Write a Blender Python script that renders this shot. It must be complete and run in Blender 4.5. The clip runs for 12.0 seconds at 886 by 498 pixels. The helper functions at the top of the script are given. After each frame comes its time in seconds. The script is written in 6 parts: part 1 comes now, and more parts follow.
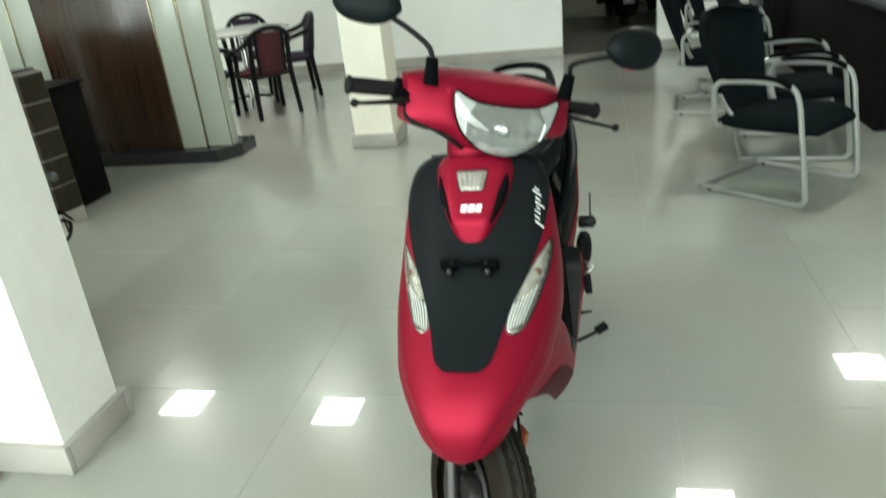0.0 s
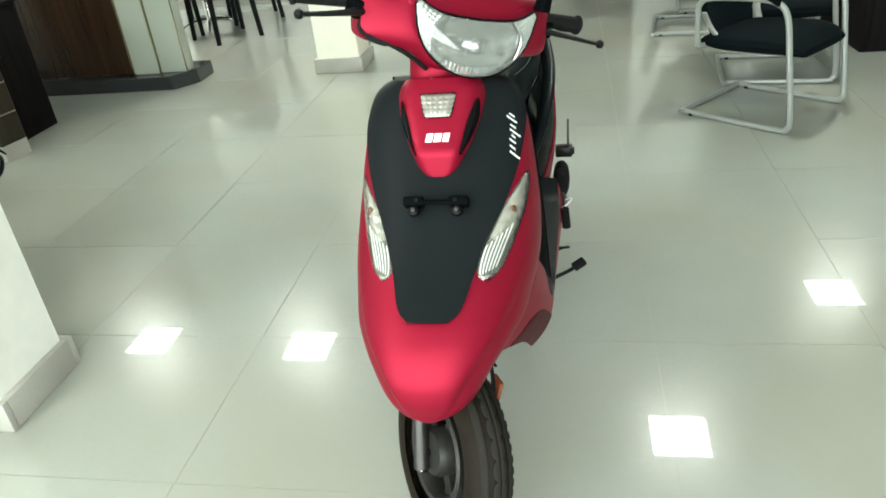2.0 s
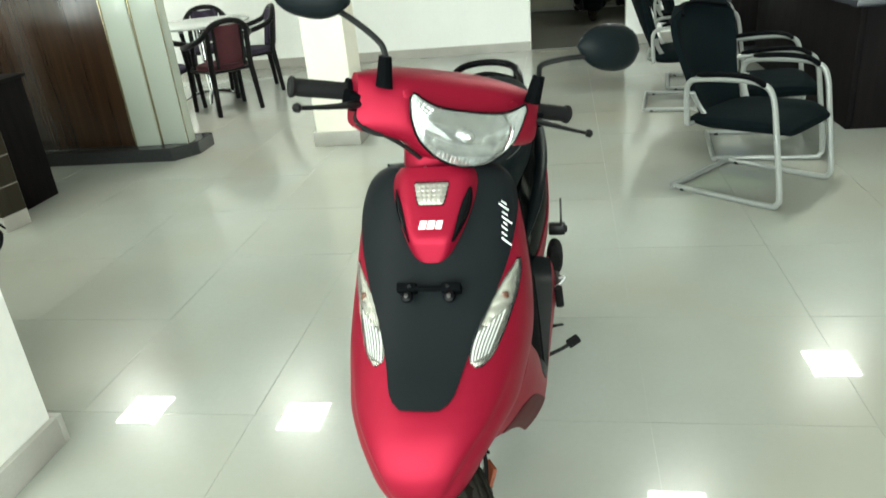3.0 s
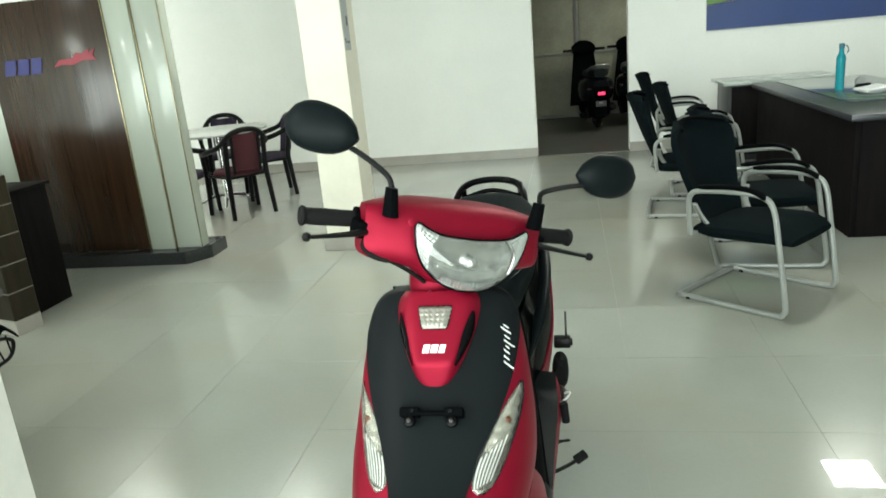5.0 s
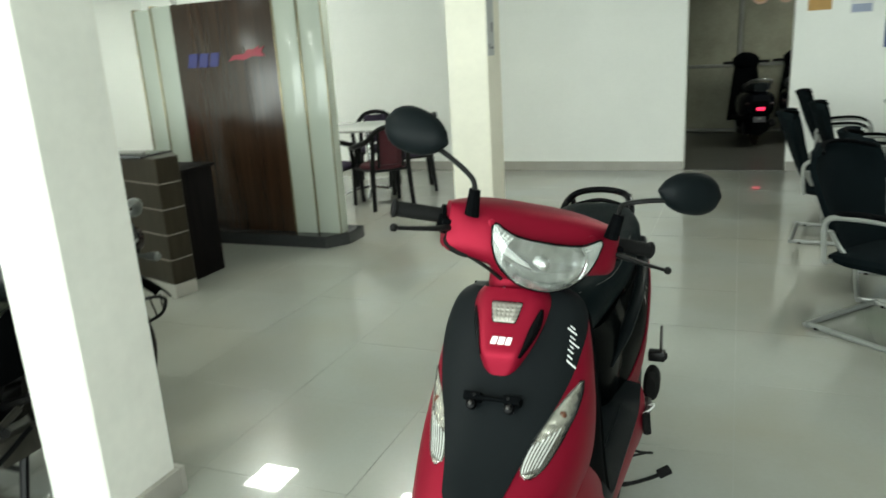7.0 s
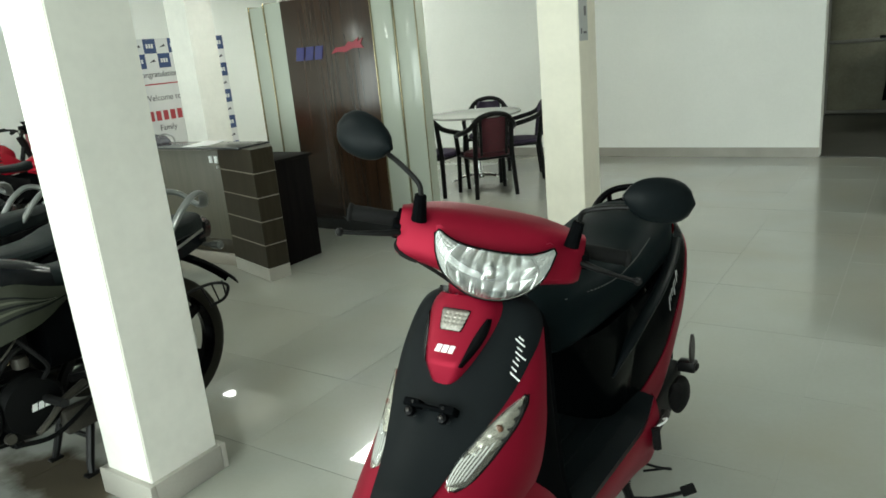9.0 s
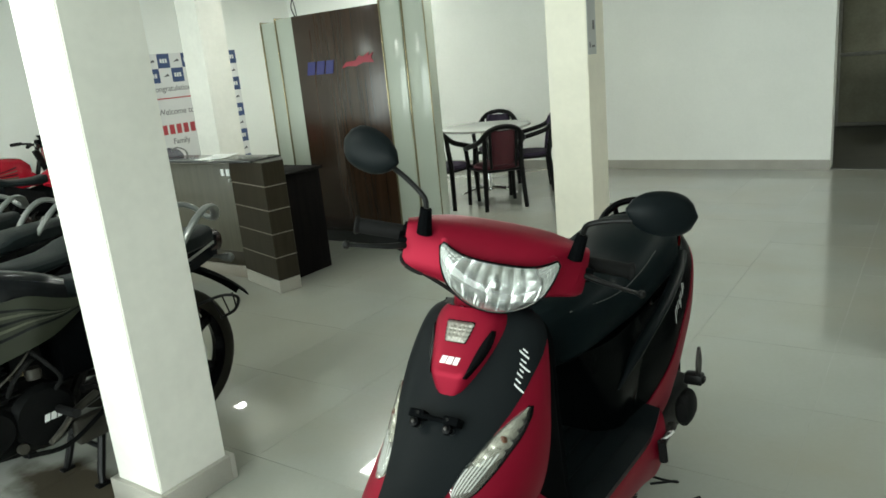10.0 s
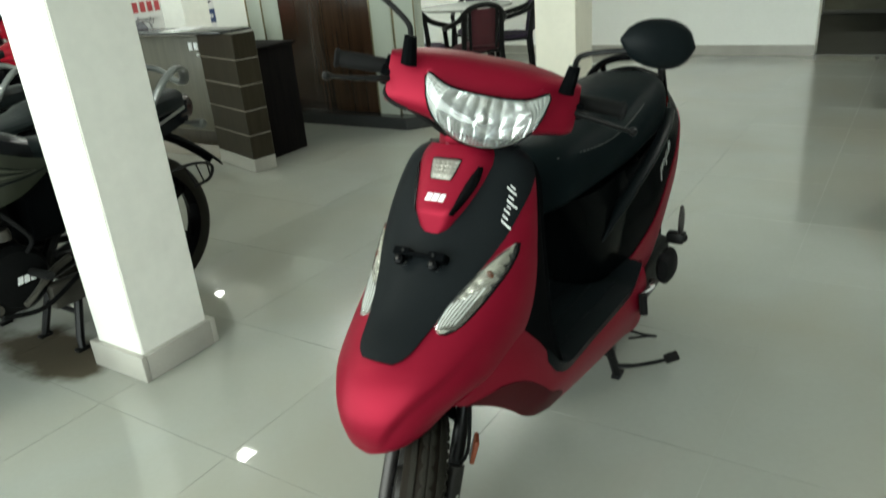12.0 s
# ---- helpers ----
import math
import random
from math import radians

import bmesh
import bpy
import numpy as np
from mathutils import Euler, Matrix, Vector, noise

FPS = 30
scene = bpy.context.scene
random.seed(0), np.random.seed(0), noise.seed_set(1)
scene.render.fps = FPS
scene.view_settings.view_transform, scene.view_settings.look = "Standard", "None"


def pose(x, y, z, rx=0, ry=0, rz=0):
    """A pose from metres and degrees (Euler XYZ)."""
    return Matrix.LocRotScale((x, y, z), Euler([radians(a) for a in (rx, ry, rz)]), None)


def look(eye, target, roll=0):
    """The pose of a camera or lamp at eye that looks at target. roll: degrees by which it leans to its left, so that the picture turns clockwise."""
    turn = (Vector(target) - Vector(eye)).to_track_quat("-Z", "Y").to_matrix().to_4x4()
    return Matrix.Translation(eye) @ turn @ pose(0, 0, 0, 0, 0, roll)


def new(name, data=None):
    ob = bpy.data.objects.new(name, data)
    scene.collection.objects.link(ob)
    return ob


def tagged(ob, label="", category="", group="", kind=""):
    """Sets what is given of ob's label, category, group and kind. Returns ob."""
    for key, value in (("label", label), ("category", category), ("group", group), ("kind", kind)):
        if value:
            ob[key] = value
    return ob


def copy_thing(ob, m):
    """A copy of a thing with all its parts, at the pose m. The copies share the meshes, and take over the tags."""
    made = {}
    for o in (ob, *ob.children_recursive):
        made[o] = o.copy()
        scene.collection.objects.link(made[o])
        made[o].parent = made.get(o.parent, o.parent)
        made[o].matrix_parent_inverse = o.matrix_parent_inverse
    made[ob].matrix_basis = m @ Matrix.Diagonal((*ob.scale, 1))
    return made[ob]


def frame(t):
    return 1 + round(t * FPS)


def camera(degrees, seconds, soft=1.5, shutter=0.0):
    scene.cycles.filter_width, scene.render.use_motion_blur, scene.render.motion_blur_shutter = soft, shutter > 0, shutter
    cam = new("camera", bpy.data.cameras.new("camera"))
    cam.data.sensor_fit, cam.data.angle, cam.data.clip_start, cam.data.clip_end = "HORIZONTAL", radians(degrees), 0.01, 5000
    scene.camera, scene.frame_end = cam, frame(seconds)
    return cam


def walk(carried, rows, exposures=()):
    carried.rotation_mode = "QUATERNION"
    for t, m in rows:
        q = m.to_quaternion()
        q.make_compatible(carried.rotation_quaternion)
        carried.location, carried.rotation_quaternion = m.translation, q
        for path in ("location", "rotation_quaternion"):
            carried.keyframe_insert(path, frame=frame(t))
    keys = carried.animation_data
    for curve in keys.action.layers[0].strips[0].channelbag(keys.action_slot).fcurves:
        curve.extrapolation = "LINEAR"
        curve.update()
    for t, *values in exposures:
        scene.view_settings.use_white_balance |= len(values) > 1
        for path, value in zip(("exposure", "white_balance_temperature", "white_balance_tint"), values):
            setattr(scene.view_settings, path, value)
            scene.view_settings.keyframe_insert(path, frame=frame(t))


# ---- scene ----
cam = camera(63.0, 12.0, soft=1.6, shutter=0.5)
PATH = [
    (0, (0.984, -1.899, 1.361), (0.564, -0.11, 0.57), -6.2),
    (0.5, (0.984, -1.812, 1.317), (0.603, -0.105, 0.347), -7.0),
    (1, (0.959, -1.766, 1.302), (0.588, -0.074, 0.304), -7.1),
    (1.5, (0.956, -1.749, 1.299), (0.584, -0.056, 0.302), -6.9),
    (2, (0.966, -1.739, 1.302), (0.616, -0.026, 0.33), -6.2),
    (2.5, (0.973, -1.737, 1.321), (0.627, 0.015, 0.422), -6.1),
    (3, (0.977, -1.733, 1.344), (0.638, 0.062, 0.53), -5.6),
    (3.2, (0.979, -1.733, 1.353), (0.632, 0.076, 0.574), -6.1),
    (4.8, (0.996, -1.731, 1.399), (0.624, 0.144, 0.811), -5.5),
    (5, (0.997, -1.744, 1.405), (0.639, 0.141, 0.842), -5.3),
    (5.5, (1.002, -1.751, 1.42), (0.586, 0.137, 0.911), -5.6),
    (6, (1.015, -1.735, 1.42), (0.489, 0.134, 0.94), -6.0),
    (6.5, (1.056, -1.746, 1.418), (0.479, 0.113, 0.962), -7.4),
    (7, (1.158, -1.825, 1.418), (0.419, -0.043, 0.891), -3.4),
    (7.5, (1.241, -1.791, 1.408), (0.303, -0.112, 0.862), -3.6),
    (7.7, (1.294, -1.723, 1.409), (0.267, -0.099, 0.857), -3.2),
    (9.3, (1.522, -1.61, 1.435), (0.402, -0.039, 0.907), -6.3),
    (9.5, (1.523, -1.609, 1.438), (0.382, -0.049, 0.923), -7.0),
    (10, (1.533, -1.621, 1.434), (0.415, -0.042, 0.927), -5.5),
    (10.5, (1.53, -1.623, 1.419), (0.421, -0.039, 0.906), -5.3),
    (11, (1.535, -1.639, 1.39), (0.444, -0.063, 0.819), -5.2),
    (11.5, (1.513, -1.624, 1.342), (0.451, -0.058, 0.694), -4.2),
    (12, (1.503, -1.634, 1.298), (0.471, -0.106, 0.524), -4.9),
]
EXPOSURES = [(0, 0.43), (0.5, 0.48), (1.0, 0.72), (2.0, 0.80), (3.0, 0.88), (5.0, 0.57), (6.5, 0.46), (7.5, 0.07), (9.3, 0.06), (11, 0.04), (12, 0.12)]
walk(cam, [(t, look(eye, target, roll)) for t, eye, target, roll in PATH], EXPOSURES)

# ---- light ----
CEIL = 2.62
FRONT = -4.6
BACK = 6.49
LEFT = -6.6
RIGHT = 5.2

world = bpy.data.worlds.new("world")
scene.world = world
world.use_nodes = True
wn = world.node_tree.nodes
sky = wn.new("ShaderNodeTexSky")
sky.sky_type = "NISHITA"
sky.sun_disc = False
sky.sun_elevation = radians(50)
sky.sun_rotation = radians(150)
world.node_tree.links.new(sky.outputs[0], wn["Background"].inputs[0])
wn["Background"].inputs[1].default_value = 0.1


def area_lamp(name, m, sx, sy, watts, colour):
    data = bpy.data.lights.new(name, "AREA")
    data.shape, data.size, data.size_y, data.energy, data.color = "RECTANGLE", sx, sy, watts, colour
    ob = new(name, data)
    ob.matrix_world = m
    return ob


# daylight through the glazed shop front behind the camera
area_lamp("shop_front_daylight", pose(-1.5, FRONT + 0.12, 1.3, 90, 0, 0), 9.0, 2.3, 400, (0.88, 1.0, 0.94))

# ---- materials ----


def material(name, colour, rough=0.5, metal=0.0, vary=0.06, scale=6.0, bump=0.0, bump_scale=120.0, coat=0.0, spec=0.5, rough_vary=0.08, each=0.0, ior=1.5, world=False, warm=0.0, coat_rough=0.08):
    """A surface with a coarse and a fine variation of its colour and gloss, and a fine relief."""
    m = bpy.data.materials.new(name)
    m.use_nodes = True
    nt = m.node_tree
    n, link = nt.nodes, nt.links.new
    b = n["Principled BSDF"]
    b.inputs["Roughness"].default_value = rough
    b.inputs["Metallic"].default_value = metal
    b.inputs["Coat Weight"].default_value = coat
    b.inputs["Coat Roughness"].default_value = coat_rough
    b.inputs["Specular IOR Level"].default_value = spec
    b.inputs["IOR"].default_value = ior
    co = n.new("ShaderNodeTexCoord")
    big, small = n.new("ShaderNodeTexNoise"), n.new("ShaderNodeTexNoise")
    big.inputs["Scale"].default_value, big.inputs["Detail"].default_value = scale, 4
    small.inputs["Scale"].default_value, small.inputs["Detail"].default_value = bump_scale, 3
    where = n.new("ShaderNodeNewGeometry").outputs["Position"] if world else co.outputs["Object"]
    link(where, big.inputs["Vector"])
    link(where, small.inputs["Vector"])
    add = n.new("ShaderNodeMath")
    add.operation = "MULTIPLY_ADD"
    add.inputs[1].default_value = 0.35
    link(small.outputs["Fac"], add.inputs[0])
    link(big.outputs["Fac"], add.inputs[2])
    ramp = n.new("ShaderNodeMapRange")
    ramp.inputs["From Min"].default_value, ramp.inputs["From Max"].default_value = 0.35, 1.0
    ramp.inputs["To Min"].default_value, ramp.inputs["To Max"].default_value = 1 - vary, 1 + vary
    link(add.outputs[0], ramp.inputs["Value"])
    last = ramp.outputs[0]
    if each:
        info = n.new("ShaderNodeObjectInfo")
        r2 = n.new("ShaderNodeMapRange")
        r2.inputs["To Min"].default_value, r2.inputs["To Max"].default_value = 1 - each, 1 + each
        link(info.outputs["Random"], r2.inputs["Value"])
        mul = n.new("ShaderNodeMath")
        mul.operation = "MULTIPLY"
        link(last, mul.inputs[0])
        link(r2.outputs[0], mul.inputs[1])
        last = mul.outputs[0]
    sc = n.new("ShaderNodeVectorMath")
    sc.operation = "SCALE"
    sc.inputs[0].default_value = colour
    link(last, sc.inputs["Scale"])
    link(sc.outputs[0], b.inputs["Base Color"])
    if warm:
        # faint brownish clouds
        cloud, tint, ramp2 = n.new("ShaderNodeTexNoise"), n.new("ShaderNodeMix"), n.new("ShaderNodeMapRange")
        cloud.inputs["Scale"].default_value, cloud.inputs["Detail"].default_value, cloud.inputs["Distortion"].default_value = 0.9, 5, 0.6
        ramp2.inputs["From Min"].default_value, ramp2.inputs["From Max"].default_value = 0.38, 0.68
        ramp2.inputs["To Max"].default_value = warm
        tint.data_type = "RGBA"
        tint.inputs["B"].default_value = (colour[0] * 0.98, colour[1] * 0.90, colour[2] * 0.80, 1)
        link(where, cloud.inputs["Vector"])
        link(cloud.outputs["Fac"], ramp2.inputs["Value"])
        link(ramp2.outputs[0], tint.inputs["Factor"])
        link(sc.outputs[0], tint.inputs["A"])
        link(tint.outputs["Result"], b.inputs["Base Color"])
    if rough >= 0.4:
        rr = n.new("ShaderNodeMapRange")
        rr.inputs["From Min"].default_value, rr.inputs["From Max"].default_value = 0.3, 0.7
        rr.inputs["To Min"].default_value, rr.inputs["To Max"].default_value = rough - rough_vary / 2, min(rough + rough_vary / 2, 1)
        link(big.outputs["Fac"], rr.inputs["Value"])
        link(rr.outputs[0], b.inputs["Roughness"])
    if bump:
        bp = n.new("ShaderNodeBump")
        bp.inputs["Strength"].default_value, bp.inputs["Distance"].default_value = bump, 0.002
        link(small.outputs["Fac"], bp.inputs["Height"])
        link(bp.outputs[0], b.inputs["Normal"])
    return m


def wood(name, dark, light, rough=0.35, scale=(1, 1, 0.08), coat=0.0, ior=1.5):
    """Wood with its grain along z."""
    m = material(name, light, rough, coat=coat, ior=ior)
    nt = m.node_tree
    n, link = nt.nodes, nt.links.new
    co, mp, tex, mix = n.new("ShaderNodeTexCoord"), n.new("ShaderNodeMapping"), n.new("ShaderNodeTexNoise"), n.new("ShaderNodeValToRGB")
    mp.inputs["Scale"].default_value = scale
    tex.inputs["Scale"].default_value, tex.inputs["Detail"].default_value, tex.inputs["Distortion"].default_value = 28, 6, 0.8
    mix.color_ramp.elements[0].position, mix.color_ramp.elements[1].position = 0.3, 0.7
    mix.color_ramp.elements[0].color, mix.color_ramp.elements[1].color = (*dark, 1), (*light, 1)
    link(co.outputs["Object"], mp.inputs["Vector"])
    link(mp.outputs[0], tex.inputs["Vector"])
    link(tex.outputs["Fac"], mix.inputs[0])
    link(mix.outputs[0], n["Principled BSDF"].inputs["Base Color"])
    return m


def glowing(name, colour, strength):
    m = bpy.data.materials.new(name)
    m.use_nodes = True
    b = m.node_tree.nodes["Principled BSDF"]
    b.inputs["Base Color"].default_value = (*colour, 1)
    b.inputs["Emission Color"].default_value = (*colour, 1)
    b.inputs["Emission Strength"].default_value = strength
    return m


def glass(name, colour, rough=0.0, ior=1.45, weight=1.0):
    m = bpy.data.materials.new(name)
    m.use_nodes = True
    b = m.node_tree.nodes["Principled BSDF"]
    b.inputs["Base Color"].default_value = (*colour, 1)
    b.inputs["Roughness"].default_value = rough
    b.inputs["IOR"].default_value = ior
    b.inputs["Transmission Weight"].default_value = weight
    return m


M_WALL = material("white_wall_paint", (0.86, 0.875, 0.835), 0.6, vary=0.05, scale=1.2, bump=0.12, bump_scale=40)
# for the unseen east wall: grey instead of white, to weaken light from that side
M_EAST = material("light_cutting_wall_grey", (0.42, 0.425, 0.40), 0.6, vary=0.06, scale=1.2, bump=0.12, bump_scale=40)
M_CEIL = material("white_ceiling_paint", (0.80, 0.81, 0.78), 0.8, vary=0.03, scale=1.0, bump=0.1, bump_scale=60)
M_COLUMN = material("white_column_paint", (0.81, 0.80, 0.74), 0.5, vary=0.09, scale=3.5, bump=0.12, bump_scale=30)
M_CREAM = material("cream_column_paint", (0.86, 0.82, 0.70), 0.5, vary=0.07, scale=3.5, bump=0.12, bump_scale=30)
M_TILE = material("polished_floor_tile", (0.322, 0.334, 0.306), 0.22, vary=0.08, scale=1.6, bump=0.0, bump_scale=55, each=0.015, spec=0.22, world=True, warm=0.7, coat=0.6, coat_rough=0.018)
def shaded_stain(mat, cx, cy, rx, ry, colour, most):
    """A ragged stain with shade painted into it on a floor material, at a place of the floor."""
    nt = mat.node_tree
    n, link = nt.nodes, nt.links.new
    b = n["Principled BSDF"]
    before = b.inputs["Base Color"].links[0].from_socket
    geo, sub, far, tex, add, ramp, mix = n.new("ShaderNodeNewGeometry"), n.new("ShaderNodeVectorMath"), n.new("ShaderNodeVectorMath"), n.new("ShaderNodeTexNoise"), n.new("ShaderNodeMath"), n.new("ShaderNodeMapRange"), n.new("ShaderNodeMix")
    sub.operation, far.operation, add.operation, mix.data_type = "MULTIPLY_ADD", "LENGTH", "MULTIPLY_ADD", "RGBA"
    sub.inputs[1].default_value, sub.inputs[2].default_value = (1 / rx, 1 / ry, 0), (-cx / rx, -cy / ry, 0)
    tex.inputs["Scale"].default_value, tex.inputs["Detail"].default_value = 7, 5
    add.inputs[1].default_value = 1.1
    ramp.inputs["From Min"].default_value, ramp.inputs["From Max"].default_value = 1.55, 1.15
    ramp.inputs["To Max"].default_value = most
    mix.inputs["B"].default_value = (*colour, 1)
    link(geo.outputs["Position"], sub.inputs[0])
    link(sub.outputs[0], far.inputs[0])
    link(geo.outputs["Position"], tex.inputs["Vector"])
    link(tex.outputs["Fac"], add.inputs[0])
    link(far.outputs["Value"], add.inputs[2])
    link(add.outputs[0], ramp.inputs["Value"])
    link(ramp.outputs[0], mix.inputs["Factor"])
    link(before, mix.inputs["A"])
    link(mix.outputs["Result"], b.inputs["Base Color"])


# brown oil stain, painted wider and darker to carry the shade under the motorcycle
shaded_stain(M_TILE, -1.08, -0.47, 0.40, 0.17, (0.060, 0.044, 0.024), 0.9)
M_GROUT = material("grey_grout", (0.305, 0.312, 0.287), 0.9, vary=0.35, scale=1.3)
M_SKIRT = material("grey_skirting_tile", (0.37, 0.355, 0.315), 0.3, vary=0.12, scale=5)
M_RED = material("satin_red_paint", (0.225, 0.004, 0.020), 0.45, metal=0.5, vary=0.05, scale=3, bump=0.03, bump_scale=900, coat=0.0, spec=0.2)
M_BLACK = material("matt_black_plastic", (0.0018, 0.0022, 0.0026), 0.75, vary=0.15, scale=5, bump=0.1, bump_scale=600, spec=0.5, ior=1.09)
M_PANEL = material("satin_black_panel", (0.0075, 0.0092, 0.0102), 0.40, vary=0.1, scale=4, bump=0.05, bump_scale=800, spec=0.5, ior=1.13)
M_GLOSS = material("gloss_black", (0.0025, 0.0025, 0.003), 0.25, vary=0.1, ior=1.16)
M_RUBBER = material("black_rubber", (0.009, 0.009, 0.009), 0.75, spec=0.5, ior=1.2, vary=0.25, scale=9, bump=0.2, bump_scale=250)
M_TYRE = material("dusty_tyre_rubber", (0.0175, 0.0160, 0.0125), 0.8, ior=1.2, vary=0.3, scale=9, bump=0.25, bump_scale=200)
M_SIDEWALL = material("brown_black_sidewall_rubber", (0.0115, 0.0085, 0.0058), 0.6, ior=1.18, vary=0.35, scale=14, bump=0.15, bump_scale=120)
M_SEAT = material("black_vinyl", (0.0042, 0.0080, 0.0092), 0.46, vary=0.25, scale=8, bump=0.25, bump_scale=420, spec=0.5, ior=1.105)
M_BIKESEAT = material("grey_black_vinyl", (0.008, 0.0115, 0.0125), 0.38, vary=0.2, scale=7, bump=0.15, bump_scale=380, spec=0.5, ior=1.21)
M_STEEL = material("brushed_steel", (0.55, 0.55, 0.54), 0.28, metal=1.0, vary=0.1, scale=12)
M_CHROME = material("chrome", (0.8, 0.8, 0.79), 0.07, metal=1.0, vary=0.03)
M_ALLOY = material("dark_grey_alloy", (0.03, 0.028, 0.026), 0.45, metal=0.5, spec=0.25, vary=0.2, scale=14)
M_BLACKMETAL = material("black_painted_steel", (0.006, 0.006, 0.006), 0.35, ior=1.25, vary=0.2, scale=12)
M_ENGINE = material("dark_cast_metal", (0.0045, 0.0048, 0.0050), 0.45, ior=1.16, metal=0.1, vary=0.3, scale=15, bump=0.2, bump_scale=150)
M_WHITEPLASTIC = material("white_lettering", (0.80, 0.81, 0.80), 0.4, vary=0.03)
M_SILVERPAINT = material("silver_grey_frame_paint", (0.31, 0.32, 0.30), 0.35, metal=0.25, vary=0.08, scale=9)
M_STRIPE = material("pale_grey_stripe", (0.27, 0.28, 0.255), 0.35, vary=0.04)
M_DARKWOOD = wood("dark_wenge_laminate", (0.023, 0.0185, 0.0120), (0.037, 0.030, 0.0195), 0.3, ior=1.25)
M_DESKPANEL = wood("blackish_wood_laminate", (0.005, 0.0045, 0.005), (0.010, 0.008, 0.008), 0.6, ior=1.12)
M_BROWN = wood("walnut_laminate", (0.022, 0.0112, 0.0062), (0.038, 0.0195, 0.0108), 0.19, scale=(1, 1, 0.03))
M_BEIGE = wood("olive_brown_laminate", (0.056, 0.050, 0.033), (0.078, 0.070, 0.048), 0.35, scale=(1, 1, 0.06))
M_LINE = material("pale_groove_strip", (0.24, 0.21, 0.175), 0.35, vary=0.1)
M_FROST = material("frosted_pale_green_glass", (0.39, 0.42, 0.36), 0.14, vary=0.05, scale=2, spec=0.6)
M_GOLDTRIM = material("brass_strip", (0.36, 0.30, 0.19), 0.25, metal=1.0, vary=0.08)
M_PLINTH = material("dark_granite", (0.025, 0.026, 0.027), 0.15, vary=0.3, scale=60)
M_LED = glowing("led_panel", (0.94, 1.0, 0.91), 46.0)
M_LENS = glass("clear_lens", (0.97, 0.98, 0.97), 0.03)
M_AMBER = material("amber_plastic", (0.24, 0.060, 0.028), 0.25)
M_AMBERDARK = material("dull_amber_bulb", (0.09, 0.035, 0.018), 0.2, vary=0.2, scale=40)
M_REDLENS = material("red_lens", (0.35, 0.01, 0.012), 0.15)
M_MIRROR = material("mirror_glass", (0.85, 0.86, 0.86), 0.02, metal=1.0, vary=0.01)

# ---- tools to build with ----


def part(name, bm, mat, parent=None, label="", smooth=True):
    """Links a bmesh as one mesh object, under a thing or a part."""
    me = bpy.data.meshes.new(name)
    bmesh.ops.recalc_face_normals(bm, faces=bm.faces)
    if smooth:
        for f in bm.faces:
            f.smooth = True
        for e in bm.edges:
            if len(e.link_faces) == 2 and e.calc_face_angle(0) > 0.6:
                e.smooth = False
    bm.to_mesh(me)
    bm.free()
    for m in mat if isinstance(mat, (list, tuple)) else [mat]:
        me.materials.append(m)
    ob = new(name, me)
    if parent:
        ob.parent = parent
    if label:
        ob["label"] = label
    return ob


def thing(name, m, label, category, group=""):
    ob = new(name)
    ob.empty_display_size = 0.1
    ob.matrix_world = m
    return tagged(ob, label, category, group)


def box_into(bm, x0, y0, z0, x1, y1, z1, bevel=0.0, seg=2, m=None):
    r = bmesh.ops.create_cube(bm, size=1)
    vs = r["verts"]
    for v in vs:
        v.co = Vector(((x0 + x1) / 2 + v.co.x * (x1 - x0), (y0 + y1) / 2 + v.co.y * (y1 - y0), (z0 + z1) / 2 + v.co.z * (z1 - z0)))
    es = list({e for v in vs for e in v.link_edges})
    if bevel:
        out = bmesh.ops.bevel(bm, geom=es, offset=bevel, segments=seg, profile=0.5, affect="EDGES")
        vs = list({v for f in out["faces"] for v in f.verts})
    if m is not None:
        for v in vs:
            v.co = m @ v.co
    return bm


def box(x0, y0, z0, x1, y1, z1, bevel=0.0, seg=2, m=None):
    return box_into(bmesh.new(), x0, y0, z0, x1, y1, z1, bevel, seg, m)


def spline(points, steps):
    """A smooth curve through the points, as Vectors."""
    p = [Vector(q) for q in points]
    p = [2 * p[0] - p[1], *p, 2 * p[-1] - p[-2]]
    out = []
    for a, b, c, d in zip(p, p[1:], p[2:], p[3:]):
        for k in range(steps):
            t = k / steps
            out.append(0.5 * (2 * b + (c - a) * t + (2 * a - 5 * b + 4 * c - d) * t * t + (3 * b - a - 3 * c + d) * t**3))
    out.append(p[-2])
    return out


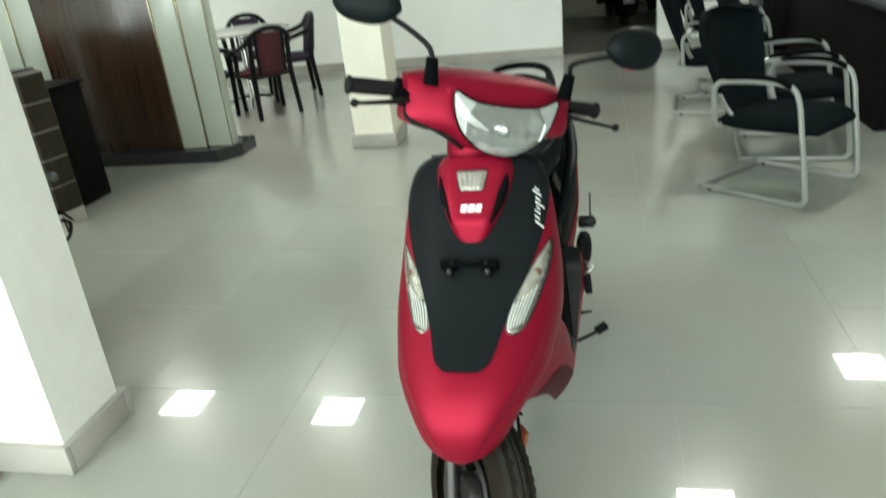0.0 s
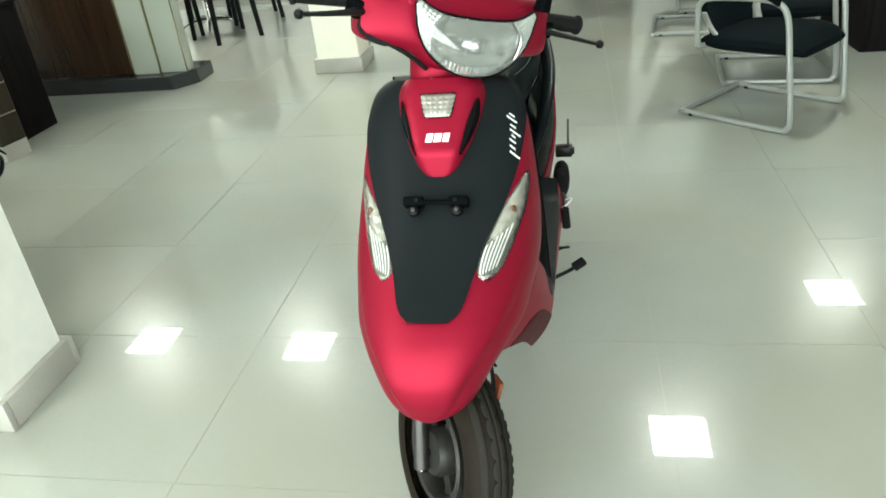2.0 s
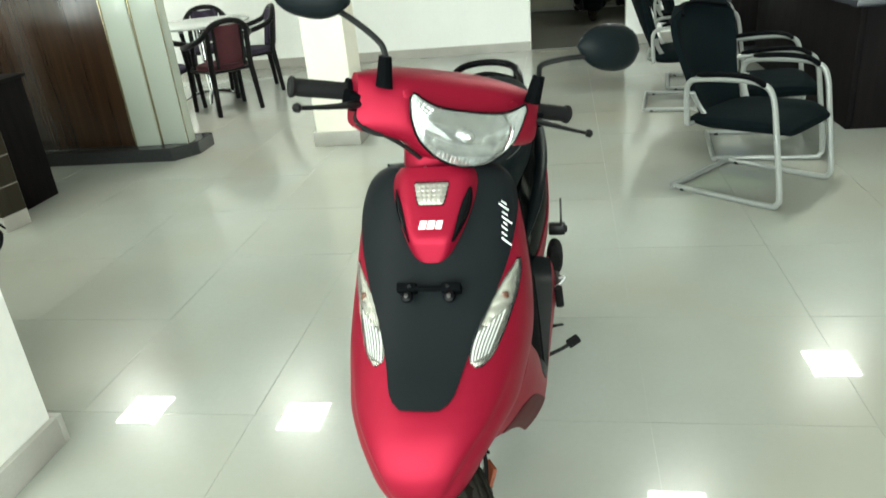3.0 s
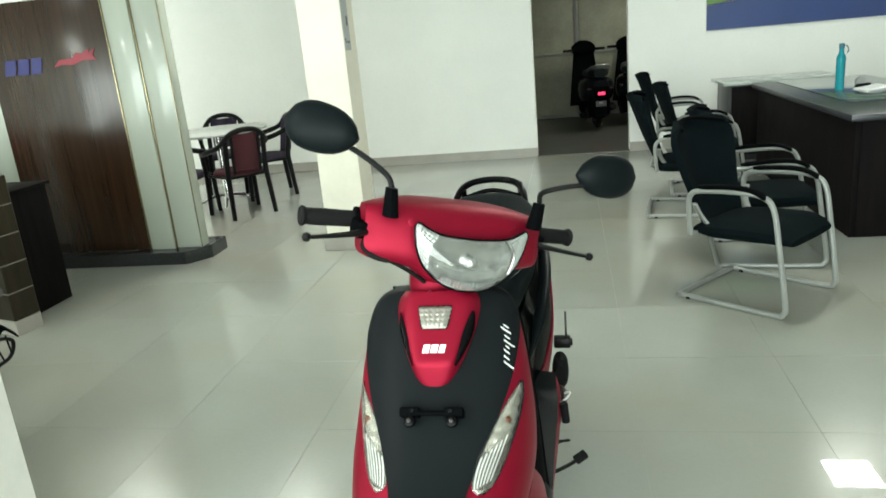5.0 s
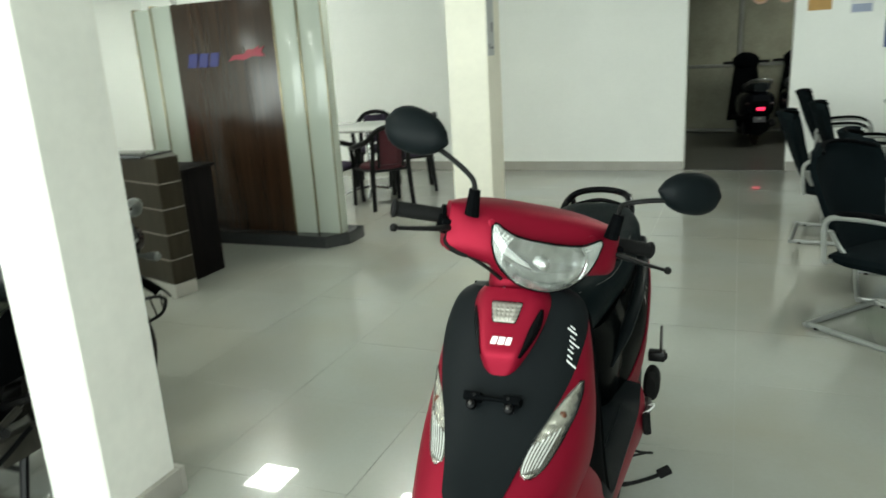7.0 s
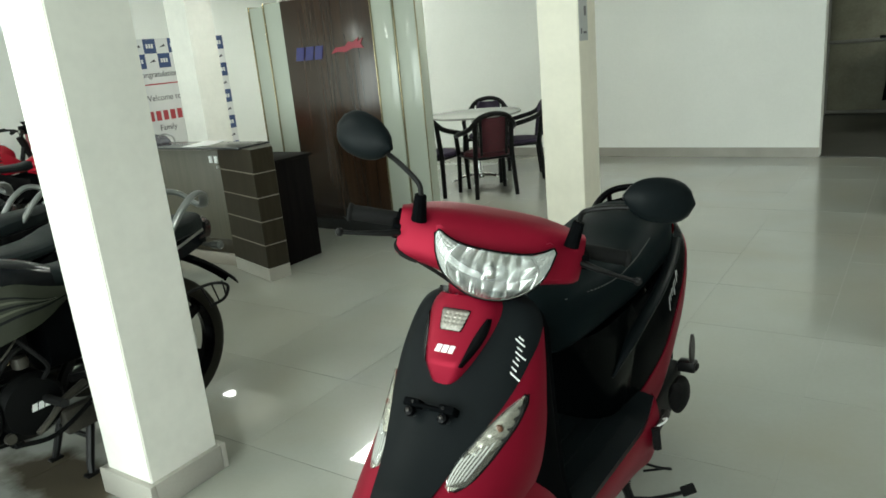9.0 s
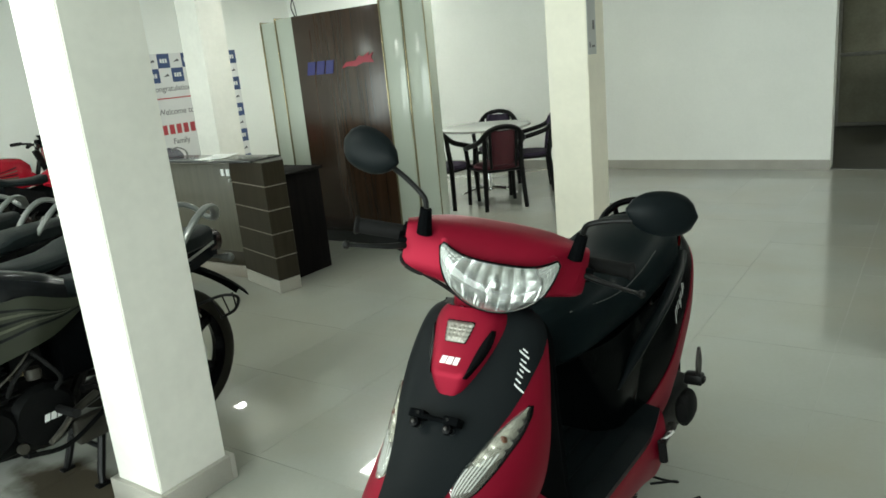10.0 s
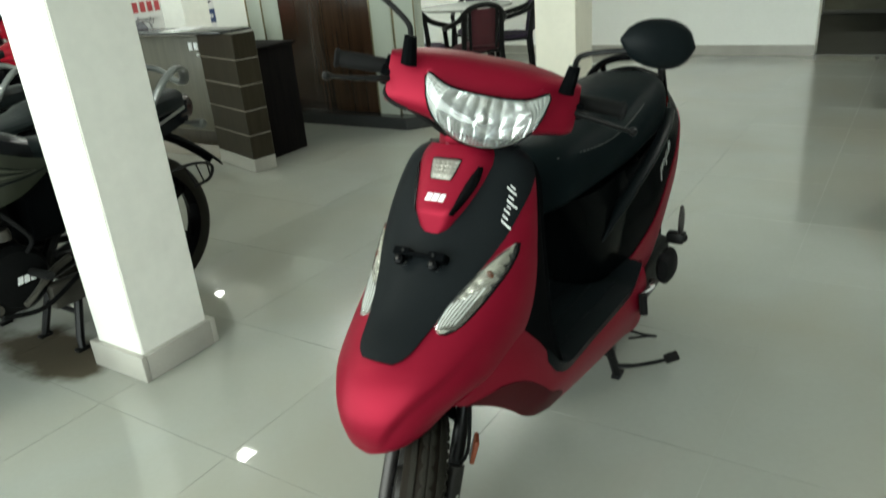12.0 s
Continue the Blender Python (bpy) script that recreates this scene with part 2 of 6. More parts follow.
def tube_into(bm, path, radius, sides=10, cap=True, flat=1.0, closed=False):
    """A round bar along a path; radius may be a list; flat squeezes it along its second axis."""
    path = [Vector(q) for q in path]
    n = len(path)
    rings = []
    ref = None
    for i, q in enumerate(path):
        a, b = (path[i - 1], path[(i + 1) % n]) if closed else (path[max(i - 1, 0)], path[min(i + 1, n - 1)])
        d = (b - a).normalized()
        if ref is None:
            ref = d.cross(Vector((0, 0, 1)))
            if ref.length < 0.2:
                ref = d.cross(Vector((0, 1, 0)))
        ref = (ref - d * ref.dot(d)).normalized()
        up = d.cross(ref)
        r = radius[i] if isinstance(radius, (list, tuple)) else radius
        rings.append([bm.verts.new(q + r * (math.cos(2 * math.pi * k / sides) * ref + flat * math.sin(2 * math.pi * k / sides) * up)) for k in range(sides)])
    pairs = list(zip(rings, rings[1:])) + ([(rings[-1], rings[0])] if closed else [])
    for a, b in pairs:
        for k in range(sides):
            bm.faces.new((a[k], a[(k + 1) % sides], b[(k + 1) % sides], b[k]))
    if cap and not closed:
        bm.faces.new(rings[0][::-1])
        bm.faces.new(rings[-1])
    return bm


def tube(path, radius, sides=10, cap=True, flat=1.0, closed=False):
    return tube_into(bmesh.new(), path, radius, sides, cap, flat, closed)


def lathe_into(bm, profile, sides=24, m=None, cap=True):
    """Turns (radius, height) pairs about z."""
    m = m or Matrix()
    rings = [[bm.verts.new(m @ Vector((r * math.cos(2 * math.pi * k / sides), r * math.sin(2 * math.pi * k / sides), h))) for k in range(sides)] for r, h in profile]
    for a, b in zip(rings, rings[1:]):
        for k in range(sides):
            bm.faces.new((a[k], a[(k + 1) % sides], b[(k + 1) % sides], b[k]))
    if cap:
        bm.faces.new(rings[0][::-1])
        bm.faces.new(rings[-1])
    return bm


def lathe(profile, sides=24, m=None, cap=True):
    return lathe_into(bmesh.new(), profile, sides, m, cap)


def grid_into(bm, f, nu, nv, thick=0.0, u0=-1.0, u1=1.0, v0=0.0, v1=1.0):
    """A sheet through f(u, v); thick gives it a back."""
    co = [[Vector(f(u0 + (u1 - u0) * i / nu, v0 + (v1 - v0) * j / nv)) for i in range(nu + 1)] for j in range(nv + 1)]
    vs = [[bm.verts.new(c) for c in row] for row in co]
    for j in range(nv):
        for i in range(nu):
            bm.faces.new((vs[j][i], vs[j][i + 1], vs[j + 1][i + 1], vs[j + 1][i]))
    if thick:
        back = []
        for j in range(nv + 1):
            row = []
            for i in range(nu + 1):
                du = co[j][min(i + 1, nu)] - co[j][max(i - 1, 0)]
                dv = co[min(j + 1, nv)][i] - co[max(j - 1, 0)][i]
                nn = du.cross(dv)
                row.append(bm.verts.new(co[j][i] - thick * (nn.normalized() if nn.length > 1e-9 else Vector((0, -1, 0)))))
            back.append(row)
        for j in range(nv):
            for i in range(nu):
                bm.faces.new((back[j][i], back[j + 1][i], back[j + 1][i + 1], back[j][i + 1]))
        rim = [(j, 0) for j in range(nv + 1)] + [(nv, i) for i in range(1, nu + 1)] + [(j, nu) for j in range(nv - 1, -1, -1)] + [(0, i) for i in range(nu - 1, 0, -1)]
        for (a, b), (c, d) in zip(rim, rim[1:] + rim[:1]):
            bm.faces.new((vs[a][b], back[a][b], back[c][d], vs[c][d]))
    return bm


def sheet(f, nu, nv, thick=0.0, **k):
    return grid_into(bmesh.new(), f, nu, nv, thick, **k)


def loft_into(bm, sections, cap=True):
    """Skin over closed rings of equally many points."""
    rings = [[bm.verts.new(q) for q in s] for s in sections]
    for a, b in zip(rings, rings[1:]):
        for k in range(len(a)):
            bm.faces.new((a[k], a[(k + 1) % len(a)], b[(k + 1) % len(a)], b[k]))
    if cap:
        bm.faces.new(rings[0][::-1])
        bm.faces.new(rings[-1])
    return bm


def loft(sections, cap=True):
    return loft_into(bmesh.new(), sections, cap)


def oval(cx, cz, w, h, n=20, p=2.5, y=0.0):
    """A rounded ring in the plane y: half sizes w and h, squarer with a higher p."""
    out = []
    for k in range(n):
        a = 2 * math.pi * k / n
        c, s = math.cos(a), math.sin(a)
        out.append((cx + w * math.copysign(abs(c) ** (2 / p), c), y, cz + h * math.copysign(abs(s) ** (2 / p), s)))
    return out


def curve_at(keys, t):
    """Smooth value between (t, value) keys, without overshoot."""
    n = len(keys)
    if t <= keys[0][0]:
        return keys[0][1]
    if t >= keys[-1][0]:
        return keys[-1][1]
    i = 0
    while t > keys[i + 1][0]:
        i += 1

    def slope(k):
        if k <= 0 or k >= n - 1:
            k = min(max(k, 0), n - 2)
            return (keys[k + 1][1] - keys[k][1]) / (keys[k + 1][0] - keys[k][0])
        a = (keys[k][1] - keys[k - 1][1]) / (keys[k][0] - keys[k - 1][0])
        b = (keys[k + 1][1] - keys[k][1]) / (keys[k + 1][0] - keys[k][0])
        return 2 * a * b / (a + b) if a * b > 0 else 0.0

    h = keys[i + 1][0] - keys[i][0]
    k = (t - keys[i][0]) / h
    y0, y1, m0, m1 = keys[i][1], keys[i + 1][1], slope(i) * h, slope(i + 1) * h
    return (2 * k**3 - 3 * k**2 + 1) * y0 + (k**3 - 2 * k**2 + k) * m0 + (3 * k**2 - 2 * k**3) * y1 + (k**3 - k**2) * m1


def prism(outline, depth, m=None, bevel=0.0):
    """A flat plate from an outline in the x, z plane, depth along +y."""
    bm = bmesh.new()
    a = [bm.verts.new((x, 0, z)) for x, z in outline]
    b = [bm.verts.new((x, depth, z)) for x, z in outline]
    n = len(a)
    bm.faces.new(a)
    bm.faces.new(b[::-1])
    for k in range(n):
        bm.faces.new((a[k], b[k], b[(k + 1) % n], a[(k + 1) % n]))
    if bevel:
        bmesh.ops.bevel(bm, geom=[e for e in bm.edges], offset=bevel, segments=2, profile=0.5, affect="EDGES")
    if m is not None:
        bm.transform(m)
    return bm


def text_mesh(body, size, m, mat, parent, name="lettering", label="", depth=0.0008, align="CENTER", squeeze=1.0):
    """Flat lettering in the built-in font, as a mesh: x along the line, y up it."""
    cu = bpy.data.curves.new(name, "FONT")
    cu.body, cu.size, cu.align_x, cu.extrude = body, size, align, depth
    tmp = bpy.data.objects.new(name, cu)
    scene.collection.objects.link(tmp)
    bpy.context.view_layer.update()
    me = bpy.data.meshes.new_from_object(tmp.evaluated_get(bpy.context.evaluated_depsgraph_get()))
    bpy.data.objects.remove(tmp)
    me.transform(m @ Matrix.Diagonal((squeeze, 1, 1, 1)))
    me.materials.clear()
    me.materials.append(mat)
    ob = new(name, me)
    ob.parent = parent
    ob["kind"] = "stuff"
    if label:
        ob["label"] = label
    return ob

# ---- the room ----
DX0, DX1, DTOP = 0.63, 1.645, 1.90


def structure(name, bm, mat, label, smooth=False):
    ob = part(name, bm, mat, None, label, smooth)
    return tagged(ob, "", name.split("_")[0], "", "structure")


bm = box(LEFT - 0.2, BACK, 0, DX0, BACK + 0.2, CEIL)
box_into(bm, DX1, BACK, 0, RIGHT + 0.2, BACK + 0.2, CEIL)
box_into(bm, DX0, BACK, DTOP, DX1, BACK + 0.2, CEIL)
structure("wall_north", bm, M_WALL, "white painted back wall with a doorway opening")
structure("wall_west", box(LEFT - 0.2, FRONT, 0, LEFT, BACK, CEIL), M_WALL, "white painted side wall behind the parked motorcycles")
# unseen closing wall; its grey holds back bounced light
structure("wall_east", box(RIGHT, FRONT, 0, RIGHT + 0.2, BACK, CEIL), M_EAST, "unseen plain side wall behind the office desk, greyed to cut side light")
bm = box(LEFT - 0.2, FRONT - 0.2, 0, LEFT + 0.5, FRONT, CEIL)
box_into(bm, RIGHT - 0.5, FRONT - 0.2, 0, RIGHT + 0.2, FRONT, CEIL)
box_into(bm, LEFT + 0.5, FRONT - 0.2, 2.5, RIGHT - 0.5, FRONT, CEIL)
structure("wall_south", bm, M_WALL, "white wall round the wide glazed shop front")
front_glazing = thing("window_1", pose(0, FRONT - 0.1, 0), "wide glazed shop front with slim silver frames", "window")
front_glazing["kind"] = "structure"
for k in range(8):
    x = LEFT + 0.5 + (RIGHT - LEFT - 1.0) * k / 7
    part("window_frame", box(x - 0.03, -0.04, 0.001, x + 0.03, 0.04, 2.499, 0.003), M_STEEL, front_glazing)
    if k < 7:
        wide = (RIGHT - LEFT - 1.0) / 7
        pane = part("pane", box(x + 0.031, -0.006, 0.06, x + wide - 0.031, 0.006, 2.44), M_LENS, front_glazing, "", False)
        pane.visible_shadow = False
for z in (0.001, 2.445):
    part("window_rail", box(LEFT + 0.5, -0.035, z, RIGHT - 0.5, 0.035, z + 0.054, 0.003), M_STEEL, front_glazing)
structure("ceiling", box(LEFT, FRONT, CEIL, RIGHT, BACK, CEIL + 0.12), M_CEIL, "plain white flat ceiling")
tagged(part("skirting", box(LEFT, BACK - 0.012, 0, DX0, BACK - 0.001, 0.10, 0.002), M_SKIRT, None, "grey tile skirting along the back wall", False), "", "skirting", "", "structure")
tagged(part("skirting", box(DX1, BACK - 0.012, 0, RIGHT, BACK - 0.001, 0.10, 0.002), M_SKIRT, None, "grey tile skirting along the back wall", False), "", "skirting", "", "structure")
tagged(part("skirting", box(LEFT + 0.001, FRONT, 0, LEFT + 0.012, BACK - 0.013, 0.10, 0.002), M_SKIRT, None, "grey tile skirting along the side wall", False), "", "skirting", "", "structure")
# the ground outside and under the floor
structure("ground", box(-60, -60, -0.30, 60, 60, -0.06), M_GROUT, "grey ground outside and under the building")


def column(x0, y0, x1, y1, label, paint):
    ob = thing("column", pose((x0 + x1) / 2, (y0 + y1) / 2, 0), label, "column", "square columns")
    ob["kind"] = "structure"
    hx, hy = (x1 - x0) / 2, (y1 - y0) / 2
    bm = box(-hx, -hy, 0.001, hx, hy, CEIL)
    bmesh.ops.bevel(bm, geom=[e for e in bm.edges if abs(e.verts[0].co.z - e.verts[1].co.z) > 1], offset=0.004, segments=2, affect="EDGES")
    part("shaft", bm, paint, ob)
    for sx, sy, r in ((0, -1, 0), (1, 0, 90), (0, 1, 180), (-1, 0, 270)):
        a = hx if sy else hy
        d = hy if sy else hx
        b = box(-a - 0.022 * (1 if sy else 0), -d - 0.022, 0.001, a + 0.022 * (1 if sy else 0), -d - 0.001, 0.098, 0.002)
        b.transform(pose(0, 0, 0, 0, 0, r))
        part("skirting_tile", b, M_SKIRT, ob)
    return ob


column(-0.825, -0.43, -0.575, -0.155, "white painted square column with a grey tile skirting", M_COLUMN)
column(-0.745, 3.05, -0.45, 3.35, "cream painted square column with grey skirting and a pasted notice", M_CREAM)
column(-4.52, 2.95, -4.22, 3.25, "white painted square column behind the reception desk", M_COLUMN)

# ceiling lights; the last four are unseen, added to brighten room and store
LIGHTS = [(-3.02, 3.41, 1), (-1.42, 3.36, 1), (1.73, 2.36, 1), (3.33, 4.28, 1), (-5.65, 3.75, 0.4), (-2.9, 1.57, 0.4), (-1.4, -1.6, 1), (-4.4, -1.2, 1), (-4.8, 5.6, 1), (2.6, 8.0, 1)]
for x, y, size in LIGHTS:
    ob = thing("ceiling_light", pose(x, y, CEIL), "square white recessed led ceiling panel, switched on; four of the ten are added", "ceiling light", "square ceiling lights")
    bm = bmesh.new()
    for a, b, c, d in ((-0.22, -0.22, 0.22, -0.2), (-0.22, 0.2, 0.22, 0.22), (-0.22, -0.2, -0.2, 0.2), (0.2, -0.2, 0.22, 0.2)):
        box_into(bm, a, b, -0.012, c, d, -0.001)
    part("frame", bm, M_WHITEPLASTIC, ob, "", False)
    part("diffuser", box(-0.2, -0.2, -0.008, 0.2, 0.2, -0.002), M_LED, ob, "glowing white diffuser", False)
    ob.scale = (size, size, 1)

# ---- the red scooter ----
SX = 0.722
RAKE, STEER = radians(26), radians(36.5)


def bar_letters(parent, m, widths, height, slant=0.2, mat=None, name="emblem", label="", thick=0.002):
    """A maker's mark as plain slanted bars in its colour."""
    bm = bmesh.new()
    x = -sum(widths) / 2 - (len(widths) - 1) * height * 0.09
    for w in widths:
        b = prism([(x, 0), (x + w, 0), (x + w + slant * height, height), (x + slant * height, height)], thick, pose(0, -thick, -height / 2))
        tmp = bpy.data.meshes.new("tmp")
        b.to_mesh(tmp)
        b.free()
        bm.from_mesh(tmp)
        bpy.data.meshes.remove(tmp)
        x += w + height * 0.18
    bm.transform(m)
    return part(name, bm, mat or M_WHITEPLASTIC, parent, label, False)


# the front cover: centre line, half width and rear edge from its lip (v 0) to its top (v 1)
FC_Y = [(0, -0.780), (0.04, -0.790), (0.10, -0.791), (0.18, -0.780), (0.3, -0.750), (0.42, -0.704), (0.55, -0.618), (0.7, -0.531), (0.85, -0.448), (1, -0.378)]
FC_Z = [(0, 0.396), (0.08, 0.432), (0.18, 0.487), (0.3, 0.542), (0.42, 0.585), (0.55, 0.652), (0.7, 0.735), (0.85, 0.828), (1, 0.905)]
FC_W = [(0, 0.026), (0.015, 0.046), (0.05, 0.074), (0.12, 0.104), (0.22, 0.140), (0.34, 0.171), (0.5, 0.187), (0.7, 0.176), (0.85, 0.160), (0.94, 0.145), (0.98, 0.128), (1, 0.108)]
FC_EY = [(0, -0.742), (0.08, -0.705), (0.18, -0.640), (0.3, -0.555), (0.42, -0.472), (0.55, -0.423), (0.7, -0.390), (0.85, -0.355), (1, -0.320)]
FC_EZ = [(0, 0.396), (0.08, 0.424), (0.18, 0.468), (0.3, 0.495), (0.42, 0.550), (0.55, 0.636), (0.7, 0.730), (0.85, 0.822), (1, 0.893)]


def front(u, v, lift=0.0):
    """A point of the front cover, lifted off it."""
    a = abs(u)
    w = curve_at(FC_W, v)
    yc, zc, ye, ze = curve_at(FC_Y, v), curve_at(FC_Z, v), curve_at(FC_EY, v), curve_at(FC_EZ, v)
    p = 1.75
    x = math.copysign(w * math.sin(a * math.pi / 2) ** 0.92, u) if a else 0.0
    k = (1 - math.cos(a * math.pi / 2)) * 0.6 + 0.4 * a**2.2
    # the middle of the nose stands out between two converging creases
    ridge = 0.30 + 0.85 * (v - 0.10)
    crease = -0.013 / (1 + math.exp(max(-30.0, min(30.0, (a - ridge) / 0.014)))) * max(0.0, min(1.0, (v - 0.05) / 0.12, (0.50 - v) / 0.12))
    aside = curve_at([(0, -0.014), (0.14, -0.013), (0.3, -0.009), (0.45, -0.004), (0.62, 0.0)], v)
    return Vector((x + aside, yc + (ye - yc) * k - lift + crease, zc + (ze - zc) * k + 0.35 * lift))


def across(f):
    """The u at which the cover is the share f of its half width from the middle."""
    return math.asin(min(max(f, 0.0), 1.0) ** (1 / 0.92)) * 2 / math.pi


def patch(name, lo, hi, v0, v1, lift, mat, parent, label="", nu=16, nv=16, thick=0.003):
    """A plate that lies on the front cover between lo(v) and hi(v)."""
    def f(u, v):
        return front(lo(v) + (hi(v) - lo(v)) * (u + 1) / 2, v, lift)
    return part(name, sheet(f, nu, nv, -thick, v0=v0, v1=v1), mat, parent, label)


M_REFLECTOR = material("bright_reflector", (0.52, 0.53, 0.52), 0.23, metal=1.0, vary=0.3, scale=40, bump=0.5, bump_scale=60)
M_BRIGHT = material("bright_indicator_bowl", (0.42, 0.40, 0.35), 0.2, metal=0.8, vary=0.4, scale=50, bump=1.0, bump_scale=60)
M_FORK = material("dull_fork_steel", (0.052, 0.048, 0.046), 0.45, metal=0.8, vary=0.15, scale=20)
M_RIBWHITE = material("white_ribbed_lens", (0.50, 0.51, 0.48), 0.25, vary=0.1, scale=60)
M_RIBBED = material("ribbed_clear_plastic", (0.27, 0.255, 0.225), 0.3, metal=0.5, vary=0.2, scale=60, bump=0.5, bump_scale=160)
M_RIBDARK = material("brown_grey_lens_ground", (0.075, 0.068, 0.055), 0.3, metal=0.4, vary=0.2, scale=60)
M_POCKET = material("shiny_black_plastic", (0.0020, 0.0024, 0.0024), 0.2, ior=1.32, vary=0.12, scale=7, bump=0.04, bump_scale=50)
M_CORNER = material("clear_prism_plastic", (0.36, 0.37, 0.355), 0.25, metal=0.5, vary=0.12, scale=80)
# maroon puts the shade low behind the front wheel into the colour
M_MAROON = material("shade_maroon_plastic", (0.050, 0.007, 0.009), 0.5, ior=1.15, vary=0.15)
M_COVER = material("polished_black_plastic", (0.0014, 0.0020, 0.0021), 0.22, ior=1.12, vary=0.12, scale=7, bump=0.03, bump_scale=60)
M_SMOKE = material("blue_black_plastic", (0.0042, 0.0062, 0.0070), 0.38, ior=1.16, spec=0.5, vary=0.12, scale=6, bump=0.1, bump_scale=500)

scooter = thing("scooter", pose(SX, 0, 0), "parked satin red and black scooter standing on its centre stand", "scooter")
part("front_cover", sheet(front, 60, 80, 0.005), M_RED, scooter, "satin red front apron and nose")


def panel_half(v):
    return across(curve_at([(0.40, 0.20), (0.415, 0.27), (0.43, 0.31), (0.48, 0.37), (0.55, 0.47), (0.62, 0.60), (0.70, 0.765), (0.78, 0.90), (0.86, 0.99), (0.90, 1.0), (1, 1.0)], v))


front_panel = patch("front_panel", lambda v: -panel_half(v), panel_half, 0.40, 1.0, 0.004, M_PANEL, scooter, "satin black centre panel", 28, 36)
# red side wedges stay visible beside it; the raised red bib
BIB = [(0.735, 0.0), (0.74, 0.05), (0.755, 0.10), (0.79, 0.165), (0.84, 0.245), (0.92, 0.345), (1.0, 0.43)]


def bib_f(u, v):
    h = curve_at(BIB, v)
    p = front(u * h, v, 0.0)
    rise = 0.030 * min(1, (v - 0.735) / 0.06) * (1 - abs(u) ** 6)
    return p + Vector((0, -rise, rise * 0.4))


bib = part("bib", sheet(bib_f, 20, 26, -0.004, v0=0.735, v1=1.0), M_RED, scooter, "raised red wedge badge panel")
for s in (-1, 1):
    def gill(u, v, s=s):
        h = curve_at(BIB, v)
        p = front(s * (h * (0.86 + 0.13 * u * math.sin(math.pi * (v - 0.785) / 0.155))), v, 0.0)
        r = 0.031 - 0.012 * max(0, u) ** 2
        return p + Vector((0, -r, r * 0.4))
    part("air_slot", sheet(gill, 6, 14, -0.002, v0=0.79, v1=0.935), M_GLOSS, bib)


def slab_on_bib(u0, u1, v0, v1, lift, mat, name, label="", taper=0.0, thick=0.004, nu=8, nv=6, ribs=0.0):
    def f(u, v):
        k = (v - v0) / (v1 - v0)
        half = (u1 - u0) / 2 * (1 - taper * (1 - k))
        p = front((u0 + u1) / 2 + u * half, v, 0.0)
        edge = (max(abs(u), abs(2 * k - 1))) ** 8
        r = 0.030 + lift * (1 - 0.6 * edge) - ribs * abs(math.sin(9 * u)) * abs(math.sin(14 * k))
        return p + Vector((0, -r, r * 0.4))
    return part(name, sheet(f, nu, nv, -thick, v0=v0, v1=v1), mat, bib, label)


slab_on_bib(-0.135, 0.135, 0.884, 0.954, 0.004, M_BLACK, "lamp_surround", "", 0.35)
lamp = slab_on_bib(-0.123, 0.123, 0.889, 0.950, 0.007, M_RIBBED, "position_lamp", "clear ribbed position lamp", 0.35, 0.004, 40, 30, 0.0018)
for k in (0.908, 0.932):
    slab_on_bib(-0.115, 0.115, k, k + 0.0012, 0.0085, M_BRIGHT, "lamp_rib", "", 0.1, 0.001, 4, 2)
for k in (-0.06, 0.0, 0.06):
    slab_on_bib(k - 0.002, k + 0.002, 0.890, 0.950, 0.0083, M_BRIGHT, "lamp_rib", "", 0.0, 0.001, 2, 4)

p0, p1 = front(0, 0.825), front(0, 0.86)
slope = math.degrees(math.atan2(p1.z - p0.z, p1.y - p0.y))
bar_letters(bib, Matrix.Translation(front(0, 0.832) + Vector((0, -0.0335, 0.013))) @ pose(0, 0, 0, slope - 90, 0, 0), [0.0125, 0.0135, 0.0115], 0.0165, 0.2, M_WHITEPLASTIC, "maker_emblem", "white raised emblem bars")

# the number plate bracket
bracket = new("plate_bracket")
bracket.parent = scooter
bracket.matrix_basis = Matrix.Translation(front(0, 0.664)) @ pose(0, 0, 0, slope - 90, 0, 0)
part("crossbar", tube(spline([(-0.050, -0.022, 0.010), (-0.03, -0.024, 0.006), (0.03, -0.024, 0.006), (0.050, -0.022, 0.010)], 5), 0.0065, 8, True, 0.8), M_BLACK, bracket)
for s in (-1, 1):
    clip = part("clip", box(s * 0.042 - 0.019, -0.030, -0.001, s * 0.042 + 0.019, -0.004, 0.017, 0.004), M_BLACK, bracket, "moulded black end clip")
    part("screw", lathe([(0.0035, 0), (0.0035, 0.002)], 8, pose(s * 0.036, -0.030, 0.009, 90, 0, 0)), M_BLACKMETAL, clip)
    stop = part("rubber_stop", lathe([(0.0, -0.001), (0.011, 0.0), (0.012, 0.006), (0.010, 0.011), (0.004, 0.014), (0.0, 0.0145)], 14, pose(s * 0.040, -0.020, -0.010, 90, 0, 0), False), M_GLOSS, bracket, "domed black rubber stop")
    part("stem", lathe([(0.006, -0.022), (0.006, 0.002)], 10, pose(s * 0.040, -0.020, -0.010, 90, 0, 0)), M_STEEL, stop)
    part("screw", lathe([(0.0042, 0.0140), (0.0042, 0.0158), (0.002, 0.0168)], 8, pose(s * 0.040, -0.020, -0.010, 90, 0, 0)), M_FORK, stop)

# front indicators: almond lenses at the sides of the panel


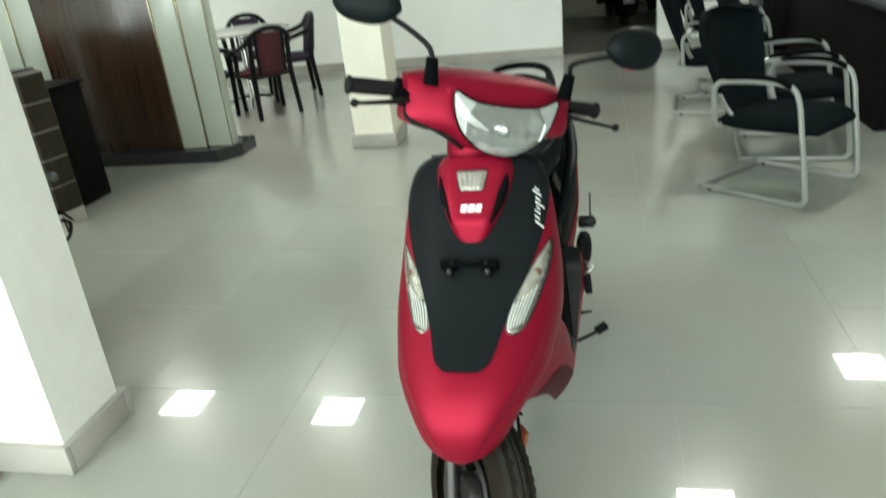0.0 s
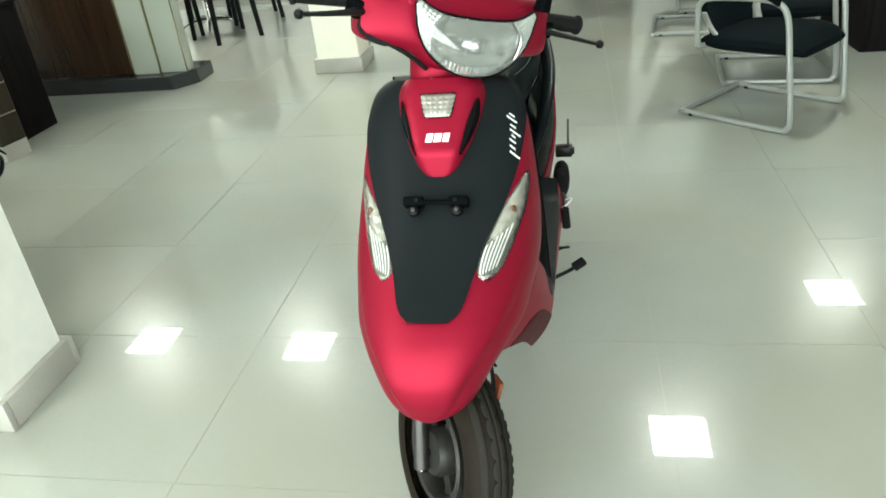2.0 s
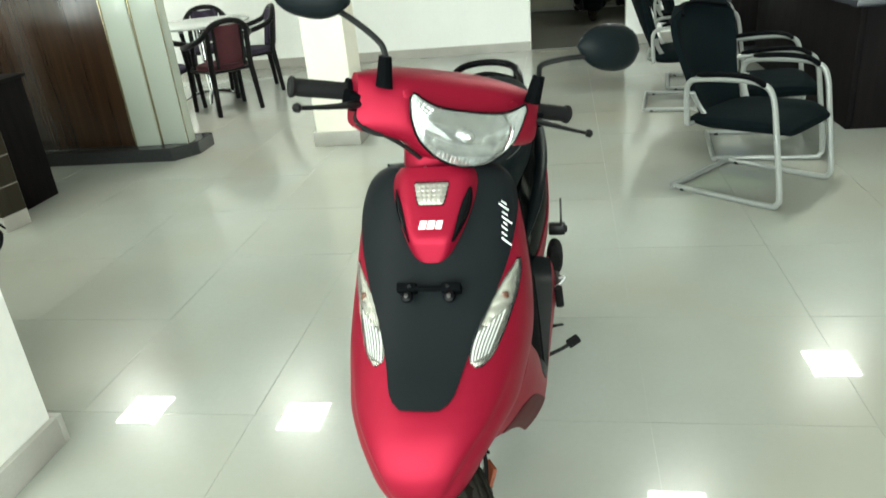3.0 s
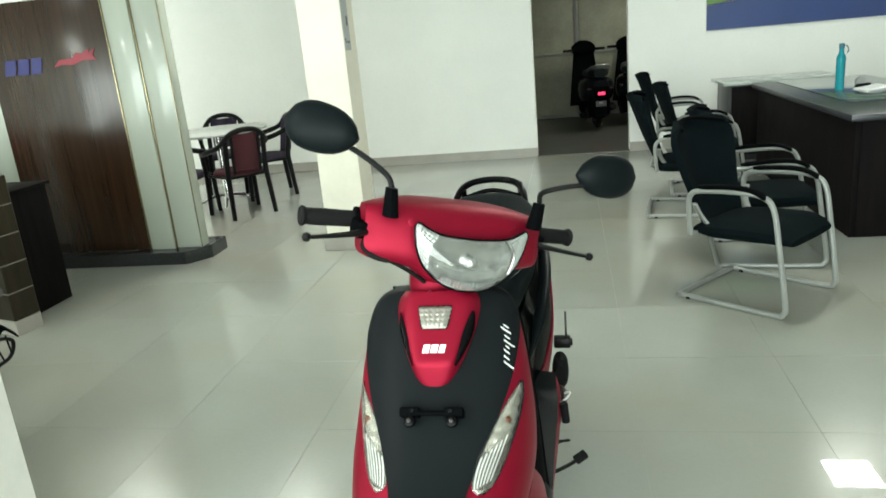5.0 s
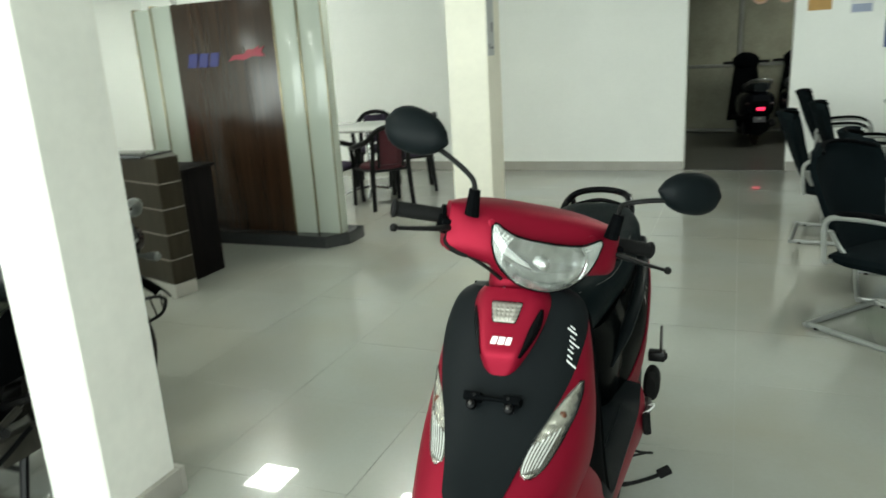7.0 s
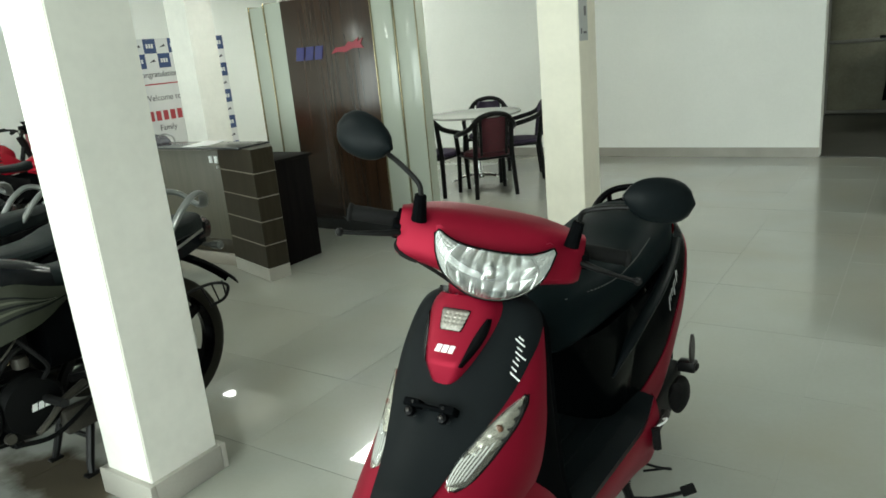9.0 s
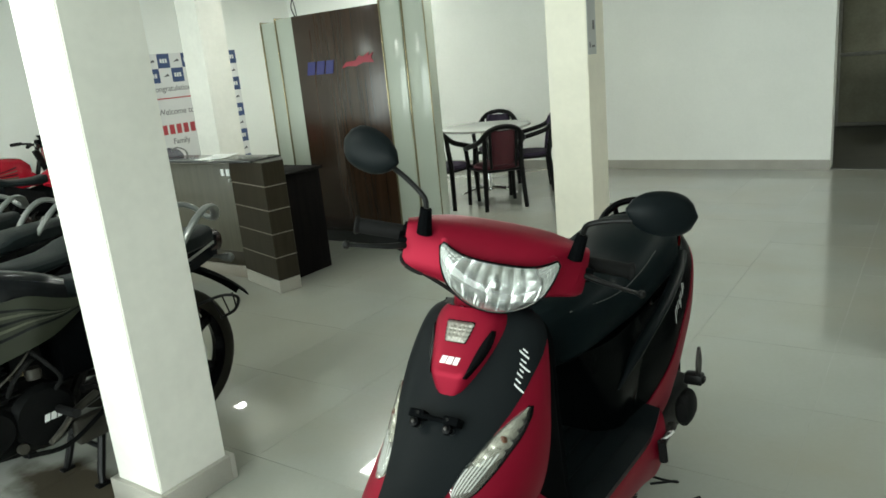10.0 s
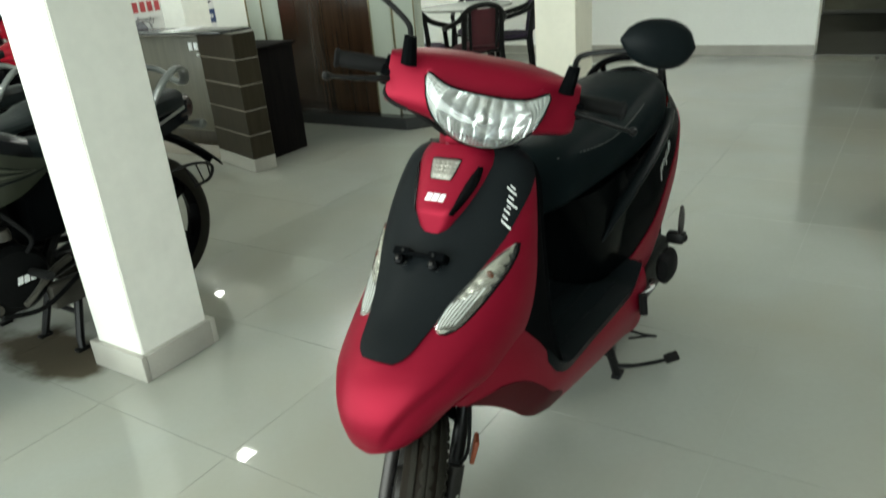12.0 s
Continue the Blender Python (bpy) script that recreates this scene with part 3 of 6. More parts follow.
def indicator(s):
    mid = [(0.488, 0.515), (0.53, 0.565), (0.58, 0.645), (0.64, 0.765), (0.68, 0.85), (0.71, 0.92)]
    half = [(0.488, 0.022), (0.496, 0.085), (0.515, 0.122), (0.56, 0.145), (0.62, 0.130), (0.68, 0.072), (0.71, 0.008)]

    def lens(u, v, grow=1.0, lift=0.006):
        c, h = curve_at(mid, v), curve_at(half, v)
        return front(s * across(min(c + u * h * grow, 0.999)), v, lift + 0.006 * (1 - u * u))
    ob = part("indicator", sheet(lambda u, v: lens(u, v, 1.03, -0.002), 8, 26, -0.003, v0=0.485, v1=0.712), M_GLOSS, scooter, "almond-shaped clear front indicator")
    part("reflector", sheet(lambda u, v: lens(u, v, 0.95, 0.001 + 0.0036 * abs(math.sin(9 * math.pi * (v - 0.489) / 0.22 + 1.3 * u)) * (1 - u * u) * min(1, max(0, (v - 0.56) / 0.02)) * min(1, (0.709 - v) / 0.03)), 16, 72, -0.001, v0=0.489, v1=0.709), M_BRIGHT, ob)
    part("rib_bed", sheet(lambda u, v: lens(u, v, 0.90, 0.0025), 8, 10, -0.001, v0=0.496, v1=0.578), M_RIBDARK, ob, "dark ground between the ribs")
    for k in range(6):
        part("rib", sheet(lambda u, v, k=k: lens(u * 0.062 - 0.78 + 0.26 * k, v, 0.95, 0.0062), 2, 12, -0.001, v0=0.499 + 0.002 * k, v1=0.565 + 0.007 * k), M_RIBWHITE, ob)
    g = part("lens", sheet(lambda u, v: lens(u, v, 1.0, 0.006), 10, 26, -0.0015, v0=0.488, v1=0.71), M_LENS, ob, "clear lens")
    g.visible_shadow = False
    part("bulb", lathe([(0.0, -0.012), (0.008, -0.008), (0.009, 0.0), (0.006, 0.008), (0.0, 0.010)], 10, Matrix.Translation(front(s * across(0.75), 0.635, 0.003)), False), M_AMBERDARK, ob, "dull amber bulb")


indicator(1)
indicator(-1)

# the model name as plain white slanted bars


def mark_bars(f, parent):
    """Plain bars of the size and colour of a small script, laid on f(along, up)."""
    bm = bmesh.new()
    for a0, wd, lo, hi in ((0.00, 0.045, -0.35, 0.60), (0.13, 0.04, 0.10, 0.62), (0.27, 0.04, 0.08, 0.66), (0.39, 0.04, 0.12, 0.50), (0.50, 0.045, -0.35, 0.66), (0.63, 0.04, 0.10, 0.64), (0.78, 0.05, 0.0, 1.0), (0.90, 0.045, 0.22, 0.75)):
        grid_into(bm, lambda u, v, a0=a0, wd=wd, lo=lo, hi=hi: f(a0 + wd * (u + 1) / 2 + 0.16 * (lo + (hi - lo) * v), lo + (hi - lo) * v), 2, 4)
    return part("script_mark", bm, M_WHITEPLASTIC, parent, "small white slanted bars")


mark_bars(lambda a, b: front(across(0.795 + 0.075 * a - 0.11 * (b - 0.35)), 0.765 + 0.105 * a + 0.012 * (b - 0.35), 0.0082), front_panel)

# inner leg shield, pocket and floorboard


def inner(u, v):
    z = 0.40 + 0.485 * v
    y = curve_at([(0, -0.335), (0.3, -0.375), (0.6, -0.368), (1, -0.325)], v) + 0.04 * (1 - abs(u) ** 2.5)
    return Vector((u * curve_at([(0, 0.196), (0.35, 0.188), (0.7, 0.170), (0.92, 0.150), (1, 0.112)], v), y, z))


part("leg_shield", sheet(inner, 16, 20, 0.01), M_BLACK, scooter, "black inner leg shield")
part("shield_top", sheet(lambda u, v: front(u, 1.0, 0.004) * (1 - v) + inner(u, 1.0) * v + Vector((0, 0, 0.012 * math.sin(math.pi * v))), 16, 6, 0.003), M_SMOKE, scooter)
# close the side of the shield
for s in (-1, 1):
    part("shield_edge", sheet(lambda u, v, s=s: front(s, 0.42 + 0.58 * v, 0.0).lerp(inner(s, max(0, v * 1.05 - 0.05)), (u + 1) / 2) + Vector((s * 0.003 * (1 - u * u), 0, 0)), 6, 20, 0.002), M_BLACK, scooter)
part("pocket", loft([oval(0.0, 0.60, 0.115 * k, 0.135 * k, 24, 3.2, -0.345 + d) for k, d in ((1.0, 0.0), (1.0, 0.06), (0.96, 0.085), (0.85, 0.10), (0.4, 0.105))]), M_POCKET, scooter, "gloss black inner pocket")


def deck(u, v):
    y = -0.40 + 0.62 * v
    w = curve_at([(0, 0.185), (0.07, 0.205), (0.3, 0.206), (0.8, 0.212), (1, 0.205)], v)
    z = 0.388 + 0.012 * (1 - abs(u) ** 4) + curve_at([(0, 0.10), (0.10, 0.02), (0.2, 0), (0.85, 0), (1, 0.035)], v)
    return Vector((u * w, y, z))


part("floorboard", sheet(deck, 16, 24, 0.022), M_SMOKE, scooter, "black ribbed footboard")
for k in range(7):
    part("mat_rib", tube([deck(-0.75 + 0.25 * k, 0.2 + 0.65 * j / 6) + Vector((0, 0, 0.001)) for j in range(7)], 0.003, 6), M_SMOKE, scooter)


# red side skirts: they run from under the apron's edge below the footboard to the rear body
SK_TOP = ([(0, 0.176), (0.08, 0.186), (0.15, 0.193), (0.22, 0.197), (0.35, 0.198), (0.8, 0.202), (0.93, 0.200), (1, 0.197)],
          [(0, -0.445), (0.08, -0.400), (0.15, -0.360), (0.22, -0.320), (0.35, -0.220), (0.8, 0.100), (0.93, 0.190), (1, 0.230)],
          [(0, 0.575), (0.08, 0.500), (0.15, 0.430), (0.22, 0.386), (0.35, 0.378), (0.8, 0.376), (0.93, 0.398), (1, 0.425)])
SK_LOW = ([(0, 0.112), (0.08, 0.140), (0.15, 0.150), (0.22, 0.153), (0.40, 0.160), (0.6, 0.172), (0.85, 0.188), (0.97, 0.198), (1, 0.196)],
          [(0, -0.655), (0.08, -0.560), (0.15, -0.490), (0.22, -0.440), (0.30, -0.380), (0.40, -0.300), (0.6, -0.120), (0.85, 0.120), (1, 0.230)],
          [(0, 0.465), (0.08, 0.415), (0.15, 0.360), (0.22, 0.315), (0.30, 0.283), (0.40, 0.262), (0.6, 0.246), (0.85, 0.232), (0.95, 0.224), (0.98, 0.235), (1, 0.27)])


def skirt(s):
    def f(u, v):
        k = (u + 1) / 2
        top, low = Vector([curve_at(c, k) for c in SK_TOP]), Vector([curve_at(c, k) for c in SK_LOW])
        p = low.lerp(top, v)
        p.x += 0.020 * math.sin(math.pi * v) ** 0.8
        p.x *= s
        return p
    ob = part("side_skirt", sheet(f, 48, 12, 0.004 * s), M_RED, scooter, "satin red lower side skirt")

    def guard(u, v):
        k = 0.20 + 0.17 * u
        return f(2 * k - 1, (0.02 + 0.52 * math.sqrt(max(0.0, 1 - u * u))) * v) + Vector((s * 0.0022, 0, 0))
    # thin maroon sheet that paints the shadow on the red skirt's lower front
    part("skirt_tip_shade", sheet(guard, 16, 8, 0.002 * s), M_MAROON, ob, "tip of the skirt with its shade painted in maroon")


skirt(1)
skirt(-1)
part("splash_guard", loft([oval(0.0, z, w, 0.012, 20, 3, y) for y, z, w in ((-0.60, 0.49, 0.120), (-0.52, 0.50, 0.14), (-0.47, 0.44, 0.138), (-0.43, 0.36, 0.135), (-0.39, 0.325, 0.130), (-0.30, 0.32, 0.125))]), M_MAROON, scooter, "splash guard behind the wheel, shade painted in as maroon")
part("arch_liner", sheet(lambda u, v: Vector((0.140 * u, -0.600 + 0.235 * math.cos(radians(16 + 76 * v)), 0.275 + 0.215 * math.sin(radians(16 + 76 * v)))), 10, 24, 0.004), M_BLACK, scooter, "black wheel arch liner")
part("under_tray", box(-0.12, -0.30, 0.30, 0.12, 0.20, 0.37, 0.02), M_BLACK, scooter)

# the rear body
RB_W = [(0.17, 0.135), (0.25, 0.165), (0.40, 0.188), (0.55, 0.182), (0.70, 0.155), (0.80, 0.12), (0.88, 0.075)]
RB_TOP = [(0.17, 0.66), (0.40, 0.70), (0.60, 0.745), (0.80, 0.79), (0.88, 0.79)]
RB_LOW = [(0.17, 0.31), (0.30, 0.34), (0.45, 0.42), (0.60, 0.53), (0.75, 0.63), (0.88, 0.70)]
RB_SPLIT = [(0.17, 0.395), (0.30, 0.47), (0.45, 0.57), (0.60, 0.655), (0.75, 0.715), (0.88, 0.745)]


def flank(s, lo, hi, push):
    def f(u, v):
        y = 0.17 + 0.71 * (u + 1) / 2
        a, b = curve_at(lo, y), curve_at(hi, y)
        z = a + (b - a) * v
        t = (z - curve_at(RB_LOW, y)) / (curve_at(RB_TOP, y) - curve_at(RB_LOW, y))
        w = curve_at(RB_W, y) * (0.86 + 0.19 * math.sin(math.pi * min(1, max(0, 0.15 + 0.8 * t)))) - 0.03 * max(0, t - 0.6)
        return Vector((s * (w + push), y, z))
    return f


for s in (-1, 1):
    part("side_panel", sheet(flank(s, RB_LOW, RB_SPLIT, 0.004), 30, 10, 0.004 * s), M_RED, scooter, "satin red rear side panel")
    up = part("upper_panel", sheet(flank(s, RB_SPLIT, RB_TOP, 0.0), 30, 10, 0.004 * s), M_COVER, scooter, "gloss black upper side panel")
    f = flank(s, RB_SPLIT, RB_TOP, 0.0025)
    mark_bars(lambda a, b, f=f, s=s: f(s * -1 * (0.16 - 0.30 * a) if s < 0 else -0.27 + 0.34 * a, 0.40 + 0.20 * b), up)
    strip = spline([(s * 0.140, 0.075, 0.535), (s * 0.158, 0.12, 0.59), (s * 0.176, 0.20, 0.645), (s * 0.184, 0.34, 0.695), (s * 0.172, 0.50, 0.735), (s * 0.15, 0.62, 0.765)], 8)
    part("body_strip", tube(strip, [0.019 * min(1.0, 0.2 + k / 14) for k in range(len(strip))], 14, True, 0.7), M_SMOKE, scooter, "raised black moulding along the body")
rings = []
for z, w, y0 in ((0.392, 0.132, 0.062), (0.43, 0.146, 0.045), (0.50, 0.153, 0.018), (0.57, 0.156, -0.010), (0.63, 0.152, -0.040), (0.68, 0.134, -0.070)):
    rings.append([(x, 0.22 + y, z) for x, _, y in oval(0, 0, w, 0.22 - y0, 40, 3.2)])
part("under_seat_cover", loft(rings), M_COVER, scooter, "gloss black rounded cover below the seat")
part("inner_body", box(-0.112, 0.36, 0.50, 0.112, 0.80, 0.745, 0.02), M_BLACK, scooter)
part("tail_lamp", loft([oval(0, 0.735, w, h, 18, 3, y) for y, w, h in ((0.85, 0.085, 0.045), (0.885, 0.080, 0.042), (0.905, 0.06, 0.03))]), M_REDLENS, scooter, "red tail lamp")
part("rear_mudguard", sheet(lambda u, v: Vector((0.07 * u, 0.60 + 0.27 * math.sin(0.6 + 1.1 * v), 0.21 + 0.27 * math.cos(0.6 + 1.1 * v) + 0.15 * (1 - v))), 8, 14, 0.006), M_BLACK, scooter)

# the seat
SEAT_T = [(-0.13, 0.765), (-0.04, 0.818), (0.12, 0.838), (0.30, 0.85), (0.42, 0.872), (0.60, 0.885), (0.72, 0.856)]
SEAT_W = [(-0.13, 0.060), (-0.115, 0.085), (-0.07, 0.110), (0.08, 0.138), (0.30, 0.162), (0.50, 0.163), (0.65, 0.130), (0.72, 0.07)]
rings = []
for k in range(25):
    y = -0.13 + 0.85 * k / 24
    t, w = curve_at(SEAT_T, y), curve_at(SEAT_W, y)
    low = 0.665 + 0.06 * max(0, y)
    rings.append(oval(0, (t + low) / 2, w, (t - low) / 2 + 0.004, 22, 3.0, y))
seat = part("seat", loft(rings), M_SEAT, scooter, "long black textured vinyl seat")
# a pale stitched seam along each upper edge of the seat
M_THREAD = material("dusty_grey_thread", (0.10, 0.105, 0.10), 0.7, vary=0.3, scale=60)
for s in (-1, 1):
    seam = spline([(s * 0.080, -0.071, 0.800), (s * 0.124, 0.034, 0.800), (s * 0.141, 0.128, 0.800), (s * 0.148, 0.217, 0.811), (s * 0.149, 0.299, 0.824), (s * 0.147, 0.385, 0.840)], 16)
    bm = bmesh.new()
    for a, b in zip(seam[::2], seam[1::2]):
        tube_into(bm, [a, b], 0.0013, 5)
    part("stitching", bm, M_THREAD, seat, "dusty grey stitching")["kind"] = "stuff"
# the grab rail
rail = part("grab_rail", tube(spline([(-0.105, 0.50, 0.775), (-0.118, 0.58, 0.83), (-0.110, 0.66, 0.880), (-0.075, 0.71, 0.905), (0, 0.73, 0.912), (0.075, 0.71, 0.905), (0.110, 0.66, 0.880), (0.118, 0.58, 0.83), (0.105, 0.50, 0.775)], 6), 0.0115, 10), M_GLOSS, scooter, "gloss black tubular grab rail")
part("rail_brace", tube(spline([(-0.10, 0.68, 0.86), (0, 0.70, 0.88), (0.10, 0.68, 0.86)], 6), 0.008, 8), M_GLOSS, rail)
part("rail_brace", tube(spline([(-0.085, 0.66, 0.84), (0, 0.68, 0.855), (0.085, 0.66, 0.84)], 6), 0.006, 8), M_GLOSS, rail)
for s in (-1, 1):
    part("rail_leg", tube([(s * 0.098, 0.70, 0.90), (s * 0.10, 0.74, 0.80), (s * 0.085, 0.76, 0.74)], 0.010, 8), M_GLOSS, rail)

# stand, foot pegs, drive
stand = new("centre_stand")
stand.parent = scooter
for s in (-1, 1):
    part("leg", tube([(s * 0.085, 0.17, 0.27), (s * 0.115, 0.245, 0.06), (s * 0.125, 0.255, 0.012)], 0.0145, 10), M_BLACKMETAL, stand)
    part("foot", box(s * 0.125 - 0.014, 0.235, 0.001, s * 0.125 + 0.014, 0.285, 0.014, 0.003), M_BLACKMETAL, stand)
part("tie_bar", tube([(-0.11, 0.235, 0.09), (0.11, 0.235, 0.09)], 0.009, 8), M_BLACKMETAL, stand)
part("foot_lever", tube(spline([(0.120, 0.245, 0.045), (0.17, 0.27, 0.044), (0.225, 0.31, 0.048), (0.262, 0.337, 0.056)], 5), [0.008] * 5 + [0.0065] * 11, 8), M_BLACKMETAL, stand, "black bent foot lever")
part("lever_pad", box(-0.022, -0.014, -0.010, 0.022, 0.014, 0.010, 0.004, 2, pose(0.268, 0.342, 0.060, 15, -20, 30)), M_RUBBER, stand, "rubber pad")
part("spring", tube([(0.135 + 0.004 * math.cos(k * 1.3), 0.20 + 0.004 * math.sin(k * 1.3), 0.20 - 0.0016 * k) for k in range(60)], 0.0014, 5), M_BLACKMETAL, stand)
part("hook", tube(spline([(0.14, 0.22, 0.20), (0.20, 0.25, 0.175), (0.235, 0.27, 0.165), (0.22, 0.285, 0.155), (0.16, 0.25, 0.15)], 5), 0.004, 6), M_BLACKMETAL, scooter, "thin black wire hook")

peg = new("passenger_footrest")
peg.parent = scooter
part("leaf", loft([[(0.236 + 0.0035 * a, 0.50 + b * w * 0.85, 0.405 + 0.011 * k) for a, b in ((-1, -1), (1, -1), (1, 1), (-1, 1))] for k, w in enumerate((0.014, 0.019, 0.024, 0.027, 0.028, 0.028, 0.025, 0.020, 0.013, 0.005))]), M_FORK, peg, "folded leaf-shaped metal footrest")
part("hinge", box(0.195, 0.480, 0.380, 0.250, 0.520, 0.415, 0.006), M_BLACKMETAL, peg)
part("rubber", box(0.232, 0.484, 0.388, 0.256, 0.512, 0.406, 0.004), M_RUBBER, peg)
part("rubber_boot", loft([oval(0.214, 0.325, 0.027 * k, 0.054 * k, 16, 2.2, 0.44 + d) for k, d in ((0.6, -0.045), (0.95, -0.03), (1, 0), (0.95, 0.03), (0.6, 0.045))]), M_RUBBER, scooter, "ribbed round rubber cover")
kick = new("kick_starter")
kick.parent = scooter
part("arm", tube(spline([(0.19, 0.36, 0.30), (0.219, 0.30, 0.33), (0.226, 0.22, 0.345), (0.226, 0.17, 0.340)], 5), 0.009, 8), M_FORK, kick)
part("pedal", tube([(0.226, 0.165, 0.352), (0.231, 0.165, 0.292)], 0.012, 10), M_RUBBER, kick)
part("cable_tie", tube([(0.226 + 0.02 * math.cos(k / 10 * 6.283), 0.205 + 0.02 * math.sin(k / 10 * 6.283), 0.35 + 0.015 * math.cos(k / 5 * 3.14)) for k in range(10)], 0.0028, 6, False, 1, True), M_WHITEPLASTIC, kick, "white plastic tie")
part("drive_cover", box(0.075, 0.25, 0.17, 0.155, 0.70, 0.33, 0.035, 3), M_ENGINE, scooter, "dark cast drive cover")
part("exhaust", lathe([(0.02, 0), (0.05, 0.03), (0.055, 0.10), (0.055, 0.40), (0.045, 0.43), (0.02, 0.44)], 18, pose(-0.15, 0.36, 0.24, -80, 0, 0)), M_BLACKMETAL, scooter, "black exhaust silencer")


# ---- wheels ----
def wheel_into(parent, m, fancy=True):
    """A small tubeless tyre on a five-spoke rim; the axle lies along local x."""
    w = new("wheel")
    w.parent = parent
    w.matrix_basis = m
    spin = pose(0, 0, 0, 0, 90, 0)
    prof = []
    for k in range(19):
        a = math.pi * (k / 18) * 1.24 - math.pi * 0.12
        prof.append((0.158 + 0.0465 * math.sin(a), -0.044 * math.cos(a)))
    tyre = part("tyre", lathe(prof, 56, spin, False), M_SIDEWALL, w, "dusty black tyre with a knobbly tread")
    if fancy:
        # a raised middle rib with round lobes along its edges, a groove down it, and notched shoulder ribs
        def rib(x0, x1, wave0, wave1, high):
            def f(u, v):
                a = 2 * math.pi * v
                lobe = abs(math.sin(17 * a)) ** 0.5
                notch = 1.0 if (34 * v) % 1.0 < 0.72 else 0.35
                x = (x0 + wave0 * (lobe if abs(x0) < 0.018 else notch)) * (1 - u) / 2 + (x1 + wave1 * (lobe if abs(x1) < 0.018 else notch)) * (1 + u) / 2
                b = math.acos(max(-1.0, min(1.0, x / 0.046)))
                r = 0.158 + (0.0465 + high * (1 - 0.25 * u ** 4)) * math.sin(b)
                return Vector((x, r * math.sin(a), r * math.cos(a)))
            return f
        for x0, x1, w0, w1 in ((-0.0065, -0.0008, -0.0085, 0.0), (0.0008, 0.0065, 0.0, 0.0085), (0.0225, 0.0335, 0.0, 0.006), (-0.0335, -0.0225, 0.0, 0.0)):
            part("tread_rib", sheet(rib(x0, x1, w0, w1, 0.0055), 6, 340, 0.007), M_TYRE, tyre)
        bm = bmesh.new()
        for k in range(52):
            box_into(bm, -0.004, -0.006, -0.002, 0.004, 0.006, 0.0022, 0.0, 1, Matrix.Rotation(2 * math.pi * k / 52, 4, "X") @ Matrix.Translation((0.0415, 0, 0.180)) @ pose(0, 0, 0, 0, 62, 0))
        tread = part("tread_lug", bm, M_TYRE, tyre, "", False)
        tread["kind"] = "stuff"
    part("rim", lathe([(0.098, -0.036), (0.106, -0.039), (0.111, -0.034), (0.102, -0.022), (0.098, 0.0), (0.102, 0.022), (0.111, 0.034), (0.106, 0.039), (0.098, 0.036), (0.092, 0.020), (0.090, 0.0), (0.092, -0.020), (0.098, -0.036)], 48, spin, False), M_ALLOY, w, "dark alloy rim")
    for k in range(5):
        a = 2 * math.pi * k / 5
        bm = loft([[(x, b * 1.0, r) for x, b in ((-d, -t), (d, -t), (d, t), (-d, t))] for r, t, d in ((0.03, 0.020, 0.018), (0.05, 0.014, 0.014), (0.075, 0.013, 0.012), (0.097, 0.020, 0.013))])
        bm.transform(Matrix.Rotation(a, 4, "X"))
        part("spoke", bm, M_ALLOY, w)
    part("valve", lathe([(0.006, 0.0), (0.006, 0.010), (0.0045, 0.014), (0.0, 0.015)], 8, Matrix.Translation((-0.026, 0.030, -0.082)) @ pose(0, 0, 0, 0, -80, 0), False), M_CHROME, w, "bright valve cap")
    part("hub", lathe([(0.02, -0.046), (0.045, -0.044), (0.052, -0.03), (0.05, 0.03), (0.038, 0.044), (0.02, 0.048)], 24, spin), M_ALLOY, w)
    part("axle_nut", lathe([(0.011, 0.0), (0.012, 0.008), (0.008, 0.013), (0.0, 0.014)], 6, pose(0.085, 0, 0, 0, 90, 0), False), M_CHROME, w)
    part("axle", lathe([(0.007, -0.050), (0.007, 0.085)], 10, spin), M_BLACKMETAL, w)
    return w


wheel_into(scooter, pose(0, 0.60, 0.209), False)

# ---- all that turns with the handlebar ----
PIVOT = Vector((0, -0.285, 1.0))
turn = Matrix.Translation(PIVOT) @ Matrix.Rotation(STEER, 4, Vector((0, math.sin(RAKE), math.cos(RAKE)))) @ Matrix.Translation(-PIVOT)
steering = new("steering")
steering.parent = scooter
steering.matrix_basis = turn
wheel_into(steering, pose(0, -0.654, 0.209))
for s in (-1, 1):
    off = 0.059 if s < 0 else 0.082
    leg = part("fork_leg", tube([(s * off, -0.658, 0.173), (s * off, -0.535, 0.41)], 0.0155 if s < 0 else 0.017, 14), M_FORK if s < 0 else M_BLACKMETAL, steering, "dull grey steel fork tube" if s < 0 else "black fork tube")
    if s > 0:
        part("slider", tube([(s * off, -0.658, 0.185), (s * off, -0.618, 0.265)], 0.021, 12), M_ALLOY, leg)
    part("stanchion", tube([(s * off, -0.545, 0.39), (s * off, -0.465, 0.55)], 0.012, 12), M_CHROME if s > 0 else M_FORK, leg)
part("brake_plate", lathe([(0.06, 0.046), (0.062, 0.054), (0.03, 0.060), (0.02, 0.061)], 24, pose(0, -0.654, 0.209, 0, 90, 0)), M_ENGINE, steering)
part("side_reflector", box(0.112, -0.618, 0.268, 0.123, -0.580, 0.332, 0.004), M_AMBER, steering, "small amber side reflector")
part("brake_cable", tube(spline([(0.06, -0.45, 0.55), (0.085, -0.56, 0.42), (0.10, -0.62, 0.30), (0.07, -0.60, 0.24)], 6), 0.0045, 6), M_RUBBER, steering)


def guard(u, v):
    a = radians(85 + 80 * v)
    return Vector((u * 0.050, -0.654 + 0.232 * math.cos(a) * 1.0 * -1, 0.215 + 0.235 * math.sin(a) - 0.018 * u * u))


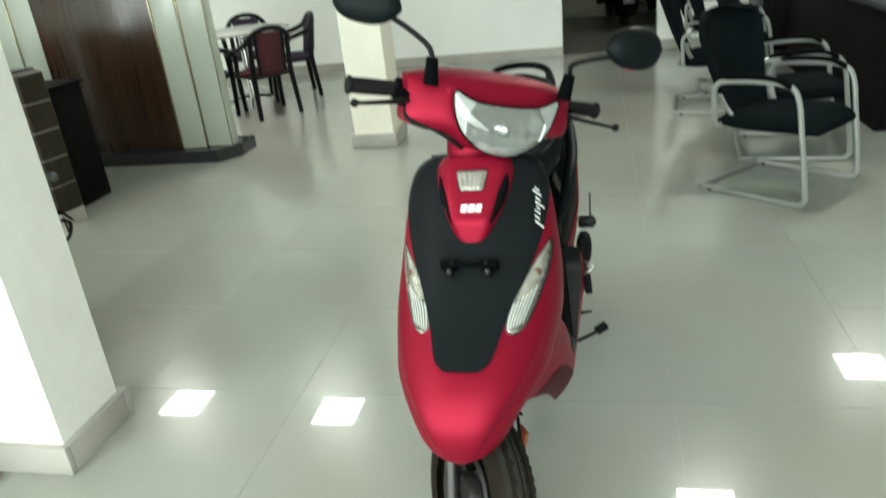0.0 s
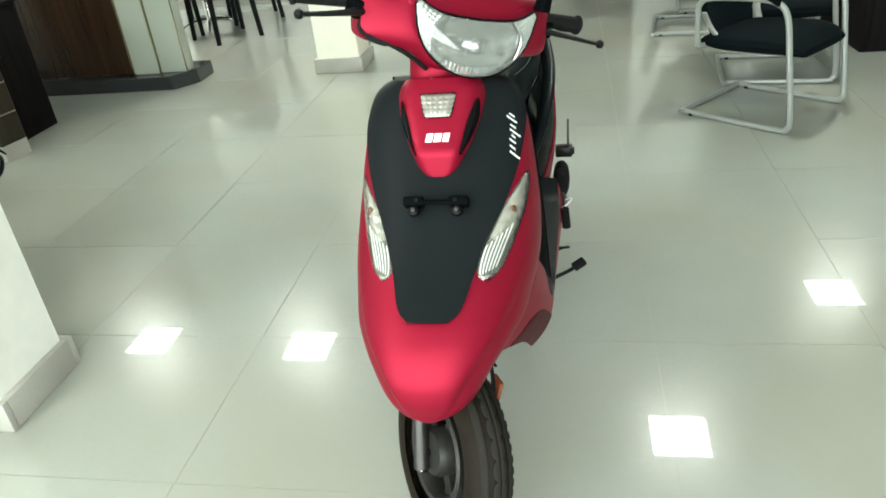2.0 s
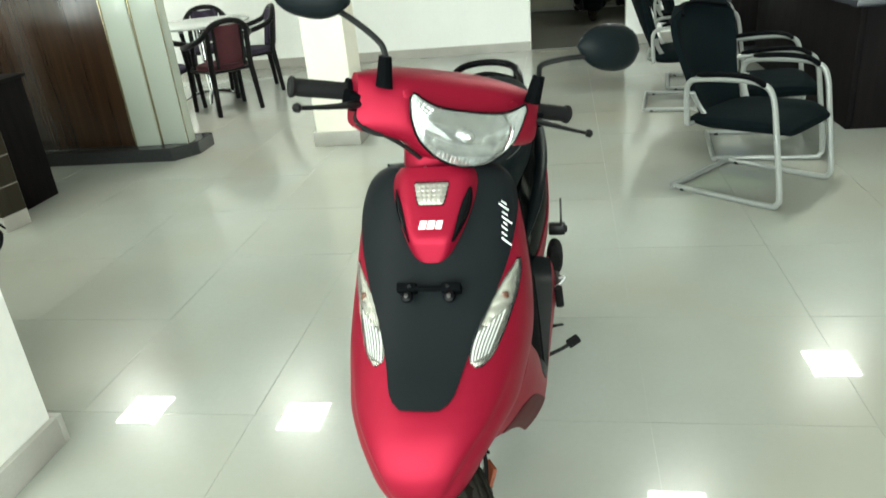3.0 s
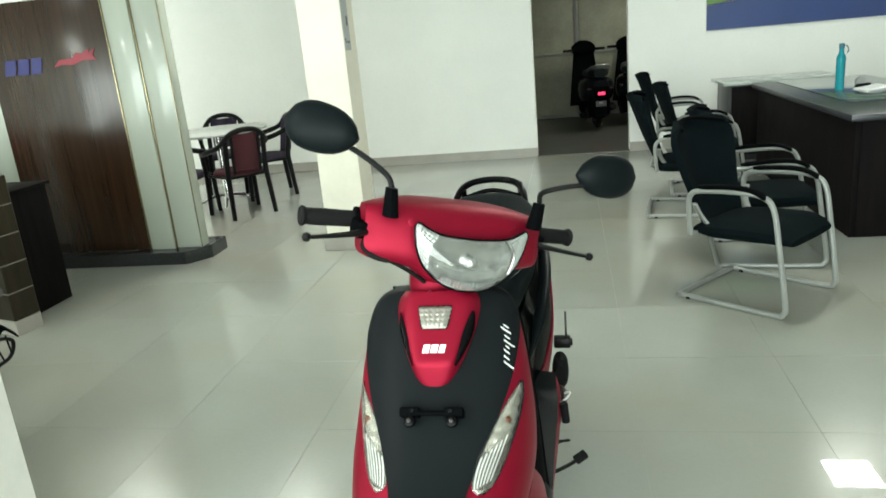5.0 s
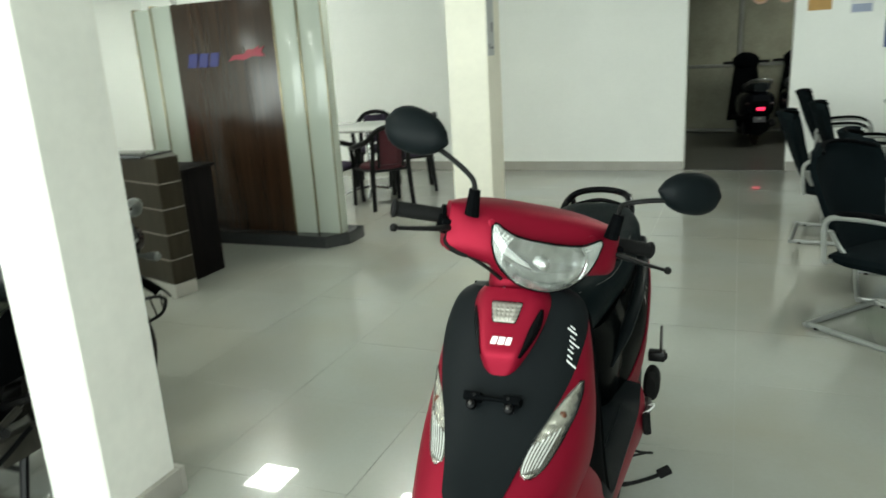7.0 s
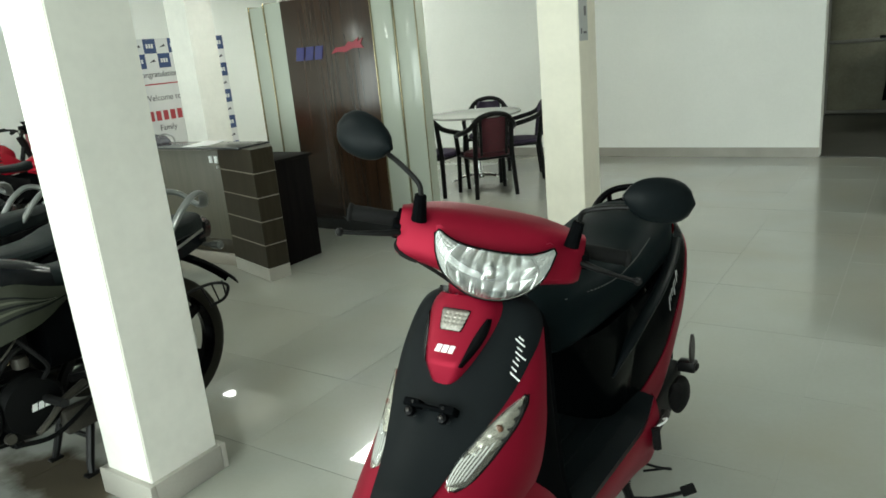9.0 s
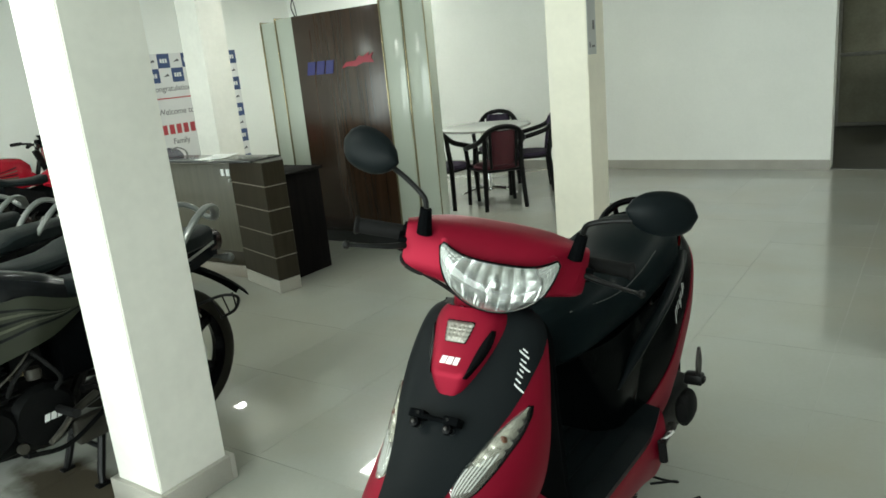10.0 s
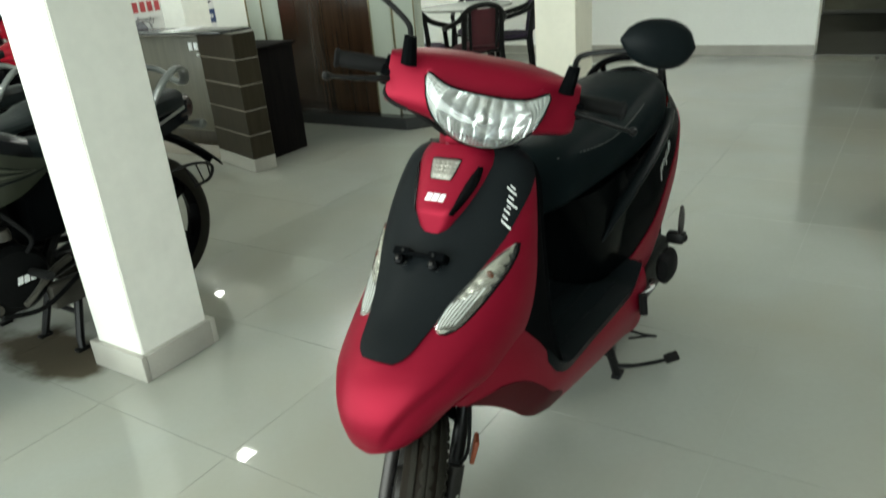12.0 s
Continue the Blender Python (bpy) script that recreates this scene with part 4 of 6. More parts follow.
part("inner_mudguard", sheet(guard, 8, 16, 0.004), M_BLACK, steering, "black plastic mudguard over the tyre")

# headlamp cowl: rings from side to side
cowl_rings = []
for k in range(33):
    t = -1 + 2 * k / 32
    a = abs(t)
    x = 0.199 * t
    top = 1.086 - 0.024 * a**2.2 - 0.004 * (1 - a)
    low = curve_at([(0, 0.918), (0.30, 0.924), (0.40, 0.936), (0.50, 0.948), (0.70, 0.955), (0.92, 0.960), (1, 0.966)], a)
    fwd = curve_at([(0, -0.424), (0.3, -0.422), (0.55, -0.415), (0.75, -0.402), (0.95, -0.384), (1, -0.374)], a)
    back = curve_at([(0, -0.245), (0.5, -0.25), (0.8, -0.272), (1, -0.300)], a)
    ring = []
    for j in range(26):
        b = 2 * math.pi * j / 26
        c, s = math.cos(b), math.sin(b)
        yy = (fwd + back) / 2 - (back - fwd) / 2 * math.copysign(abs(c) ** 0.6, c)
        zz = (top + low) / 2 + (top - low) / 2 * math.copysign(abs(s) ** 0.72, s)
        # the face leans back towards the top
        yy += 0.050 * (zz - 0.93) / 0.18 * (0.5 + 0.5 * c)
        ring.append((x, yy, zz))
    cowl_rings.append(ring)
cowl = part("headlamp_cowl", loft(cowl_rings), M_RED, steering, "satin red handlebar cowl")


# a smile-shaped headlamp with swept-up corners
HL_TOP = [(0, 1.031), (0.35, 1.032), (0.6, 1.036), (0.82, 1.046), (0.95, 1.054), (1, 1.050)]
HL_LOW = [(0, 0.932), (0.2, 0.934), (0.4, 0.941), (0.6, 0.954), (0.8, 0.976), (0.92, 1.003), (0.98, 1.030), (1, 1.047)]


def lamp_face(u, v, push, grow=1.0):
    a = min(abs(u), 1)
    lo, hi = curve_at(HL_LOW, a), curve_at(HL_TOP, a)
    mid, half = (lo + hi) / 2, (hi - lo) / 2 * grow + (grow - 1) * 0.02
    z = mid + half * (2 * v - 1)
    x = 0.124 * u * (1 + (grow - 1) * 0.35)
    bulge = 0.014 * (1 - a**2) * (1 - (2 * v - 1) ** 2)
    y = -0.436 + 0.012 * a**1.7 + 0.10 * (z - 0.932)
    return Vector((x, y - push - bulge, z))


hl = part("headlamp", sheet(lambda u, v: lamp_face(u, v, -0.034, 1.0), 28, 12, 0.02), M_RED, steering, "wide clear headlamp with swept-up corners")
rim = [lamp_face(-1 + 2 * k / 40, 0.0, 0.004, 1.03) for k in range(41)] + [lamp_face(1 - 2 * k / 40, 1.0, 0.004, 1.03) for k in range(1, 40)]
part("lamp_gasket", tube(rim, 0.0024, 6, False, 1.0, True), M_GLOSS, hl, "thin black gasket line")


def bowl_edge(v):
    return 0.70 - 0.10 * v + 0.10 * math.sin(math.pi * v)


def bowl(u, v):
    """The main reflector: a deep bowl of pillow-shaped facets."""
    i, c = divmod(3.5 * (u + 1), 1.0)
    j, d = divmod(3.0 * v, 1.0)
    p, q = (math.sin(12.9 * i + 78.2 * j) * 437.5) % 1.0 - 0.5, (math.sin(39.3 * i + 11.1 * j) * 237.1) % 1.0 - 0.5
    pillow = 0.0011 * (1 - (2 * c - 1) ** 2) * (1 - (2 * d - 1) ** 2) + 0.0016 * (p * (c - 0.5) + q * (d - 0.5))
    return lamp_face(u * bowl_edge(v), v, -0.003) + Vector((0, 0.022 * (1 - u * u) * (1 - (2 * v - 1) ** 2) - pillow, 0))


part("reflector_bowl", sheet(bowl, 105, 48, 0.001), M_REFLECTOR, hl, "bright faceted reflector")
for k in range(15):
    x0 = -0.46 + 0.92 * k / 14
    part("flute", sheet(lambda u, v, x0=x0: lamp_face(x0 + 0.020 * u, 0.03 + (0.15 - 0.12 * x0 * x0) * v, 0.004 - 0.005 * u * u), 4, 4, 0.001), M_REFLECTOR, hl)
for s in (-1, 1):
    def corner(u, v, s=s):
        e = bowl_edge(v) + 0.02
        a = e + (0.985 - e) * (u + 1) / 2
        return lamp_face(s * a, 0.04 + 0.92 * v, 0.001 + 0.0024 * abs(math.sin(math.pi * 9 * v)) + 0.0014 * abs(math.sin(8 * u)))
    part("corner_lens", sheet(corner, 30, 88, 0.002), M_CORNER, hl, "ribbed corner position lens")
    part("lamp_divider", tube([lamp_face(s * (bowl_edge(k / 8) + 0.005), 0.03 + 0.94 * k / 8, 0.003) for k in range(9)], 0.0022, 6), M_REFLECTOR, hl)
part("bulb", lathe([(0.0, -0.012), (0.010, -0.010), (0.012, 0.0), (0.010, 0.012), (0.0, 0.016)], 12, pose(0, -0.425, 0.985, 90, 0, 0), False), M_STEEL, hl)
g = part("lens", sheet(lambda u, v: lamp_face(u, v, 0.006 + 0.014 * (1 - u * u) * (1 - (2 * v - 1) ** 2)), 40, 16, 0.002), M_LENS, hl, "clear polycarbonate lens")
g.visible_shadow = False

# neck between the cowl and the apron
part("neck", loft([[(x * w, y + d * yy, z) for x, yy in [(math.cos(2 * math.pi * k / 20), math.sin(2 * math.pi * k / 20)) for k in range(20)]] for z, w, y, d in ((0.80, 0.062, -0.345, 0.05), (0.86, 0.066, -0.335, 0.055), (0.90, 0.070, -0.325, 0.06), (0.94, 0.075, -0.32, 0.064), (0.99, 0.088, -0.32, 0.07))]), M_RED, steering, "satin red steering neck")

for s in (-1, 1):
    # grip with flanges, switch housing, lever with a ball end
    tilt = -0.012
    grip = part("grip", lathe([(0.0205, 0.0), (0.0205, 0.006), (0.0165, 0.009), (0.0168, 0.05), (0.0172, 0.09), (0.0165, 0.118), (0.0195, 0.121), (0.0205, 0.126), (0.017, 0.129), (0.0, 0.129)], 18, pose(s * 0.185, -0.294, 1.022, 0, s * 91, 0) , False), M_RUBBER, steering, "black rubber handlebar grip")
    part("collar", tube([(s * 0.170, -0.298, 1.021), (s * 0.206, -0.294, 1.022)], 0.025, 14), M_BLACK, steering)
    lever = part("brake_lever", tube(spline([(s * 0.19, -0.340, 1.012), (s * 0.22, -0.362, 1.010), (s * 0.27, -0.373, 1.005), (s * 0.312, -0.377, 1.001)], 6), [0.012, 0.012, 0.0115, 0.011, 0.010, 0.0095, 0.009, 0.0085, 0.008, 0.0075, 0.007, 0.007, 0.0065, 0.0065, 0.006, 0.006, 0.006, 0.006, 0.006], 10, True, 0.7), M_BLACKMETAL, steering, "black brake lever with a ball end")
    part("ball", lathe([(0.0, -0.0095), (0.0065, -0.007), (0.0095, 0.0), (0.0065, 0.007), (0.0, 0.0095)], 12, pose(s * 0.318, -0.378, 1.001), False), M_BLACKMETAL, lever)
    part("perch", box(s * 0.198 - 0.016, -0.352, 0.996, s * 0.198 + 0.016, -0.300, 1.030, 0.006), M_BLACK, steering)
    # mirror: clamp, stalk, shell
    top = Vector((-0.301, -0.312, 1.193)) if s < 0 else Vector((0.312, -0.379, 1.182))
    mirror = new("mirror")
    mirror.parent = steering
    clamp_at = Vector((s * 0.161, -0.374, 1.062))
    part("clamp", loft([[(clamp_at.x + s * 0.004 * k / 5 + (0.0165 - 0.0007 * k) * math.cos(b), clamp_at.y + 0.004 * k / 5 + (0.017 - 0.0007 * k) * math.sin(b), clamp_at.z - 0.010 + 0.009 * k) for b in [2 * math.pi * j / 10 for j in range(10)]] for k in range(7)]), M_BLACK, mirror, "black rubber boot of the mirror stalk")
    base = clamp_at + Vector((s * 0.004, 0.004, 0.043))
    elbow = base + Vector((s * 0.010, 0.012, 0.022))
    inner_end = top + Vector((-s * 0.045, -0.004, -0.022))
    part("stalk", tube(spline([base, elbow, elbow.lerp(inner_end, 0.5) + Vector((0, 0, 0.004)), inner_end], 7), 0.0058, 9), M_BLACKMETAL, mirror, "thin black stalk")
    shell = []
    for k in range(13):
        t = -1 + 2 * k / 12
        w = 0.073 * t
        h = 0.047 * (1 - abs(t) ** 2.4) ** 0.55 if abs(t) < 1 else 0.003
        h = max(h * (1 + 0.10 * t), 0.004)
        d = max(0.026 * (1 - abs(t) ** 2.2) ** 0.6, 0.003) if abs(t) < 1 else 0.003
        drop = -0.004 * t
        ring = []
        for j in range(16):
            b = 2 * math.pi * j / 16
            yy = -d * max(0, math.cos(b)) + 0.008 * max(0, -math.cos(b)) ** 0.3 if abs(math.cos(b)) > 1e-6 else 0
            ring.append((s * w, yy, h * math.sin(b) + drop))
        shell.append(ring)
    bm = loft(shell)
    bm.transform(Matrix.Translation(top) @ pose(0, 0, 0, -6, s * (-9 if s < 0 else -8), -35 if s < 0 else -2))
    part("shell", bm, M_SMOKE, mirror, "oval black plastic mirror shell")
    glassy = prism([(0.065 * math.cos(b) * s, 0.039 * math.sin(b)) for b in [2 * math.pi * j / 24 for j in range(24)]], 0.002, Matrix.Translation(top + Vector((0, 0.0095, 0))) @ pose(0, 0, 0, -6, s * (-9 if s < 0 else -8), -35 if s < 0 else -2))
    part("mirror_glass", glassy, M_MIRROR, mirror, "", False)
# cables from the right-hand lever round the cowl
part("brake_hose", tube(spline([(-0.192, -0.345, 1.003), (-0.200, -0.354, 0.985), (-0.188, -0.364, 0.973), (-0.150, -0.372, 0.964), (-0.105, -0.374, 0.946), (-0.060, -0.365, 0.920)], 6), 0.0042, 8), M_RUBBER, steering, "black control cable")
part("cable_sleeve", tube(spline([(-0.188, -0.364, 0.973), (-0.170, -0.369, 0.967), (-0.150, -0.372, 0.964)], 3), 0.0065, 8), M_RUBBER, steering)
part("lock_screw", lathe([(0.005, 0), (0.005, 0.003)], 8, pose(-0.055, -0.385, 0.905, 90, 0, 0)), M_STEEL, steering)

# ---- partition with the brown panel and glass strips ----
M_BLUE = material("blue_acrylic", (0.018, 0.019, 0.14), 0.25, vary=0.03)
M_REDACR = material("red_acrylic", (0.27, 0.016, 0.035), 0.25, vary=0.03)
partition = thing("partition", pose(-2.55, 2.92, 0), "tall walnut brown partition with pale glass strips on a dark plinth", "partition")
part("panel", box(-0.45, 0.0, 0.10, 0.50, 0.06, 1.885, 0.003), M_BROWN, partition, "polished walnut brown panel")
bmz = bmesh.new()
lo = [bmz.verts.new((x, y, 0.001)) for x, y in ((-1.05, -0.10), (0.81, -0.10), (0.935, 0.06), (0.935, 0.30), (-1.05, 0.30))]
hi = [bmz.verts.new((v.co.x, v.co.y, 0.095)) for v in lo]
bmz.faces.new(lo[::-1])
bmz.faces.new(hi)
for k in range(5):
    bmz.faces.new((lo[k], lo[(k + 1) % 5], hi[(k + 1) % 5], hi[k]))
bmesh.ops.bevel(bmz, geom=list(bmz.edges), offset=0.005, segments=2, affect="EDGES")
part("plinth", bmz, M_PLINTH, partition, "dark polished plinth")
for x0, x1, y0, top in ((-0.855, -0.665, 0.04, 1.87), (-0.655, -0.458, 0.02, 1.885), (0.508, 0.690, -0.015, 1.90), (0.70, 0.885, 0.01, 1.905)):
    part("glass_strip", box(x0, y0, 0.097, x1, y0 + 0.10, top, 0.003), M_FROST, partition, "frosted pale green glass strip")
    part("edge_strip", box(x0 - 0.009, y0 - 0.012, 0.097, x0 - 0.0005, y0 + 0.09, top + 0.01, 0.002), M_GOLDTRIM, partition, "thin brass edge strip")
part("edge_strip", box(0.8855, -0.005, 0.097, 0.896, 0.11, 1.915, 0.002), M_FROST, partition)
part("edge_strip", box(0.8965, -0.009, 0.097, 0.900, 0.004, 1.917, 0.001), M_GOLDTRIM, partition)
bar_letters(partition, pose(-0.20, -0.001, 1.455), [0.085, 0.085, 0.08], 0.105, 0.25, M_BLUE, "wall_emblem", "blue emblem bars", 0.006)
bm = prism([(0.05, 0.0), (0.12, 0.012), (0.20, 0.005), (0.28, 0.03), (0.385, 0.025), (0.36, 0.06), (0.385, 0.10), (0.33, 0.075), (0.345, 0.105), (0.28, 0.075), (0.24, 0.085), (0.20, 0.05), (0.10, 0.045)], 0.006, pose(0, -0.007, 1.435))
part("wall_emblem", bm, M_REDACR, partition, "red emblem shape", False)
part("top_cable", tube(spline([(-0.42, 0.02, 1.88), (-0.46, 0.03, 1.97), (-0.43, 0.05, 2.10), (-0.48, 0.06, 2.3), (-0.45, 0.06, CEIL - 0.002)], 6), 0.005, 6), M_RUBBER, partition)
part("top_cable", tube(spline([(-0.40, 0.02, 1.88), (-0.42, 0.03, 1.97), (-0.47, 0.05, 2.10), (-0.44, 0.06, 2.3), (-0.48, 0.06, CEIL - 0.002)], 6), 0.004, 6), M_RUBBER, partition)

# ---- reception desk ----
desk = thing("reception_desk", pose(-2.09, 1.56, 0), "dark wood reception desk with beige front and grooved end pier", "reception desk")
PIER = [(0.0, 0.0), (0.03, 0.165), (-0.13, 0.30), (-0.50, 0.30), (-0.51, 0.155)]


def pier_band(z0, z1, grow, mat, name, label="", bevel=0.003):
    bm = bmesh.new()
    cx, cy = -0.22, 0.17
    pts = [(cx + (x - cx) * grow, cy + (y - cy) * grow) for x, y in PIER]
    lo = [bm.verts.new((x, y, z0)) for x, y in pts]
    hi = [bm.verts.new((x, y, z1)) for x, y in pts]
    bm.faces.new(lo[::-1])
    bm.faces.new(hi)
    for k in range(5):
        bm.faces.new((lo[k], lo[(k + 1) % 5], hi[(k + 1) % 5], hi[k]))
    bmesh.ops.bevel(bm, geom=list(bm.edges), offset=bevel, segments=1, affect="EDGES")
    return part(name, bm, mat, desk, label, False)


pier_band(0.001, 0.088, 1.0, M_SKIRT, "pier_base", "pale grey tile base")
for k in range(5):
    z = 0.09 + 0.1615 * k
    pier_band(z, z + 0.1555, 1.0, M_DARKWOOD, "pier_band", "dark wood band")
    if k < 4:
        pier_band(z + 0.1557, z + 0.1613, 0.992, M_LINE, "pier_groove", "pale groove strip", 0.001)
part("front_panel", box(-1.75, 0.20, 0.20, -0.512, 0.225, 0.862, 0.002), M_BEIGE, desk, "olive brown laminate front")
part("kick_band", box(-1.75, 0.205, 0.092, -0.512, 0.23, 0.198, 0.002), M_DARKWOOD, desk)
part("base_tile", box(-1.75, 0.195, 0.001, -0.512, 0.22, 0.090, 0.002), M_LINE, desk)
part("worktop", box(-1.80, 0.02, 0.889, -0.13, 0.30, 0.903, 0.003), M_PLINTH, desk, "thin dark glossy top")
part("top_rail", box(-1.75, 0.15, 0.864, -0.514, 0.298, 0.888, 0.002), M_LINE, desk)
part("return_unit", box(-0.55, 0.302, 0.001, -0.14, 0.66, 0.745, 0.003), M_DESKPANEL, desk, "lower dark wood return")
part("return_top", box(-0.57, 0.302, 0.746, -0.12, 0.68, 0.765, 0.003), M_DESKPANEL, desk)
for k in range(2):
    part("switch_plate", box(-0.66 + 0.055 * k, 0.192, 0.765, -0.625 + 0.055 * k, 0.199, 0.815, 0.002), M_WHITEPLASTIC, desk, "small white switch plate")
part("lock", lathe([(0.012, 0), (0.012, 0.012), (0.008, 0.016)], 12, pose(-0.575, 0.20, 0.735, 90, 0, 0)), M_STEEL, desk)
part("latch", box(-0.545, 0.185, 0.68, -0.528, 0.199, 0.71, 0.002), M_GLOSS, desk)

M_GREYTEXT = material("grey_print", (0.09, 0.085, 0.095), 0.45, vary=0.05)
bag = thing("cloth_bag", pose(-3.38, 1.80, 0.903), "crumpled dark grey cloth bag on the reception desk", "bag")


def lump(u, v):
    a, b = math.pi * u, math.pi * v / 2
    r = 1 + 0.16 * math.sin(3 * a + 1) + 0.10 * math.sin(7 * a + 4 * b) + 0.06 * math.sin(11 * a)
    return Vector((0.12 * r * math.cos(a) * math.cos(b), 0.075 * r * math.sin(a) * math.cos(b), 0.001 + 0.050 * r * math.sin(b) ** 0.8))


part("body", sheet(lump, 40, 12), M_GREYTEXT, bag)
part("strap", tube(spline([(0.06, 0.0, 0.03), (0.10, -0.03, 0.055), (0.15, -0.02, 0.07), (0.18, 0.02, 0.045), (0.17, 0.04, 0.006)], 6), 0.012, 8, True, 0.4), M_STEEL, bag)
paper = thing("paper_sheet", pose(-2.75, 1.75, 0.903, 0, 0, 20), "loose white paper sheets on the reception desk", "paper")
part("sheet", sheet(lambda u, v: Vector((0.105 * u, 0.297 * (v - 0.5), 0.002 + 0.004 * math.sin(2 * u + 3 * v) ** 2)), 6, 8, 0.001), M_WHITEPLASTIC, paper)

# ---- banner on the far side wall ----
M_BANNER = material("white_vinyl_banner", (0.70, 0.70, 0.69), 0.4, vary=0.04)
M_NAVY = material("navy_print", (0.03, 0.06, 0.16), 0.4, vary=0.05)
M_REDTEXT = material("red_print", (0.45, 0.05, 0.06), 0.45, vary=0.05)
banner = thing("banner", pose(LEFT, 4.38, 0.0, 0, 0, 90), "white vinyl welcome banner bordered by navy and white squares", "banner")
# local x runs along the wall from left to right as it is read, -y comes into the room
BW, B0, B1, SQ = 0.98, 0.10, 1.82, 0.178
part("vinyl", box(-BW, -0.010, B0, BW, -0.002, B1), M_BANNER, banner, "", False)
n_row = 9
for k in range(11):
    for j in range(n_row):
        edge = k in (0, 10) or j >= n_row - 2 or k == 9
        if edge and (k + j) % 2 == 0:
            x, z = -BW + SQ * k, B1 - SQ * (n_row - j)
            part("square", box(x + 0.002, -0.013, z + 0.002, x + SQ - 0.002, -0.010, z + SQ - 0.002), M_NAVY, banner, "", False)
            for q in range(3):
                part("print_bar", box(x + 0.035 + 0.037 * q, -0.015, z + 0.065, x + 0.062 + 0.037 * q, -0.013, z + 0.115), M_BANNER, banner, "", False)
        elif edge:
            x, z = -BW + SQ * k, B1 - SQ * (n_row - j)
            part("print_bar", prism([(x + 0.05, z + 0.07), (x + 0.14, z + 0.08), (x + 0.12, z + 0.11)], 0.002, pose(0, -0.0125, 0)), M_GREYTEXT, banner, "", False)
text_m = lambda z: pose(-0.12, -0.0135, z, 90, 0, 0)
text_mesh("Congratulations", 0.100, text_m(1.36), M_GREYTEXT, banner, "lettering", "grey lettering")
part("underline", box(-0.55, -0.014, 1.265, 0.31, -0.010, 1.28), M_REDTEXT, banner, "", False)
part("underline_knob", box(0.24, -0.015, 1.25, 0.28, -0.014, 1.30), M_GREYTEXT, banner, "", False)
text_mesh("Welcome to", 0.106, text_m(1.07), M_GREYTEXT, banner, "lettering", "grey lettering")
for k in range(9):
    part("print_bar", box(-0.58 + 0.105 * k, -0.014, 0.825, -0.51 + 0.105 * k, -0.010, 0.945), M_REDTEXT, banner, "", False)
text_mesh("Family", 0.10, text_m(0.70), M_GREYTEXT, banner, "lettering", "grey lettering")

# ---- round table and its chairs ----
M_TABLETOP = material("grey_white_laminate", (0.42, 0.43, 0.41), 0.25, vary=0.04)
M_MAROON_CLOTH = material("maroon_fabric", (0.055, 0.007, 0.012), 0.85, vary=0.2, scale=30, bump=0.4, bump_scale=500)
M_NAVYCLOTH = material("dark_plum_fabric", (0.032, 0.021, 0.046), 0.85, vary=0.2, scale=30, bump=0.4, bump_scale=500)
table = thing("round_table", pose(-2.36, 4.83, 0), "round table with a pale grey top on a chrome pedestal", "table")
part("tabletop", lathe([(0.0, 0.705), (0.455, 0.705), (0.47, 0.712), (0.47, 0.726), (0.46, 0.732), (0.0, 0.732)], 48, None, False), M_TABLETOP, table, "pale grey round top")
part("column", lathe([(0.10, 0.704), (0.10, 0.69), (0.035, 0.68), (0.032, 0.10), (0.05, 0.06)], 20), M_CHROME, table, "chrome pedestal")
for k in range(4):
    part("foot", tube(spline([(0.02, 0, 0.09), (0.14, 0, 0.075), (0.26, 0, 0.03), (0.285, 0, 0.012)], 5), [0.02] * 8 + [0.014] * 8, 10), M_CHROME, table).matrix_basis = pose(0, 0, 0, 0, 0, 20 + 90 * k)


